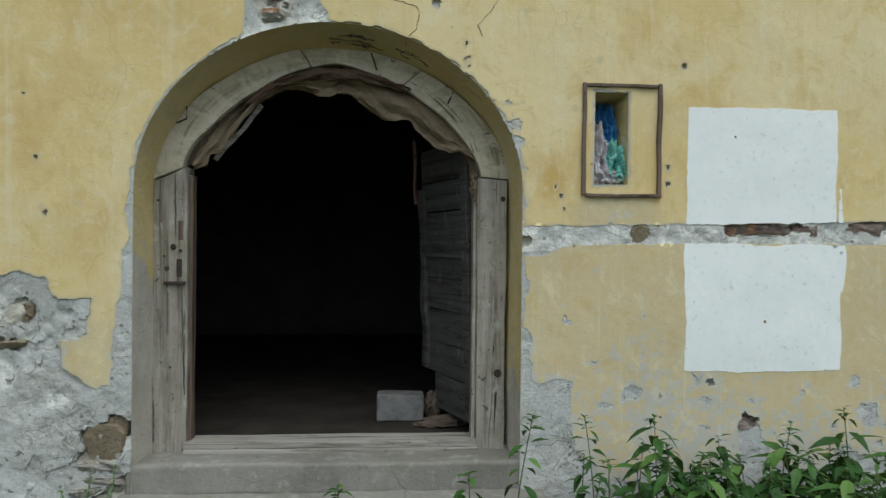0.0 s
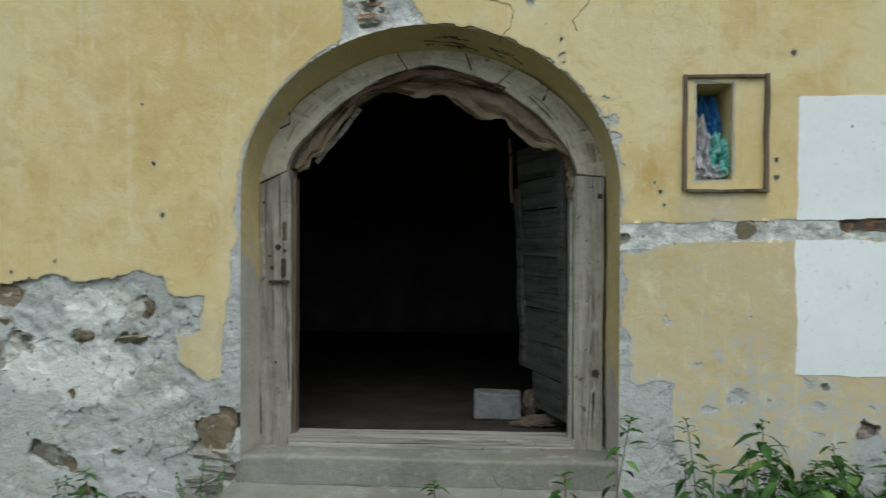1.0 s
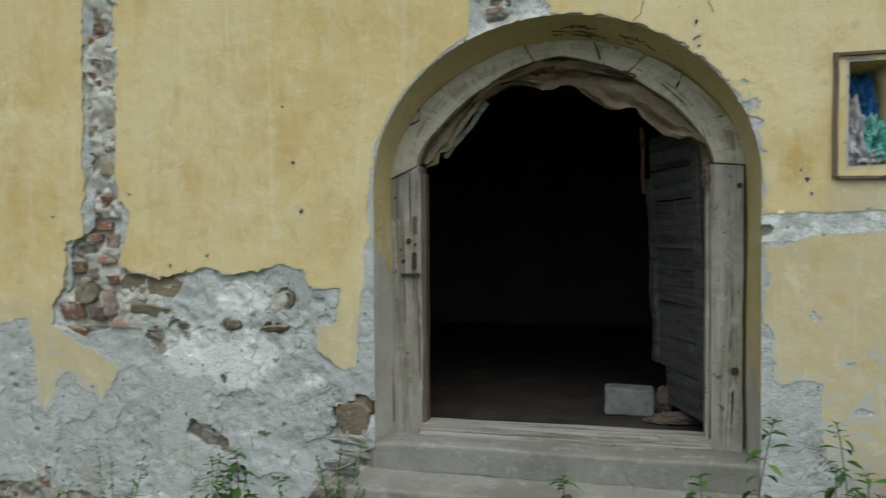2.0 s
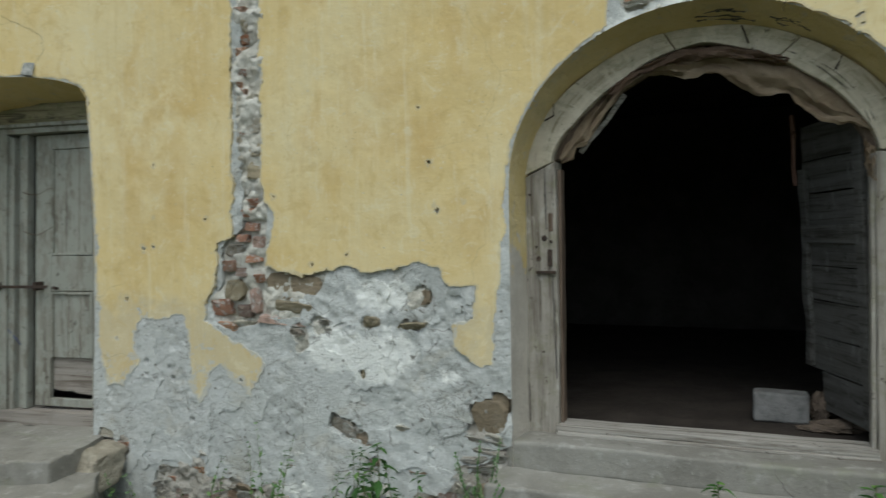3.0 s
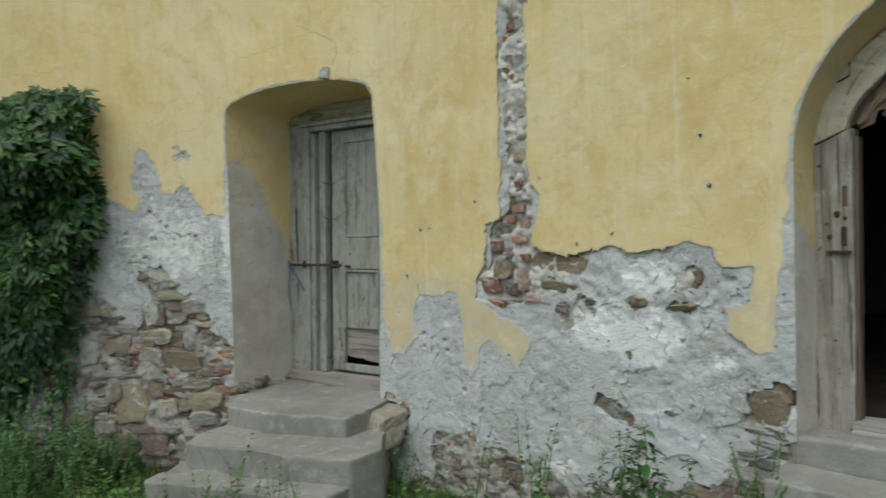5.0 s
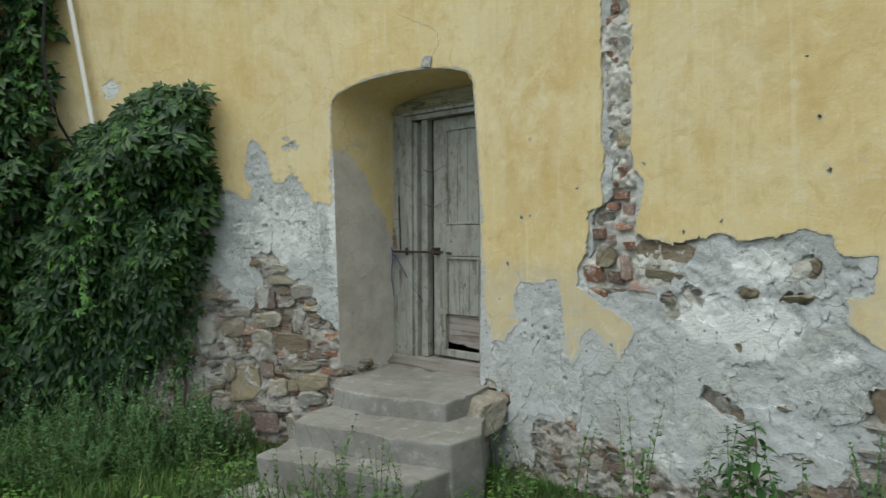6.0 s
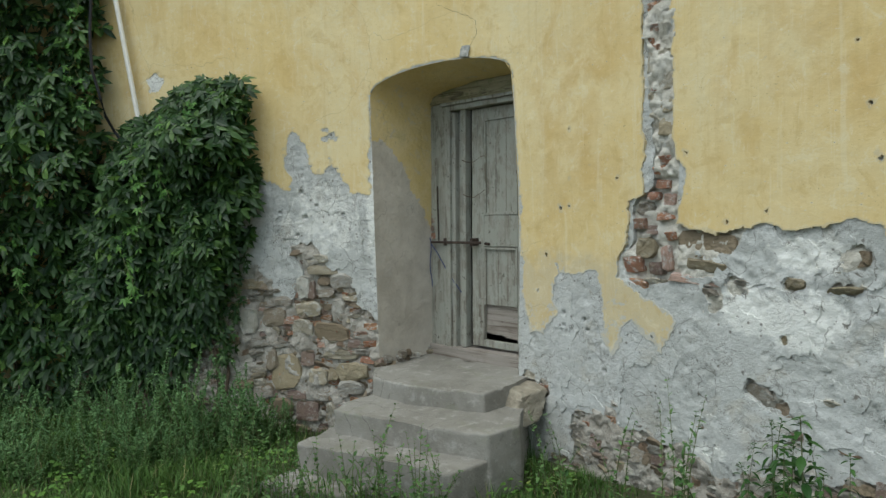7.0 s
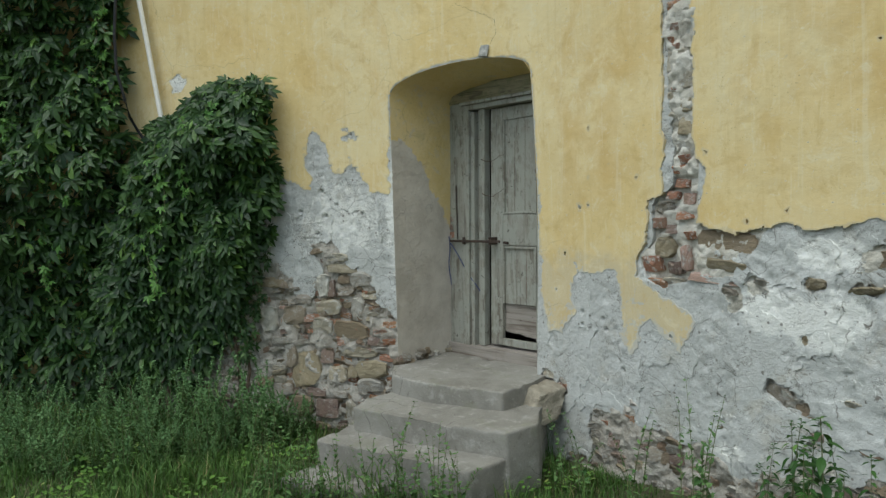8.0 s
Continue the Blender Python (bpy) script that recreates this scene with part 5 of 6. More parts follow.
door_part("casing", 0.0, 0.235, -0.02, 0.10, 0.69, 2.872, DOORPAINT, 71, "split casing board with flaking paint", 0.012, 0.010)
door_part("casing_bead", 0.235, 0.30, -0.045, 0.08, 0.69, 2.80, DOORPAINT, 72)
door_part("casing_bead", 0.30, 0.345, -0.02, 0.08, 0.69, 2.78, DOORPAINT, 69)
door_part("casing", 1.13, 1.28, -0.02, 0.10, 0.69, 2.86, DOORPAINT, 73)
door_part("head", 0.22, 1.13, -0.04, 0.10, 2.80, 2.845, DOORPAINT, 74)
door_part("moulding", 0.20, 1.14, -0.065, 0.05, 2.845, 2.872, DOORPAINT, 70)
lintel = door_part("lintel", 0.0, 1.30, -0.03, 0.10, 2.874, 3.02, MOSSY, 75, "mossy brown lintel board", 0.015, 0.014)
door_part("sill", -0.03, 1.28, -0.05, 0.16, 0.585, 0.695, SILL, 76, "worn wooden sill")
door_part("narrow_stile", 0.345, 0.40, 0.03, 0.07, 0.70, 2.80, DOORPAINT, 77)
door_part("astragal", 0.40, 0.455, -0.005, 0.07, 0.70, 2.80, DOORPAINT, 78)
leaf = door_part("stile", 0.50, 0.64, 0.03, 0.07, 0.72, 2.79, DOORPAINT, 79)
door_part("stile", 1.02, 1.13, 0.03, 0.07, 0.72, 2.79, DOORPAINT, 80)
for _a, _b, _sd in ((2.68, 2.79, 81), (1.60, 1.87, 82), (0.72, 0.78, 83)):
    door_part("rail", 0.64, 1.02, 0.032, 0.07, _a, _b, DOORPAINT, _sd)
upper_panel = door_part("panel", 0.64, 1.02, 0.045, 0.062, 1.87, 2.68, DOORPAINT, 84)
lower_panel = door_part("panel", 0.64, 1.02, 0.045, 0.062, 1.09, 1.60, DOORPAINT, 86)
for _u in (0.64, 0.995):
    for _p, _a, _b in ((upper_panel, 1.87, 2.68), (lower_panel, 1.09, 1.60)):
        door_part("bead", _u + 0.003, _u + 0.022, 0.028, 0.050, _a + 0.003, _b - 0.003, DOORPAINT, 85, "", 0.004, 0.002, _p)
for _p, _z in ((upper_panel, 1.873), (lower_panel, 1.575)):
    door_part("bead", 0.665, 0.995, 0.028, 0.050, _z, _z + 0.02, DOORPAINT, 87, "", 0.004, 0.002, _p)
for _u, _a, _b, _p in ((0.765, 1.90, 2.66, upper_panel), (0.88, 1.90, 2.66, upper_panel), (0.79, 1.10, 1.56, lower_panel), (0.90, 1.10, 1.56, lower_panel)):
    door_part("board_joint", _u, _u + 0.004, 0.0435, 0.050, _a, _b, BROWN, 89, "dark open joint", 0.001, 0.001, _p)
_r = random.Random(11)
for _z in (2.36, 2.06):
    _bm = bmesh.new()
    tube(_bm, [(0.46 + 0.035 * k, -0.03 + 0.01 * k, _z - 0.03 * math.sin(0.75 * k) + _r.uniform(-0.008, 0.008)) for k in range(7)], [0.004, 0.004, 0.003, 0.003, 0.002, 0.002, 0.002], 5)
    part("dead_twig", _bm, BARK, small_door, "dry twig caught in the door")
_bm = worn_box(0.63, 1.03, 0.072, 0.086, 0.84, 1.10, 0.003, 0.004, 0.06, 88)
for _v in _bm.verts:
    _v.co.z -= 0.13 * max(0.0, _v.co.x - 0.70) * (_v.co.z < 0.95)
    _v.co.x += 0.035 * (_v.co.z - 1.77)
    _v.co.z += 0.02 * noise.noise(_v.co * 20)
part("broken_panel", _bm, SILL, small_door, "dark broken board behind the missing lower panel")
_bm = bmesh.new()
box(_bm, 0.06, 0.68, -0.062, -0.050, 1.628, 1.650, None, 0.003)
for _u in (0.235, 0.56):
    box(_bm, _u - 0.016, _u + 0.016, -0.055, 0.03, 1.61, 1.675, None, 0.004)
part("locking_bar", _bm, IRON, small_door, "rusty iron bar across the door")
_bm = bmesh.new()
tube(_bm, [(0.68, 0.02, 1.63), (0.70, -0.02, 1.63), (0.74, -0.02, 1.625)], [0.008, 0.012, 0.012], 8)
part("handle", _bm, IRON, leaf, "small iron handle")
_bm = bmesh.new()
for _k in range(22):
    _zz = 2.13 - 0.022 * _k
    _m = Matrix.Translation((0.14, -0.035, _zz)) @ Matrix.Rotation(math.pi / 2 * (_k % 2), 4, 'Z')
    _pts = [_m @ Vector((0.007 * math.cos(a), 0, 0.015 * math.sin(a))) for a in np.linspace(0, 2 * math.pi, 9)]
    tube(_bm, _pts, 0.0028, 5)
part("chain", _bm, IRON, small_door, "hanging rusty chain")
_bm = bmesh.new()
tube(_bm, [(0.04 + 0.012 * math.sin(k * 0.9), -0.05, 1.68 - 0.05 * k) for k in range(10)], 0.005, 6)
tube(_bm, [(0.06 + 0.04 * k, -0.055 + 0.006 * k, 1.62 - 0.055 * k + 0.01 * math.sin(k)) for k in range(9)], 0.005, 6)
part("rope", _bm, ROPE_BLUE, small_door, "faded blue rope tied to the bar")
# unseen box added behind the door so that its gaps stay dark
_bm = bmesh.new()
box(_bm, -0.3, 1.6, 0.9, 1.0, 0.3, 3.3)
box(_bm, -0.3, -0.2, 0.2, 1.0, 0.3, 3.2)
box(_bm, 1.5, 1.6, 0.2, 1.0, 0.3, 3.2)
box(_bm, -0.3, 1.6, 0.12, 1.0, 2.98, 3.3)
box(_bm, -0.3, 1.6, 0.17, 1.0, 0.3, 0.58)
_bm.transform(door_m)
tagged(part("dark_backing", _bm, DARK), "unseen dark box added behind the small door's gaps", "room", kind="structure")
tin_tag = tagged(part("tin_tag", worn_box(-0.036, 0.036, -0.012, 0.003, -0.055, 0.05, 0.002, 0.014, 0.02, 91), TIN), "bent grey tin tag nailed above the small door", "tag")
_p = wall_point(-4.45, 3.18, -0.004)
tin_tag.matrix_basis = Matrix.Translation(_p) @ pose(0, 0, 0, -12, 9, 30)

# steps of the small door: skew slabs, each from its own four corners
small_steps = tagged(new("small_steps"), "worn concrete steps with rounded edges below the small door", "steps", kind="structure")


def slab(corners, z0, z1, seed, bevel=0.010, amp=0.010):
    bm = bmesh.new()
    lo = [bm.verts.new((x, y, z0)) for x, y in corners]
    hi = [bm.verts.new((x, y, z1)) for x, y in corners]
    bm.faces.new(lo[::-1])
    top = bm.faces.new(hi)
    n = len(corners)
    for i in range(n):
        bm.faces.new((lo[i], lo[(i + 1) % n], hi[(i + 1) % n], hi[i]))
    bmesh.ops.bevel(bm, geom=bm.edges[:], offset=bevel, segments=4, affect='EDGES', profile=0.5)
    for axis in range(3):
        cs = [v.co[axis] for v in bm.verts]
        a, c = min(cs), max(cs)
        k = int((c - a) / 0.05)
        for i in range(1, k):
            co, no = [0, 0, 0], [0, 0, 0]
            co[axis], no[axis] = a + (c - a) * i / k, 1
            bmesh.ops.bisect_plane(bm, geom=bm.verts[:] + bm.edges[:] + bm.faces[:], plane_co=co, plane_no=no)
    bmesh.ops.remove_doubles(bm, verts=bm.verts[:], dist=0.005)
    for v in bm.verts:
        v.co += amp * Vector(noise.noise_vector(v.co * 4 + Vector((seed, 0, 0)))) + amp * 0.5 * Vector(noise.noise_vector(v.co * 16))
        if v.co.z > z1 - 0.04:
            v.co.z -= 0.030 * max(0.0, noise.noise(v.co * 9 + Vector((seed, 3, 0))) - 0.10)
    return bm


crisp(part("step", slab([(-5.55, 0.35), (-5.30, -0.60), (-4.87, -0.88), (-4.45, -0.82), (-4.0, -0.645), (-3.84, -0.56), (-3.90, -0.26), (-4.0, 0.02), (-4.1, 0.4)], 0.20, 0.60, 1, 0.018), CONCRETE, small_steps, "", True))
crisp(part("step", slab([(-5.10, -0.62), (-4.85, -0.90), (-4.82, -1.14), (-4.70, -1.33), (-4.25, -1.215), (-3.90, -1.07), (-3.44, -0.86), (-3.45, -0.56), (-3.72, -0.30), (-4.0, 0.02)], 0.0, 0.457, 2, 0.020), CONCRETE, small_steps, "", True))
crisp(part("step", slab([(-4.95, -0.95), (-4.78, -1.34), (-4.665, -1.66), (-4.25, -1.51), (-3.70, -1.30), (-3.42, -1.19), (-3.46, -0.7)], -0.2, 0.282, 3, 0.020), CONCRETE, small_steps, "", True))
crisp(part("step", slab([(-4.72, -1.62), (-4.65, -1.95), (-4.30, -1.86), (-4.0, -1.55), (-4.1, -1.3)], -0.15, 0.072, 4, 0.020), CONCRETE, small_steps, "", True))

_bm = bmesh.new()
bmesh.ops.create_icosphere(_bm, subdivisions=5, radius=1.0)
for _v in _bm.verts:
    _n = _v.co / sum(abs(c) ** 12 for c in _v.co) ** (1 / 12)
    _k = 1 + 0.10 * noise.noise(_n * 1.3 + Vector((3, 0, 0))) + 0.05 * noise.noise(_n * 3.1) + 0.04 * noise.noise(_n * 8)
    _v.co = Vector((-3.91, -0.17, 0.455)) + Vector((0.15 * _n.x - 0.015 * _n.z, 0.15 * _n.y + 0.06 * _n.z, 0.118 * _n.z - 0.02 * _n.x)) * _k
tagged(part("rough_stone", _bm, BUFF, None, "", True), "rough buff stone set beside the steps", "stone")

# ---- pole and cable by the creeper ----
_bm = bmesh.new()
tube(_bm, [wall_point(-7.44, 2.55, -0.08), wall_point(-7.65, 3.91, -0.08), wall_point(-7.88, 5.4, -0.08)], 0.022, 12)
tagged(part("pipe", _bm, PIPE, None, "", True), "white plastic pipe leaning against the wall", "pipe")
_bm = bmesh.new()
_pts = [(-7.36, 2.28, -0.15), (-7.46, 2.43, -0.15), (-7.57, 2.57, -0.15), (-7.66, 2.72, -0.18), (-7.68, 2.84, -0.26), (-7.63, 2.97, -0.38), (-7.67, 3.22, -0.42), (-7.67, 3.54, -0.42), (-7.64, 3.82, -0.42), (-7.60, 5.5, -0.42)]
tube(_bm, [wall_point(*q) for q in _pts], 0.013, 8)
tagged(part("cable", _bm, RUBBER, None, "", True), "black cable hanging in front of the creeper", "cable")


# ---- ground ----
def ground_z(x, y):
    k = np.clip((np.asarray(x, float) + 3.6) / 3.4, 0, 1)
    z = 0.27 * k * k * (3 - 2 * k)
    return z + 0.05 * fbm(np.asarray(x, float), np.asarray(y, float), 1.3, 201, 3)


def ground_mesh():
    xs = np.concatenate([[-2500, -600, -150, -60, -30], np.arange(-16, 9, 0.14), [12, 30, 60, 150, 600, 2500]])
    ys = np.concatenate([[-2500, -600, -150, -60, -25], np.arange(-9, 1.0, 0.14), [7, 30, 150, 600, 2500]])
    X, Y = np.meshgrid(xs, ys, indexing="ij")
    Z = ground_z(np.clip(X, -16, 9), np.clip(Y, -9, 1))
    i = np.arange(X.size).reshape(X.shape)
    f = np.stack([i[:-1, :-1], i[1:, :-1], i[1:, 1:], i[:-1, 1:]], -1).reshape(-1, 4)
    return mesh_of("ground", np.stack([X, Y, Z], -1).reshape(-1, 3), f, SOIL, True)


ground = tagged(new("ground", ground_mesh()), "dark earth under rough grass in front of the wall", "ground", kind="structure")


# ---- plants ----
rng = np.random.RandomState(7)


def leaflet(length, width, fold=0.15, droop=0.12, teeth=0):
    """Corner points and triangles of one pointed leaf blade along +x, its face to +z."""
    ks = (0.0, 0.22, 0.5, 0.78, 1.0)
    ws = (0.05, 0.75, 1.0, 0.55, 0.0)
    v, f = [], []
    for k, w in zip(ks, ws):
        z = -droop * length * k * k
        v += [(k * length, w * width / 2, z + fold * w * width / 2), (k * length, 0, z), (k * length, -w * width / 2, z + fold * w * width / 2)]
    for i in range(4):
        a, b = 3 * i, 3 * i + 3
        f += [(a, a + 1, b + 1), (a, b + 1, b), (a + 1, a + 2, b + 2), (a + 1, b + 2, b + 1)]
    return np.array(v), np.array(f)


def turned(v, m):
    return v @ np.array(m.to_3x3()).T + np.array(m.translation)


def joined(items):
    vs, fs, n = [], [], 0
    for v, f in items:
        vs.append(v)
        fs.append(f + n)
        n += len(v)
    return np.concatenate(vs), np.concatenate(fs)


def palmate(size, seed):
    """A five-fingered creeper leaf with its short stalk's end at the origin."""
    r = random.Random(seed)
    out = []
    for a, k in ((-98, 0.62), (-48, 0.88), (0, 1.0), (48, 0.88), (98, 0.62)):
        v, f = leaflet(size * k * r.uniform(0.9, 1.1), size * k * 0.37, 0.14, r.uniform(0.05, 0.30))
        out.append((turned(v, pose(0, 0, 0, r.uniform(-14, 14), r.uniform(-5, 12), a + r.uniform(-7, 7))), f))
    return joined(out)


LEAVES = [palmate(1.0, k) for k in range(6)]


def leaf_basis(out_dir, n):
    """Turns of n hanging leaves whose faces look outwards and a little up."""
    nrm = np.array(out_dir)[None] * rng.uniform(0.6, 1.0, (n, 1)) + rng.normal(0, 0.24, (n, 3)) + np.array([0, 0, 1.0]) * rng.uniform(0.1, 0.8, (n, 1))
    nrm /= np.linalg.norm(nrm, axis=1)[:, None]
    tip = np.array([0, 0, -1.0])[None] + rng.normal(0, 0.75, (n, 3))
    tip -= (tip * nrm).sum(1)[:, None] * nrm
    tip /= np.linalg.norm(tip, axis=1)[:, None]
    side = np.cross(nrm, tip)
    return np.stack([tip, side, nrm], -1)


def leaf_cloud(places, basis, sizes):
    vs, fs, n = [], [], 0
    kinds = rng.randint(0, len(LEAVES), len(places))
    for k, (lv, lf) in enumerate(LEAVES):
        sel = kinds == k
        if not sel.any():
            continue
        v = np.einsum('nij,vj->nvi', basis[sel], lv) * sizes[sel][:, None, None] + places[sel][:, None]
        m = sel.sum()
        fs.append((lf[None] + (np.arange(m) * len(lv))[:, None, None]).reshape(-1, 3) + n)
        vs.append(v.reshape(-1, 3))
        n += m * len(lv)
    return np.concatenate(vs), np.concatenate(fs)


LEAF_MESH = [mesh_of("leaf", v, f, VINE, False) for v, f in LEAVES]


def creeper(label, outline, depth_fn, count, sizes, loose, seed):
    vine = thing("virginia_creeper", label, "climbing plant")
    lo, hi = np.min(outline, 0), np.max(outline, 0)
    s, z = rng.uniform(lo[0], hi[0], count * 3), rng.uniform(lo[1], hi[1], count * 3)
    f = inside(s, z, outline) + 0.10 * fbm(s, z, 0.3, seed)
    f = np.where((z < 0.95) & (rng.random_sample(len(z)) > 0.35 + 0.6 * z), -1, f)
    s, z, f = s[f > 0][:count], z[f > 0][:count], f[f > 0][:count]
    h = depth_fn(s, z, f) * np.clip(0.15 + (z - 0.45) / 1.0, 0.15, 1)
    layer = rng.choice([1.0, 0.8, 0.5, 0.12], len(s), p=[0.48, 0.22, 0.14, 0.16])
    d = -(h * layer + rng.uniform(-0.03, 0.04, len(s)) + 0.02)
    p = on_wall(s, z, d)
    th = radians(BEND_A[-1])
    basis = leaf_basis((math.sin(th), -math.cos(th), 0), len(s))
    size = rng.uniform(*sizes, len(s))
    outer = np.where((layer == 1.0) & (s > lo[0] + 0.4 * (hi[0] - lo[0])))[0][:loose]
    rest = np.setdiff1d(np.arange(len(s)), outer)
    v, fc = leaf_cloud(p[rest], basis[rest], size[rest])
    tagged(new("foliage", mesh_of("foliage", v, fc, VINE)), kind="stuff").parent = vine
    for k in outer:
        ob = new("leaf", LEAF_MESH[k % len(LEAF_MESH)])
        m = Matrix(basis[k].tolist()).to_4x4()
        m.translation = Vector(p[k].tolist())
        ob.matrix_basis = m @ Matrix.Diagonal((*[float(size[k])] * 3, 1))
        ob.parent = vine
    r = random.Random(seed)
    for k in range(7):
        sa = r.uniform(lo[0] + 0.2, hi[0] - 0.2)
        bm = bmesh.new()
        top = r.uniform(0.4, 0.9) * hi[1]
        tube(bm, [wall_point(sa + 0.12 * math.sin(i * 0.7 + k), -0.05 + top * i / 9, -0.04 - 0.03 * (i % 2)) for i in range(10)], [0.018 - 0.0014 * i for i in range(10)], 6)
        part("stem", bm, BARK, vine)
    return vine


MOUND = [(-6.36, 2.18), (-6.37, 2.6), (-6.42, 3.08), (-6.60, 3.10), (-6.78, 3.20), (-7.05, 3.08), (-7.34, 2.90), (-7.62, 2.74), (-7.85, 2.2), (-8.2, 1.6), (-8.2, 0.3), (-7.3, 0.3), (-7.05, 0.75), (-6.85, 1.0), (-6.62, 1.45), (-6.44, 1.75)]
CURTAIN = [(-7.83, 5.5), (-7.80, 4.2), (-7.83, 3.4), (-7.74, 2.9), (-7.83, 2.3), (-7.85, 1.8), (-7.7, 1.0), (-7.6, 0.1), (-12.5, 0.1), (-12.5, 5.5)]
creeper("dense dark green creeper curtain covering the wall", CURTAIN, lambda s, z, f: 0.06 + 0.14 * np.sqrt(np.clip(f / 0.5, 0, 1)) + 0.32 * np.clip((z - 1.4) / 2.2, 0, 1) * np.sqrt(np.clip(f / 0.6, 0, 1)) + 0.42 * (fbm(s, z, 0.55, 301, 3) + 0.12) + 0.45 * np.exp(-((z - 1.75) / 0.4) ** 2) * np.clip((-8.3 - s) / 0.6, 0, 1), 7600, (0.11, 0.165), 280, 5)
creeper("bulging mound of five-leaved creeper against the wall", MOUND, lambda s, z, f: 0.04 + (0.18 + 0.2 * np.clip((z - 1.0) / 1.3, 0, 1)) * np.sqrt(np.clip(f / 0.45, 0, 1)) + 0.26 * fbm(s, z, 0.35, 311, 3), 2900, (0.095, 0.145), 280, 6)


def shoots(vine_places, seed, mat=YOUNG, label="pale young creeper shoot hanging over darker leaves"):
    """Hanging shoots with small leaves."""
    r = random.Random(seed)
    for s, z, length, d in vine_places:
        root = thing("creeper_shoot", label, "climbing plant", "young shoots")
        line = [wall_point(s + 0.05 * math.sin(k * 0.8 + s * 9), z - length * k / 10, d + 0.02 * math.sin(k + s)) for k in range(11)]
        bm = bmesh.new()
        tube(bm, line, 0.003, 4)
        part("stem", bm, STEM, root)
        n = int(length / 0.028)
        k = np.array([r.random() for _ in range(n)]) * 10
        p = np.array([line[int(a)].lerp(line[min(10, int(a) + 1)], a % 1) for a in k]) + rng.normal(0, 0.025, (n, 3))
        v, f = leaf_cloud(p, leaf_basis((0.67, -0.74, 0), n), rng.uniform(0.045, 0.08, n))
        new("foliage", mesh_of("foliage", v, f, mat)).parent = root


shoots([(-7.88, 4.1, 0.7, -0.34), (-7.92, 3.6, 0.5, -0.34), (-7.86, 3.25, 0.5, -0.30), (-8.3, 3.5, 0.9, -0.42), (-8.28, 2.7, 0.6, -0.42), (-8.75, 4.1, 0.7, -0.45), (-8.8, 3.0, 0.7, -0.45), (-7.3, 2.6, 0.9, -0.42), (-7.05, 2.8, 0.7, -0.42),
        (-7.45, 1.9, 0.7, -0.40), (-6.85, 2.9, 0.5, -0.36), (-8.5, 1.9, 0.7, -0.4)], 3)
shoots([(-6.80, 1.6, 1.0, -0.10), (-6.72, 1.5, 0.95, -0.09), (-6.62, 1.6, 0.6, -0.08), (-6.88, 1.3, 0.8, -0.10), (-6.55, 1.75, 0.45, -0.08), (-6.76, 1.2, 0.5, -0.12)], 4, VINE, "dark creeper shoot trailing over the bare stones")


def nettle(height, seed, mat=NETTLE, name="nettle", big=0.105):
    r = random.Random(seed)
    lean = (r.uniform(-0.12, 0.12), r.uniform(-0.12, 0.08))
    at = lambda k: Vector((lean[0] * k * k * height, lean[1] * k * k * height, k * height))
    root = thing(name, "green stinging nettle growing at the wall's foot", "weed", "nettles")
    bm = bmesh.new()
    tube(bm, [at(k / 8) for k in range(9)], [0.006 - 0.0005 * k for k in range(9)], 5)
    part("stem", bm, STEM, root)
    items, k, turn = [], 0.22, r.uniform(0, 90)
    while k < 1.0:
        size = big * (0.65 + 0.65 * math.sin(math.pi * min(1, 0.15 + k * 0.75))) * r.uniform(0.8, 1.15)
        if k > 0.94:
            size *= 0.6
        for side in (0, 180):
            v, f = leaflet(size, size * 0.42, 0.25, r.uniform(0.3, 0.75))
            items.append((turned(v + np.array([0.015, 0, 0]), Matrix.Translation(at(k)) @ pose(0, 0, 0, r.uniform(-18, 18), r.uniform(-30, 25), turn + side + r.uniform(-18, 18))), f))
        turn += 90 + r.uniform(-15, 15)
        k += (0.044 + 0.030 * (1 - k)) * r.uniform(0.8, 1.2) / max(0.6, height)
    for j in range(8):
        v, f = leaflet(0.030 + 0.006 * (j % 4), 0.018, 0.2, 0.3)
        items.append((turned(v, Matrix.Translation(at(1.0 - 0.01 * j)) @ pose(0, 0, 0, r.uniform(-15, 15), r.uniform(-50, -5), 90 * j + r.uniform(-20, 20))), f))
    v, f = joined(items)
    new("foliage", mesh_of("foliage", v, f, mat)).parent = root
    return root


_nettles = [nettle(h, 40 + k, big=(0.125, 0.115, 0.13, 0.072, 0.078)[k]) for k, h in enumerate((0.95, 0.8, 0.7, 0.9, 0.6))]
_spots = [(1.61, -0.36, 1.15), (2.19, -0.36, 1.13), (2.46, -0.38, 1.02), (0.82, -0.42, 1.24), (0.66, -0.48, 1.0), (0.11, -0.50, 0.95), (1.32, -0.34, 1.17), (1.24, -0.30, 0.96), (1.14, -0.35, 0.97), (1.38, -0.32, 0.94), (2.60, -0.35, 1.20), (1.75, -0.35, 1.0), (1.95, -0.35, 1.06), (1.50, -0.35, 1.03), (2.08, -0.40, 0.97), (2.33, -0.37, 0.98), (2.26, -0.42, 1.0), (1.68, -0.45, 0.95), (-1.86, -0.2, 0.78), (-1.72, -0.28, 0.70), (-1.98, -0.26, 0.62), (-1.62, -0.34, 0.86), (-1.55, -0.28, 0.74), (-1.68, -0.42, 0.72), (-1.78, -0.36, 0.84), (-1.5, -0.40, 0.62), (-1.42, -0.30, 0.70), (-1.6, -0.5, 0.6), (-1.84, -0.45, 0.6), (-1.36, -0.4, 0.55)]
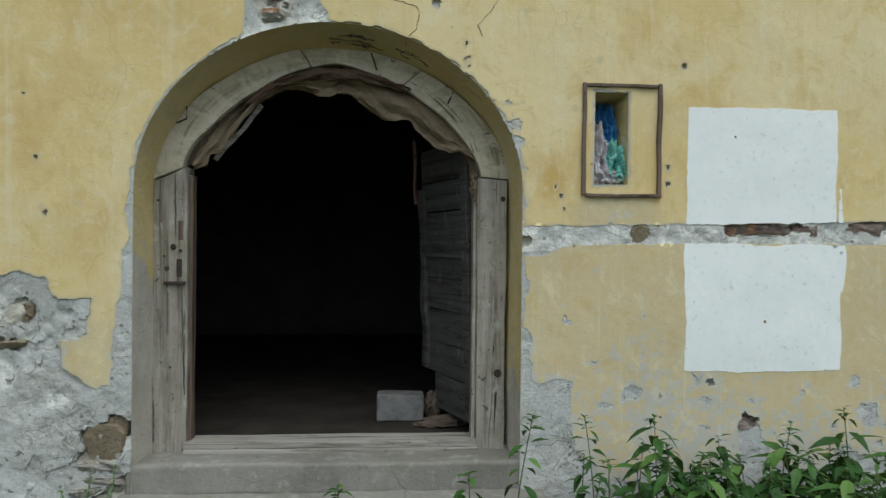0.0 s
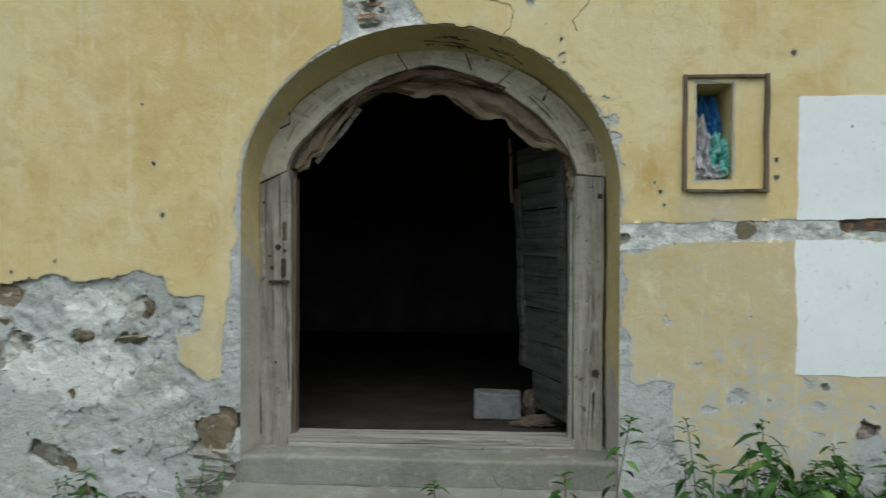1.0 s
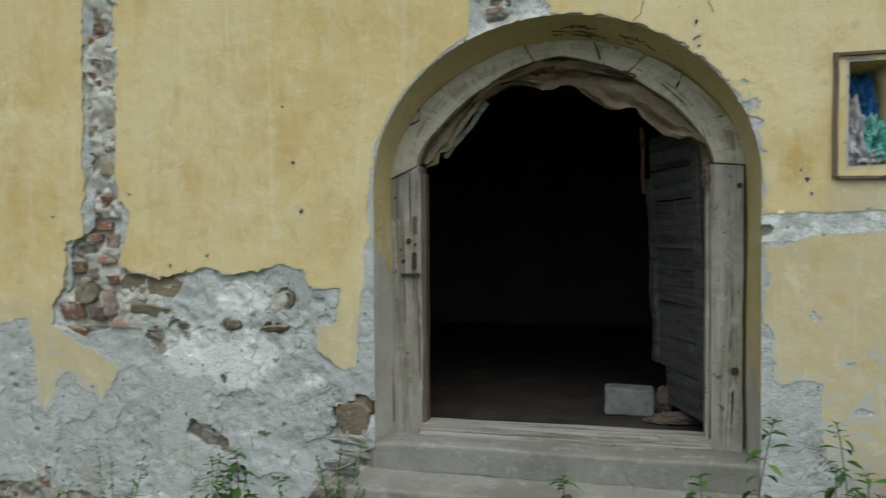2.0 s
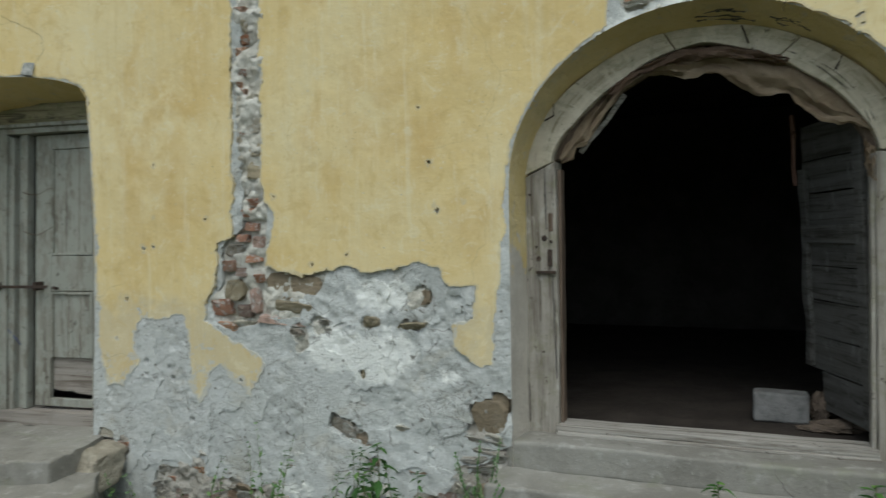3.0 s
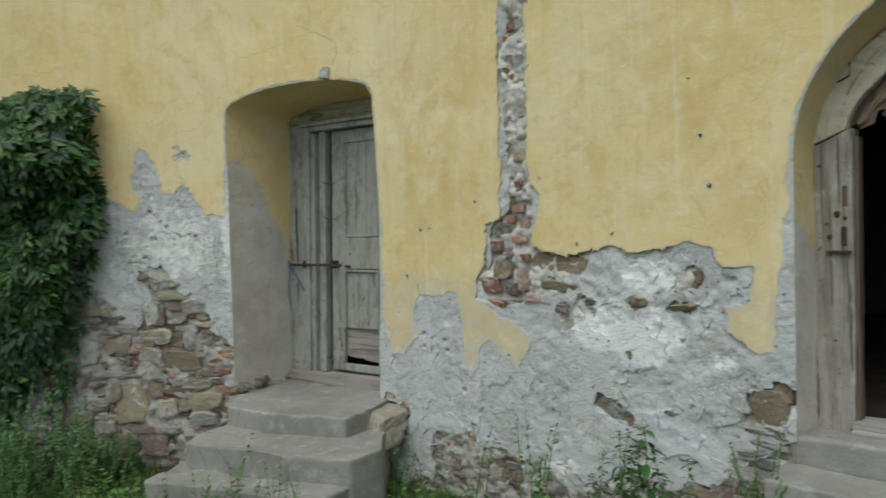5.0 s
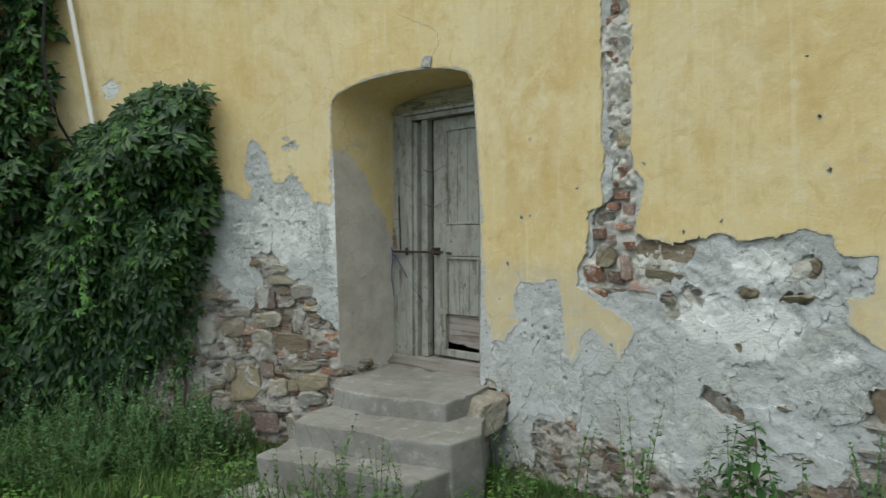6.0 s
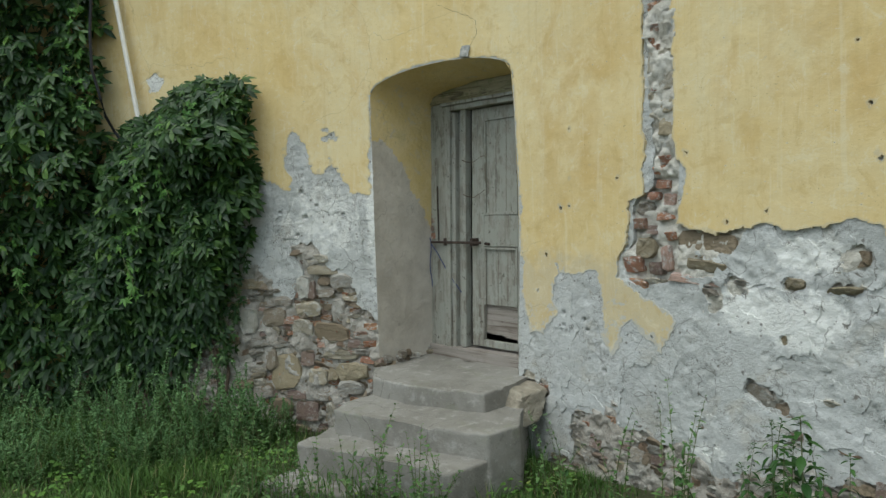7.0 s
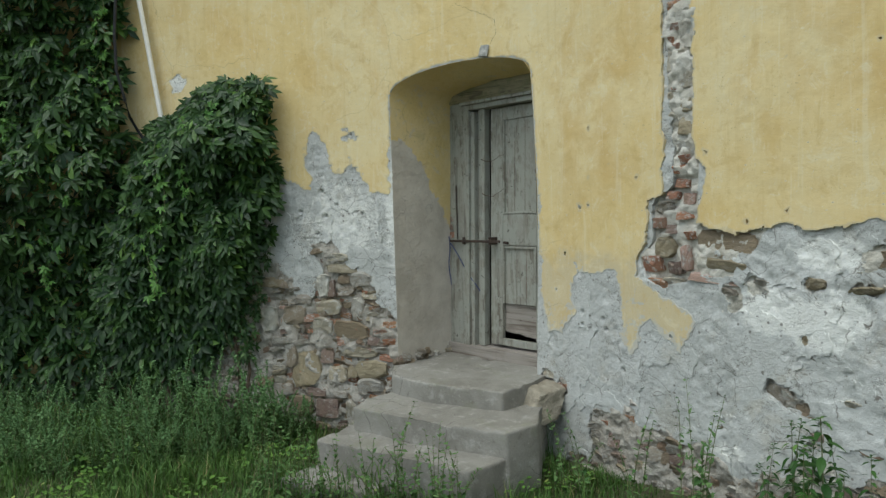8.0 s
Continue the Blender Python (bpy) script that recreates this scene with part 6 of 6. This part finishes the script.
for _k in range(170):
    _spots.append((1.42 + 1.9 * ((_k * 0.618) % 1.0), -0.26 - 0.62 * ((_k * 0.377) % 1.0), 0.60 + 0.44 * ((_k * 0.271) % 1.0) ** 1.2))
for _k, (_x, _y, _top) in enumerate(_spots):
    _pick = _k if _k < 5 else _k % 3 if _x > 1.4 else 3 + _k % 2
    _src = _nettles[_pick]
    _g = float(ground_z(_x, _y)) - 0.02
    if -1.15 < _x < 1.2 and _y > -0.64:
        _y = -0.68
    _hgt = (0.95, 0.8, 0.7, 0.9, 0.6)[_pick]
    _sc = (_top - _g) / _hgt
    _m = pose(_x, _y, _g, 0, 0, _k * 67)
    if _k < 5:
        _src.matrix_basis = _m @ Matrix.Diagonal((_sc, _sc, _sc, 1))
    else:
        _o = copy_thing(_src, _m)
        _o.scale = (_sc, _sc, _sc)


def tall_weed(height, seed, dense=1.0):
    r = random.Random(seed)
    root = thing("tall_weed", "feathery green weed in front of the creeper", "weed", "tall weeds")
    items = []
    for branch in range(1 + int(7 * dense)):
        bm = bmesh.new()
        a, lean = r.uniform(0, 2 * math.pi), r.uniform(0.05, 0.36) * height
        top = height * (1.0 if branch == 0 else r.uniform(0.45, 0.95))
        x0, y0 = r.uniform(-0.07, 0.07), r.uniform(-0.07, 0.07)
        at = lambda k: Vector((x0 + math.cos(a) * lean * k * k, y0 + math.sin(a) * lean * k * k, top * k))
        tube(bm, [at(k / 5) for k in range(6)], [0.004 - 0.0006 * k for k in range(6)], 4)
        part("stem", bm, STEM, root)
        k, heads = 0.10, []
        while k < 1.02:
            tip = dense > 0.5 and k > 0.72
            for _ in range(3 if dense > 0.5 else 2):
                size = r.uniform(0.012, 0.022) if tip else r.uniform(0.022, 0.06) * (1.15 - 0.7 * k)
                v, f = leaflet(size, size * (0.6 if tip else 0.28 if dense > 0.5 else 0.5), 0.2, 0.3)
                out = Vector((r.gauss(0, 0.014), r.gauss(0, 0.014), r.gauss(0, 0.01))) * (1.2 - k if dense > 0.5 else 0)
                (heads if tip else items).append((turned(v, Matrix.Translation(at(min(k, 1.0)) + out) @ pose(0, 0, 0, r.uniform(-40, 40), r.uniform(-80, 10), r.uniform(0, 360))), f))
            k += (0.011 if tip else 0.017) / height if dense > 0.5 else 0.038 / height
        if heads:
            v, f = joined(heads)
            web = np.array([(15 * j + 1, 15 * j + 16, 15 * j + 31) for j in range(len(heads) - 2)])
            new("seed_head", mesh_of("seed_head", v, np.concatenate([f, web]), SEED)).parent = root
    new("foliage", mesh_of("foliage", *joined(items), WEED)).parent = root
    return root


_weeds = [tall_weed(h, 70 + k) for k, h in enumerate((0.62, 0.52, 0.7, 0.45, 0.58, 0.5))]
for _k in range(170):
    _s = -6.15 - 4.6 * ((_k * 0.61803) % 1.0)
    _d = -0.10 - 1.45 * ((_k * 0.7549) % 1.0) * min(1.0, 0.30 + (-6.15 - _s) / 1.2)
    _p = wall_point(_s, 0, _d)
    _p.z = float(ground_z(_p.x, _p.y)) - 0.01
    _m = pose(_p.x, _p.y, _p.z, 0, 0, _k * 83)
    _sc = (0.55 + 0.85 * ((_k * 0.331) % 1.0) ** 1.6) * (0.8 if _s < -7.6 else 1.0)
    if _k < 6:
        _weeds[_k].matrix_basis = _m @ Matrix.Diagonal((_sc, _sc, _sc, 1))
    else:
        copy_thing(_weeds[_k % 6], _m).scale = (_sc, _sc, _sc)
for _k, (_x, _y, _sc) in enumerate(((-1.10, -0.26, 1.15), (-1.04, -0.34, 1.0), (-1.20, -0.30, 0.8))):
    copy_thing(_weeds[2 * _k], pose(_x, _y, float(ground_z(_x, _y)) - 0.01, 0, 0, 50 * _k)).scale = (0.6 * _sc, 0.6 * _sc, _sc)
_thin = [tall_weed(h, 90 + k, 0.4) for k, h in enumerate((0.55, 0.42, 0.62))]
for _k in range(30):
    _u, _o = (_k * 0.618) % 1.0, 0.06 + 0.5 * ((_k * 0.377) % 1.0)
    _x, _y = -4.75 + 1.45 * _u + 0.36 * _o, -1.74 + 0.54 * _u - 0.93 * _o
    if _k % 6 == 5:
        _x, _y = -3.4 + 1.3 * _u, -0.35 - 0.3 * _o
    _m = pose(_x, _y, float(ground_z(_x, _y)) - 0.01, 0, 0, _k * 97)
    _o = _thin[_k] if _k < 3 else copy_thing(_thin[_k % 3], _m)
    _sc = 0.8 + 0.5 * ((_k * 0.271) % 1.0)
    _o.matrix_basis = _m @ Matrix.Diagonal((_sc, _sc, _sc, 1))
    tagged(_o, "thin straggly weed in the grass by the steps", "weed", "thin weeds")


def grass_mesh(n, x0, x1, y0, y1, tall, seed):
    r = np.random.RandomState(seed)
    x, y = r.uniform(x0, x1, n), r.uniform(y0, y1, n)
    clump = fbm(x, y, 0.35, seed, 3)
    thin = np.minimum(np.minimum(x - x0, x1 - x) / 0.7, (y - y0) / 1.2) + 0.5 * fbm(x, y, 0.8, seed + 9, 3)
    ok = (clump > -0.55) & (r.random_sample(n) < thin) & (y < np.interp(-x, [3.9, 5.25, 12.0], [-0.05, -0.75, -6.8]))
    x, y, clump = x[ok], y[ok], clump[ok]
    n = len(x)
    h = tall * r.uniform(0.35, 1.0, n) * (1 + 1.3 * np.clip(clump, -0.3, 0.5))
    h *= np.where((x > -3.75) & (y > -1.3), 0.6, 1.0)
    if tall < 0.2:
        h *= np.clip(np.hypot(x + 4.3, y + 0.9) / 1.3, 0.4, 1.0) * np.clip(1.35 + 0.9 * fbm(x, y, 0.9, seed + 5, 3), 0.5, 1.8)
    a = r.uniform(0, 2 * np.pi, n)
    bend = r.uniform(0.1, 0.8, n) * h
    w = r.uniform(0.0022, 0.0045, n)
    z = ground_z(x, y) - 0.01
    ux, uy = np.cos(a), np.sin(a)
    v = np.zeros((n, 5, 3))
    for i, (k, ww) in enumerate(((0, 1), (0.55, 0.8))):
        cx, cy, cz = x + ux * bend * k * k, y + uy * bend * k * k, z + h * k * (1 - 0.12 * k)
        v[:, 2 * i] = np.stack([cx - uy * w * ww, cy + ux * w * ww, cz], -1)
        v[:, 2 * i + 1] = np.stack([cx + uy * w * ww, cy - ux * w * ww, cz], -1)
    v[:, 4] = np.stack([x + ux * bend, y + uy * bend, z + h * 0.85], -1)
    f = np.array([(0, 1, 3), (0, 3, 2), (2, 3, 4)])
    return mesh_of("grass", v.reshape(-1, 3), (f[None] + 5 * np.arange(n)[:, None, None]).reshape(-1, 3), GRASS)


tagged(new("grass", grass_mesh(88000, -9.6, -2.7, -6.0, -0.02, 0.13, 401)), "rough green grass in front of the wall", "grass", kind="stuff")
tagged(new("grass", grass_mesh(4200, -4.7, -2.7, -2.1, -0.1, 0.30, 411)), "longer grass blades round the steps", "grass", kind="stuff")
tagged(new("grass", grass_mesh(52000, -4.4, 6.0, -8.5, -0.05, 0.10, 421)), "rough green grass in front of the wall", "grass", kind="stuff")


def low_leaves(n, x0, x1, y0, y1, seed):
    """Small broad leaves close to the ground."""
    r = np.random.RandomState(seed)
    x, y = r.uniform(x0, x1, n), r.uniform(y0, y1, n)
    ok = (y < np.interp(-x, [3.9, 5.25, 12.0], [-0.1, -0.8, -6.9])) & (fbm(x, y, 0.5, seed, 3) > -0.05)
    x, y = x[ok], y[ok]
    v, f = leaflet(1.0, 0.62, 0.12, 0.2)
    items = []
    for k in range(len(x)):
        m = pose(x[k], y[k], float(ground_z(x[k], y[k])) + r.uniform(0.02, 0.12), r.uniform(-25, 25), r.uniform(-35, 20), r.uniform(0, 360))
        items.append((turned(v * r.uniform(0.025, 0.06), m), f))
    return mesh_of("low_leaves", *joined(items), BROAD)


tagged(new("low_leaves", low_leaves(9000, -8.0, -3.2, -4.6, -0.2, 431)), "low broad leaves among the grass", "plants", kind="stuff")


# ---- stones and bricks in the bare parts of the wall ----
def stone_mesh(seed, square=False, mat=None):
    """A rough block of unit size, its broken face towards -y: bricks keep their edges, stones are rounded off."""
    r = random.Random(seed)
    bm, rings = bmesh.new(), []
    if square:
        n = 8
        base = [(cx * 0.5 * r.uniform(0.93, 1.0), cz * 0.5 * r.uniform(0.88, 1.0)) for cx, cz in ((1, -0.8), (1, 0.8), (0.92, 1), (0, 1), (-0.92, 1), (-1, 0.8), (-1, -0.8), (0, -1))]
        steps = ((0.5, 1.0), (-0.38, 1.0), (-0.48, 0.94))
    else:
        n, power = 11, r.uniform(4.5, 10.0)
        base = []
        for k in range(n):
            a = 2 * math.pi * (k + r.uniform(-0.25, 0.25)) / n
            c, s = math.cos(a), math.sin(a)
            q = 0.5 * r.uniform(0.90, 1.05) / (abs(c) ** power + abs(s) ** power) ** (1 / power)
            base.append((c * q, s * q))
        steps = ((0.5, 1.0), (-0.34, 1.0), (-0.45, 0.95), (-0.49, 0.78))
    tx, tz = r.uniform(-0.35, 0.35), r.uniform(-0.35, 0.35)
    for y, k in steps:
        front = 1.0 if y < 0 else 0.0
        rings.append([bm.verts.new((x * k + r.uniform(-0.025, 0.025), y + front * (tx * x + tz * z + r.uniform(-0.09, 0.09)), z * k + r.uniform(-0.025, 0.025))) for x, z in base])
    for a, c in zip(rings, rings[1:]):
        for k in range(n):
            bm.faces.new((a[k], a[(k + 1) % n], c[(k + 1) % n], c[k]))
    mid = bm.verts.new((r.uniform(-0.12, 0.12), -0.5 + r.uniform(-0.06, 0.04), r.uniform(-0.12, 0.12)))
    for k in range(n):
        bm.faces.new((rings[-1][k], rings[-1][(k + 1) % n], mid))
    bmesh.ops.recalc_face_normals(bm, faces=bm.faces[:])
    me = bpy.data.meshes.new("brick" if square else "stone")
    bm.to_mesh(me)
    bm.free()
    me.polygons.foreach_set("use_smooth", [True] * len(me.polygons))
    me.set_sharp_from_angle(angle=0.5)
    me.materials.append(mat or (BRICK if square else STONE))
    return me


STONES = [stone_mesh(500 + k) for k in range(16)]
BRICKS = [stone_mesh(600 + k, True) for k in range(10)]
KINDS = {"stone": STONES, "brick": BRICKS, "pale": [stone_mesh(700 + k, False, PALE) for k in range(10)],
         "earthy": [stone_mesh(720 + k, False, MUD) for k in range(6)], "dull": [stone_mesh(760 + k, True, DULL) for k in range(5)], "buff": [stone_mesh(780 + k, False, TAN) for k in range(6)], "layered": [stone_mesh(740 + k, False, SLATE) for k in range(6)]}


def lay(kind, s, z, w, h, d, thick, tilt, k):
    ob = new("brick" if kind in ("brick", "dull") else "stone", KINDS[kind][k % len(KINDS[kind])])
    th = math.degrees(float(np.radians(np.interp(-s, BEND_S, BEND_A))))
    ob.matrix_basis = Matrix.Translation(wall_point(s, z, d + thick / 2)) @ pose(0, 0, 0, 0, tilt, th) @ Matrix.Diagonal((w, thick, h, 1))
    ob.parent = wall_front


def pieces(s0, s1, z0, z1, most, least, r):
    """Cuts a stretch into uneven blocks."""
    w, h = s1 - s0, z1 - z0
    if w > most[0] or h > most[1] or (w > 2.2 * least and h > 1.6 * least and r.random() < 0.55):
        k = r.uniform(0.36, 0.64)
        if w / most[0] > h / most[1]:
            return pieces(s0, s0 + k * w, z0, z1, most, least, r) + pieces(s0 + k * w, s1, z0, z1, most, least, r)
        return pieces(s0, s1, z0, z0 + k * h, most, least, r) + pieces(s0, s1, z0 + k * h, z1, most, least, r)
    return [(s0, s1, z0, z1)]


def masonry(kind_at, s0, s1, z0, z1, most, least, depth, seed, margin=0.0, lean=7):
    """Uneven masonry over a stretch, where the wall lies open."""
    r = random.Random(seed)
    for k, (a, b, c, d) in enumerate(pieces(s0, s1, z0, z1, most, least, r)):
        s, z = 0.5 * (a + b), 0.5 * (c + d)
        cs, cz = np.array([s]), np.array([z])
        if float(stripped(cs, cz)[0]) < margin or float(bare(cs, cz)[0]) < 0.0 or float(openings(cs, cz)[0]) > -0.03:
            continue
        if depth < 0.03 and any(abs(s - t[0]) < 0.5 * t[2] + 0.3 * (b - a) and abs(z - t[1]) < 0.5 * t[3] + 0.3 * (d - c) for t in TAKEN):
            continue
        kind = kind_at(s, z, r)
        h = d - c
        if kind == "brick":
            h = min(h, 0.065)
        lay(kind, s, z + r.uniform(-0.006, 0.006), (b - a) * r.uniform(0.98, 1.14), h * r.uniform(0.96, 1.14), depth + r.uniform(-0.018, 0.026), 0.10, r.uniform(-lean, lean), seed * 7 + k)


def some(share):
    return lambda s, z, r: "brick" if r.random() < share else "stone"


# the largest pieces, each in its place: kind, s, z, width, height
TAKEN = []
BLOCKS = [
    # left of the small door
    ("buff", -6.21, 0.54, 0.30, 0.33), ("pale", -5.91, 0.49, 0.18, 0.16), ("buff", -5.60, 0.54, 0.31, 0.17), ("layered", -5.61, 0.40, 0.24, 0.13), ("stone", -6.35, 0.65, 0.13, 0.21), ("dull", -6.00, 0.66, 0.11, 0.15),
    ("buff", -5.70, 0.69, 0.34, 0.08), ("layered", -5.47, 0.715, 0.19, 0.06), ("brick", -5.41, 0.645, 0.23, 0.06), ("brick", -5.42, 0.79, 0.12, 0.06), ("brick", -5.50, 0.87, 0.14, 0.06), ("brick", -5.41, 0.94, 0.13, 0.06),
    ("pale", -6.55, 0.99, 0.17, 0.23), ("stone", -6.30, 1.02, 0.23, 0.18), ("brick", -6.16, 0.995, 0.09, 0.07), ("pale", -6.04, 0.92, 0.20, 0.17), ("earthy", -5.77, 0.89, 0.32, 0.16), ("stone", -5.70, 1.07, 0.12, 0.21),
    ("pale", -5.98, 1.09, 0.25, 0.14), ("dull", -5.94, 1.26, 0.08, 0.16), ("layered", -5.81, 1.24, 0.16, 0.10), ("layered", -5.66, 1.34, 0.20, 0.14), ("pale", -6.01, 1.29, 0.12, 0.20), ("buff", -5.83, 1.44, 0.29, 0.09),
    ("pale", -5.87, 1.54, 0.20, 0.08), ("stone", -6.21, 1.17, 0.17, 0.09), ("stone", -6.51, 1.32, 0.22, 0.10), ("earthy", -6.92, 1.07, 0.26, 0.26), ("earthy", -6.76, 0.81, 0.23, 0.11), ("layered", -6.45, 0.79, 0.22, 0.08),
    ("layered", -6.22, 0.775, 0.22, 0.06), ("layered", -6.06, 0.77, 0.10, 0.10), ("earthy", -6.26, 0.19, 0.21, 0.19), ("dull", -6.02, 0.18, 0.22, 0.19), ("dull", -6.12, 0.33, 0.20, 0.08), ("layered", -5.90, 0.31, 0.16, 0.07),
    ("stone", -6.45, 0.34, 0.20, 0.12), ("earthy", -6.62, 0.43, 0.17, 0.12), ("stone", -6.71, 0.60, 0.23, 0.16), ("pale", -5.80, 0.16, 0.10, 0.24), ("earthy", -6.13, -0.01, 0.27, 0.14), ("buff", -5.77, 0.52, 0.09, 0.12),
    # the brick chase's foot and the stones beside it
    ("earthy", -2.40, 1.675, 0.42, 0.17), ("buff", -2.41, 1.545, 0.32, 0.08), ("brick", -2.47, 1.455, 0.38, 0.055), ("brick", -2.95, 1.53, 0.16, 0.12), ("dull", -2.77, 1.51, 0.11, 0.09), ("brick", -2.68, 1.58, 0.06, 0.17),
    ("buff", -2.85, 1.64, 0.17, 0.14), ("brick", -2.89, 1.80, 0.09, 0.08), ("dull", -2.77, 1.76, 0.10, 0.06), ("brick", -2.65, 1.95, 0.09, 0.08), ("pale", -2.78, 1.42, 0.15, 0.06), ("brick", -2.70, 2.05, 0.11, 0.06), ("brick", -2.68, 1.85, 0.12, 0.06),
    ("layered", -2.84, 1.90, 0.14, 0.09), ("brick", -2.66, 1.72, 0.09, 0.06), ("brick", -2.71, 2.14, 0.12, 0.06),
    # the chase above
    ("pale", -2.66, 2.255, 0.13, 0.14), ("buff", -2.655, 2.41, 0.14, 0.13), ("buff", -2.66, 2.55, 0.15, 0.12), ("pale", -2.665, 2.69, 0.13, 0.12), ("pale", -2.66, 2.83, 0.12, 0.12), ("pale", -2.65, 2.985, 0.12, 0.15), ("pale", -2.655, 3.105, 0.14, 0.06),
    ("pale", -2.645, 3.225, 0.10, 0.13), ("brick", -2.74, 3.235, 0.10, 0.06), ("brick", -2.745, 3.165, 0.09, 0.06), ("pale", -2.75, 3.32, 0.10, 0.10), ("brick", -2.76, 3.03, 0.09, 0.055), ("brick", -2.785, 2.95, 0.06, 0.05), ("pale", -2.765, 2.82, 0.09, 0.14),
    ("pale", -2.76, 2.58, 0.07, 0.11), ("pale", -2.76, 2.44, 0.08, 0.13), ("pale", -2.75, 2.30, 0.09, 0.11), ("brick", -2.735, 2.90, 0.06, 0.06), ("brick", -2.70, 2.20, 0.13, 0.06), ("brick", -2.74, 3.375, 0.08, 0.06), ("brick", -2.745, 2.665, 0.07, 0.06), ("pale", -2.64, 3.36, 0.11, 0.10),
    # single stones laid open in the render; the one at -1.517 stands for a dark hole
    ("buff", -1.86, 1.47, 0.14, 0.07), ("buff", -1.59, 1.45, 0.18, 0.045), ("layered", -2.07, 0.83, 0.19, 0.11), ("earthy", -1.92, 0.77, 0.12, 0.12),
    ("earthy", -1.517, 1.62, 0.10, 0.09), ("pale", -1.65, 0.84, 0.12, 0.06), ("earthy", -1.12, 0.95, 0.22, 0.20), ("earthy", -1.05, 1.05, 0.10, 0.10), ("pale", -1.10, 0.84, 0.11, 0.05), ("brick", -3.41, 0.36, 0.11, 0.05), ("brick", -3.17, 0.43, 0.11, 0.08),
    ("dull", -1.85, 0.63, 0.09, 0.05), ("earthy", -2.41, 0.525, 0.30, 0.06), ("earthy", -1.51, 0.63, 0.26, 0.07), ("buff", -1.92, 1.165, 0.06, 0.08), ("dull", -3.27, 0.26, 0.16, 0.12), ("earthy", -2.77, 0.475, 0.18, 0.07), ("stone", -3.07, 0.11, 0.11, 0.12), ("earthy", -2.60, 0.18, 0.28, 0.13), ("stone", -3.14, 0.14, 0.13, 0.10), ("pale", -2.98, 0.15, 0.13, 0.10), ("pale", -3.955, 0.63, 0.19, 0.09), ("brick", -3.81, 0.55, 0.12, 0.06), ("buff", 1.61, 2.045, 0.17, 0.11), ("layered", 2.24, 1.115, 0.17, 0.08), ("dull", 2.26, 1.03, 0.16, 0.07),
    ("layered", -1.22, 0.825, 0.42, 0.04), ("layered", -1.18, 0.77, 0.33, 0.045), ("layered", -1.15, 0.715, 0.30, 0.05), ("layered", -1.2, 0.655, 0.28, 0.05), ("pale", -1.75, 0.50, 0.20, 0.12), 
]
for _k, (_kind, *_row) in enumerate(BLOCKS):
    lay(_kind, *_row, 0.002 if _row[0] < -5 else 0.026 if _kind == "earthy" else 0.020 if _kind == "layered" else 0.012, 0.10, (_k * 37 % 9) - 4, _k)
    TAKEN.append(_row)

masonry(lambda s, z, r: "brick" if (s > -5.5 and 0.6 < z < 1.0 and r.random() < 0.7) or r.random() < 0.03 else r.choice(("stone", "layered", "layered", "earthy", "dull", "pale")), -7.3, -5.34, 0.0, 1.62, (0.17, 0.11), 0.04, 0.018, 1, 0.0, 16)
masonry(lambda s, z, r: r.choice(("earthy", "layered", "stone", "brick")), -6.45, -5.38, 0.1, 1.4, (0.12, 0.085), 0.035, 0.034, 9, 0.02, 16)
masonry(lambda s, z, r: "brick" if r.random() < (0.65 if z < 2.2 else 0.10 if z < 2.65 else 0.25) else r.choice(("pale", "pale", "buff")), -2.79, -2.60, 1.95, 3.45, (0.105, 0.065), 0.035, 0.004, 2, -0.02, 9)
masonry(lambda s, z, r: r.choice(("brick", "pale", "layered", "pale")), -3.06, -2.12, 1.36, 1.95, (0.20, 0.11), 0.045, 0.016, 3, -0.01, 14)
masonry(lambda s, z, r: r.choice(("stone", "layered", "earthy", "pale", "layered", "dull")), -4.0, -1.0, 0.0, 0.75, (0.18, 0.10), 0.04, 0.012, 4, 0.0, 15)
masonry(lambda s, z, r: "dull", 2.05, 3.3, 2.045, 2.115, (0.25, 0.075), 0.12, 0.014, 6, -0.01)
masonry(lambda s, z, r: "brick" if r.random() < 0.35 else "pale", -0.46, -0.05, 3.05, 3.6, (0.13, 0.055), 0.05, 0.006, 7)
masonry(some(0.4), 0.98, 2.4, 0.9, 2.1, (0.16, 0.09), 0.06, 0.018, 8)


# crumbled foot of the small door's reveal, and bricks laid open beside its casing
_r = random.Random(21)
for _k in range(16):
    _t = _r.random()
    _a = wall_point(SMALL_L, 0.0, 0.0).lerp(door_place(-0.02, 0.0, 0.0), _t)
    _w = _r.uniform(0.05, 0.12)
    _o = new("stone", KINDS[_r.choice(("earthy", "layered", "pale", "stone"))][_k % 6])
    _o.matrix_basis = Matrix.Translation(_a + Vector((0.005, -0.01, 0.60 + _r.uniform(0.0, 0.09) * (1 - 0.5 * _t)))) @ pose(0, 0, 0, _r.uniform(-15, 15), _r.uniform(-15, 15), 75 + _r.uniform(-25, 25)) @ Matrix.Diagonal((_w, 0.05, _w * 0.55, 1))
    _o.parent = wall_front
for _k in range(6):
    _o = new("brick", (BRICKS if _k % 3 == 1 else KINDS["dull"])[_k % 5])
    _o.matrix_basis = Matrix.Translation(door_place(0.018 + 0.015 * (_k % 2), 1.62 + 0.072 * _k, 0.012)) @ pose(0, 0, 0, 0, _r.uniform(-6, 6), 8) @ Matrix.Diagonal((0.10, 0.08, 0.06, 1))
    _o.parent = wall_front
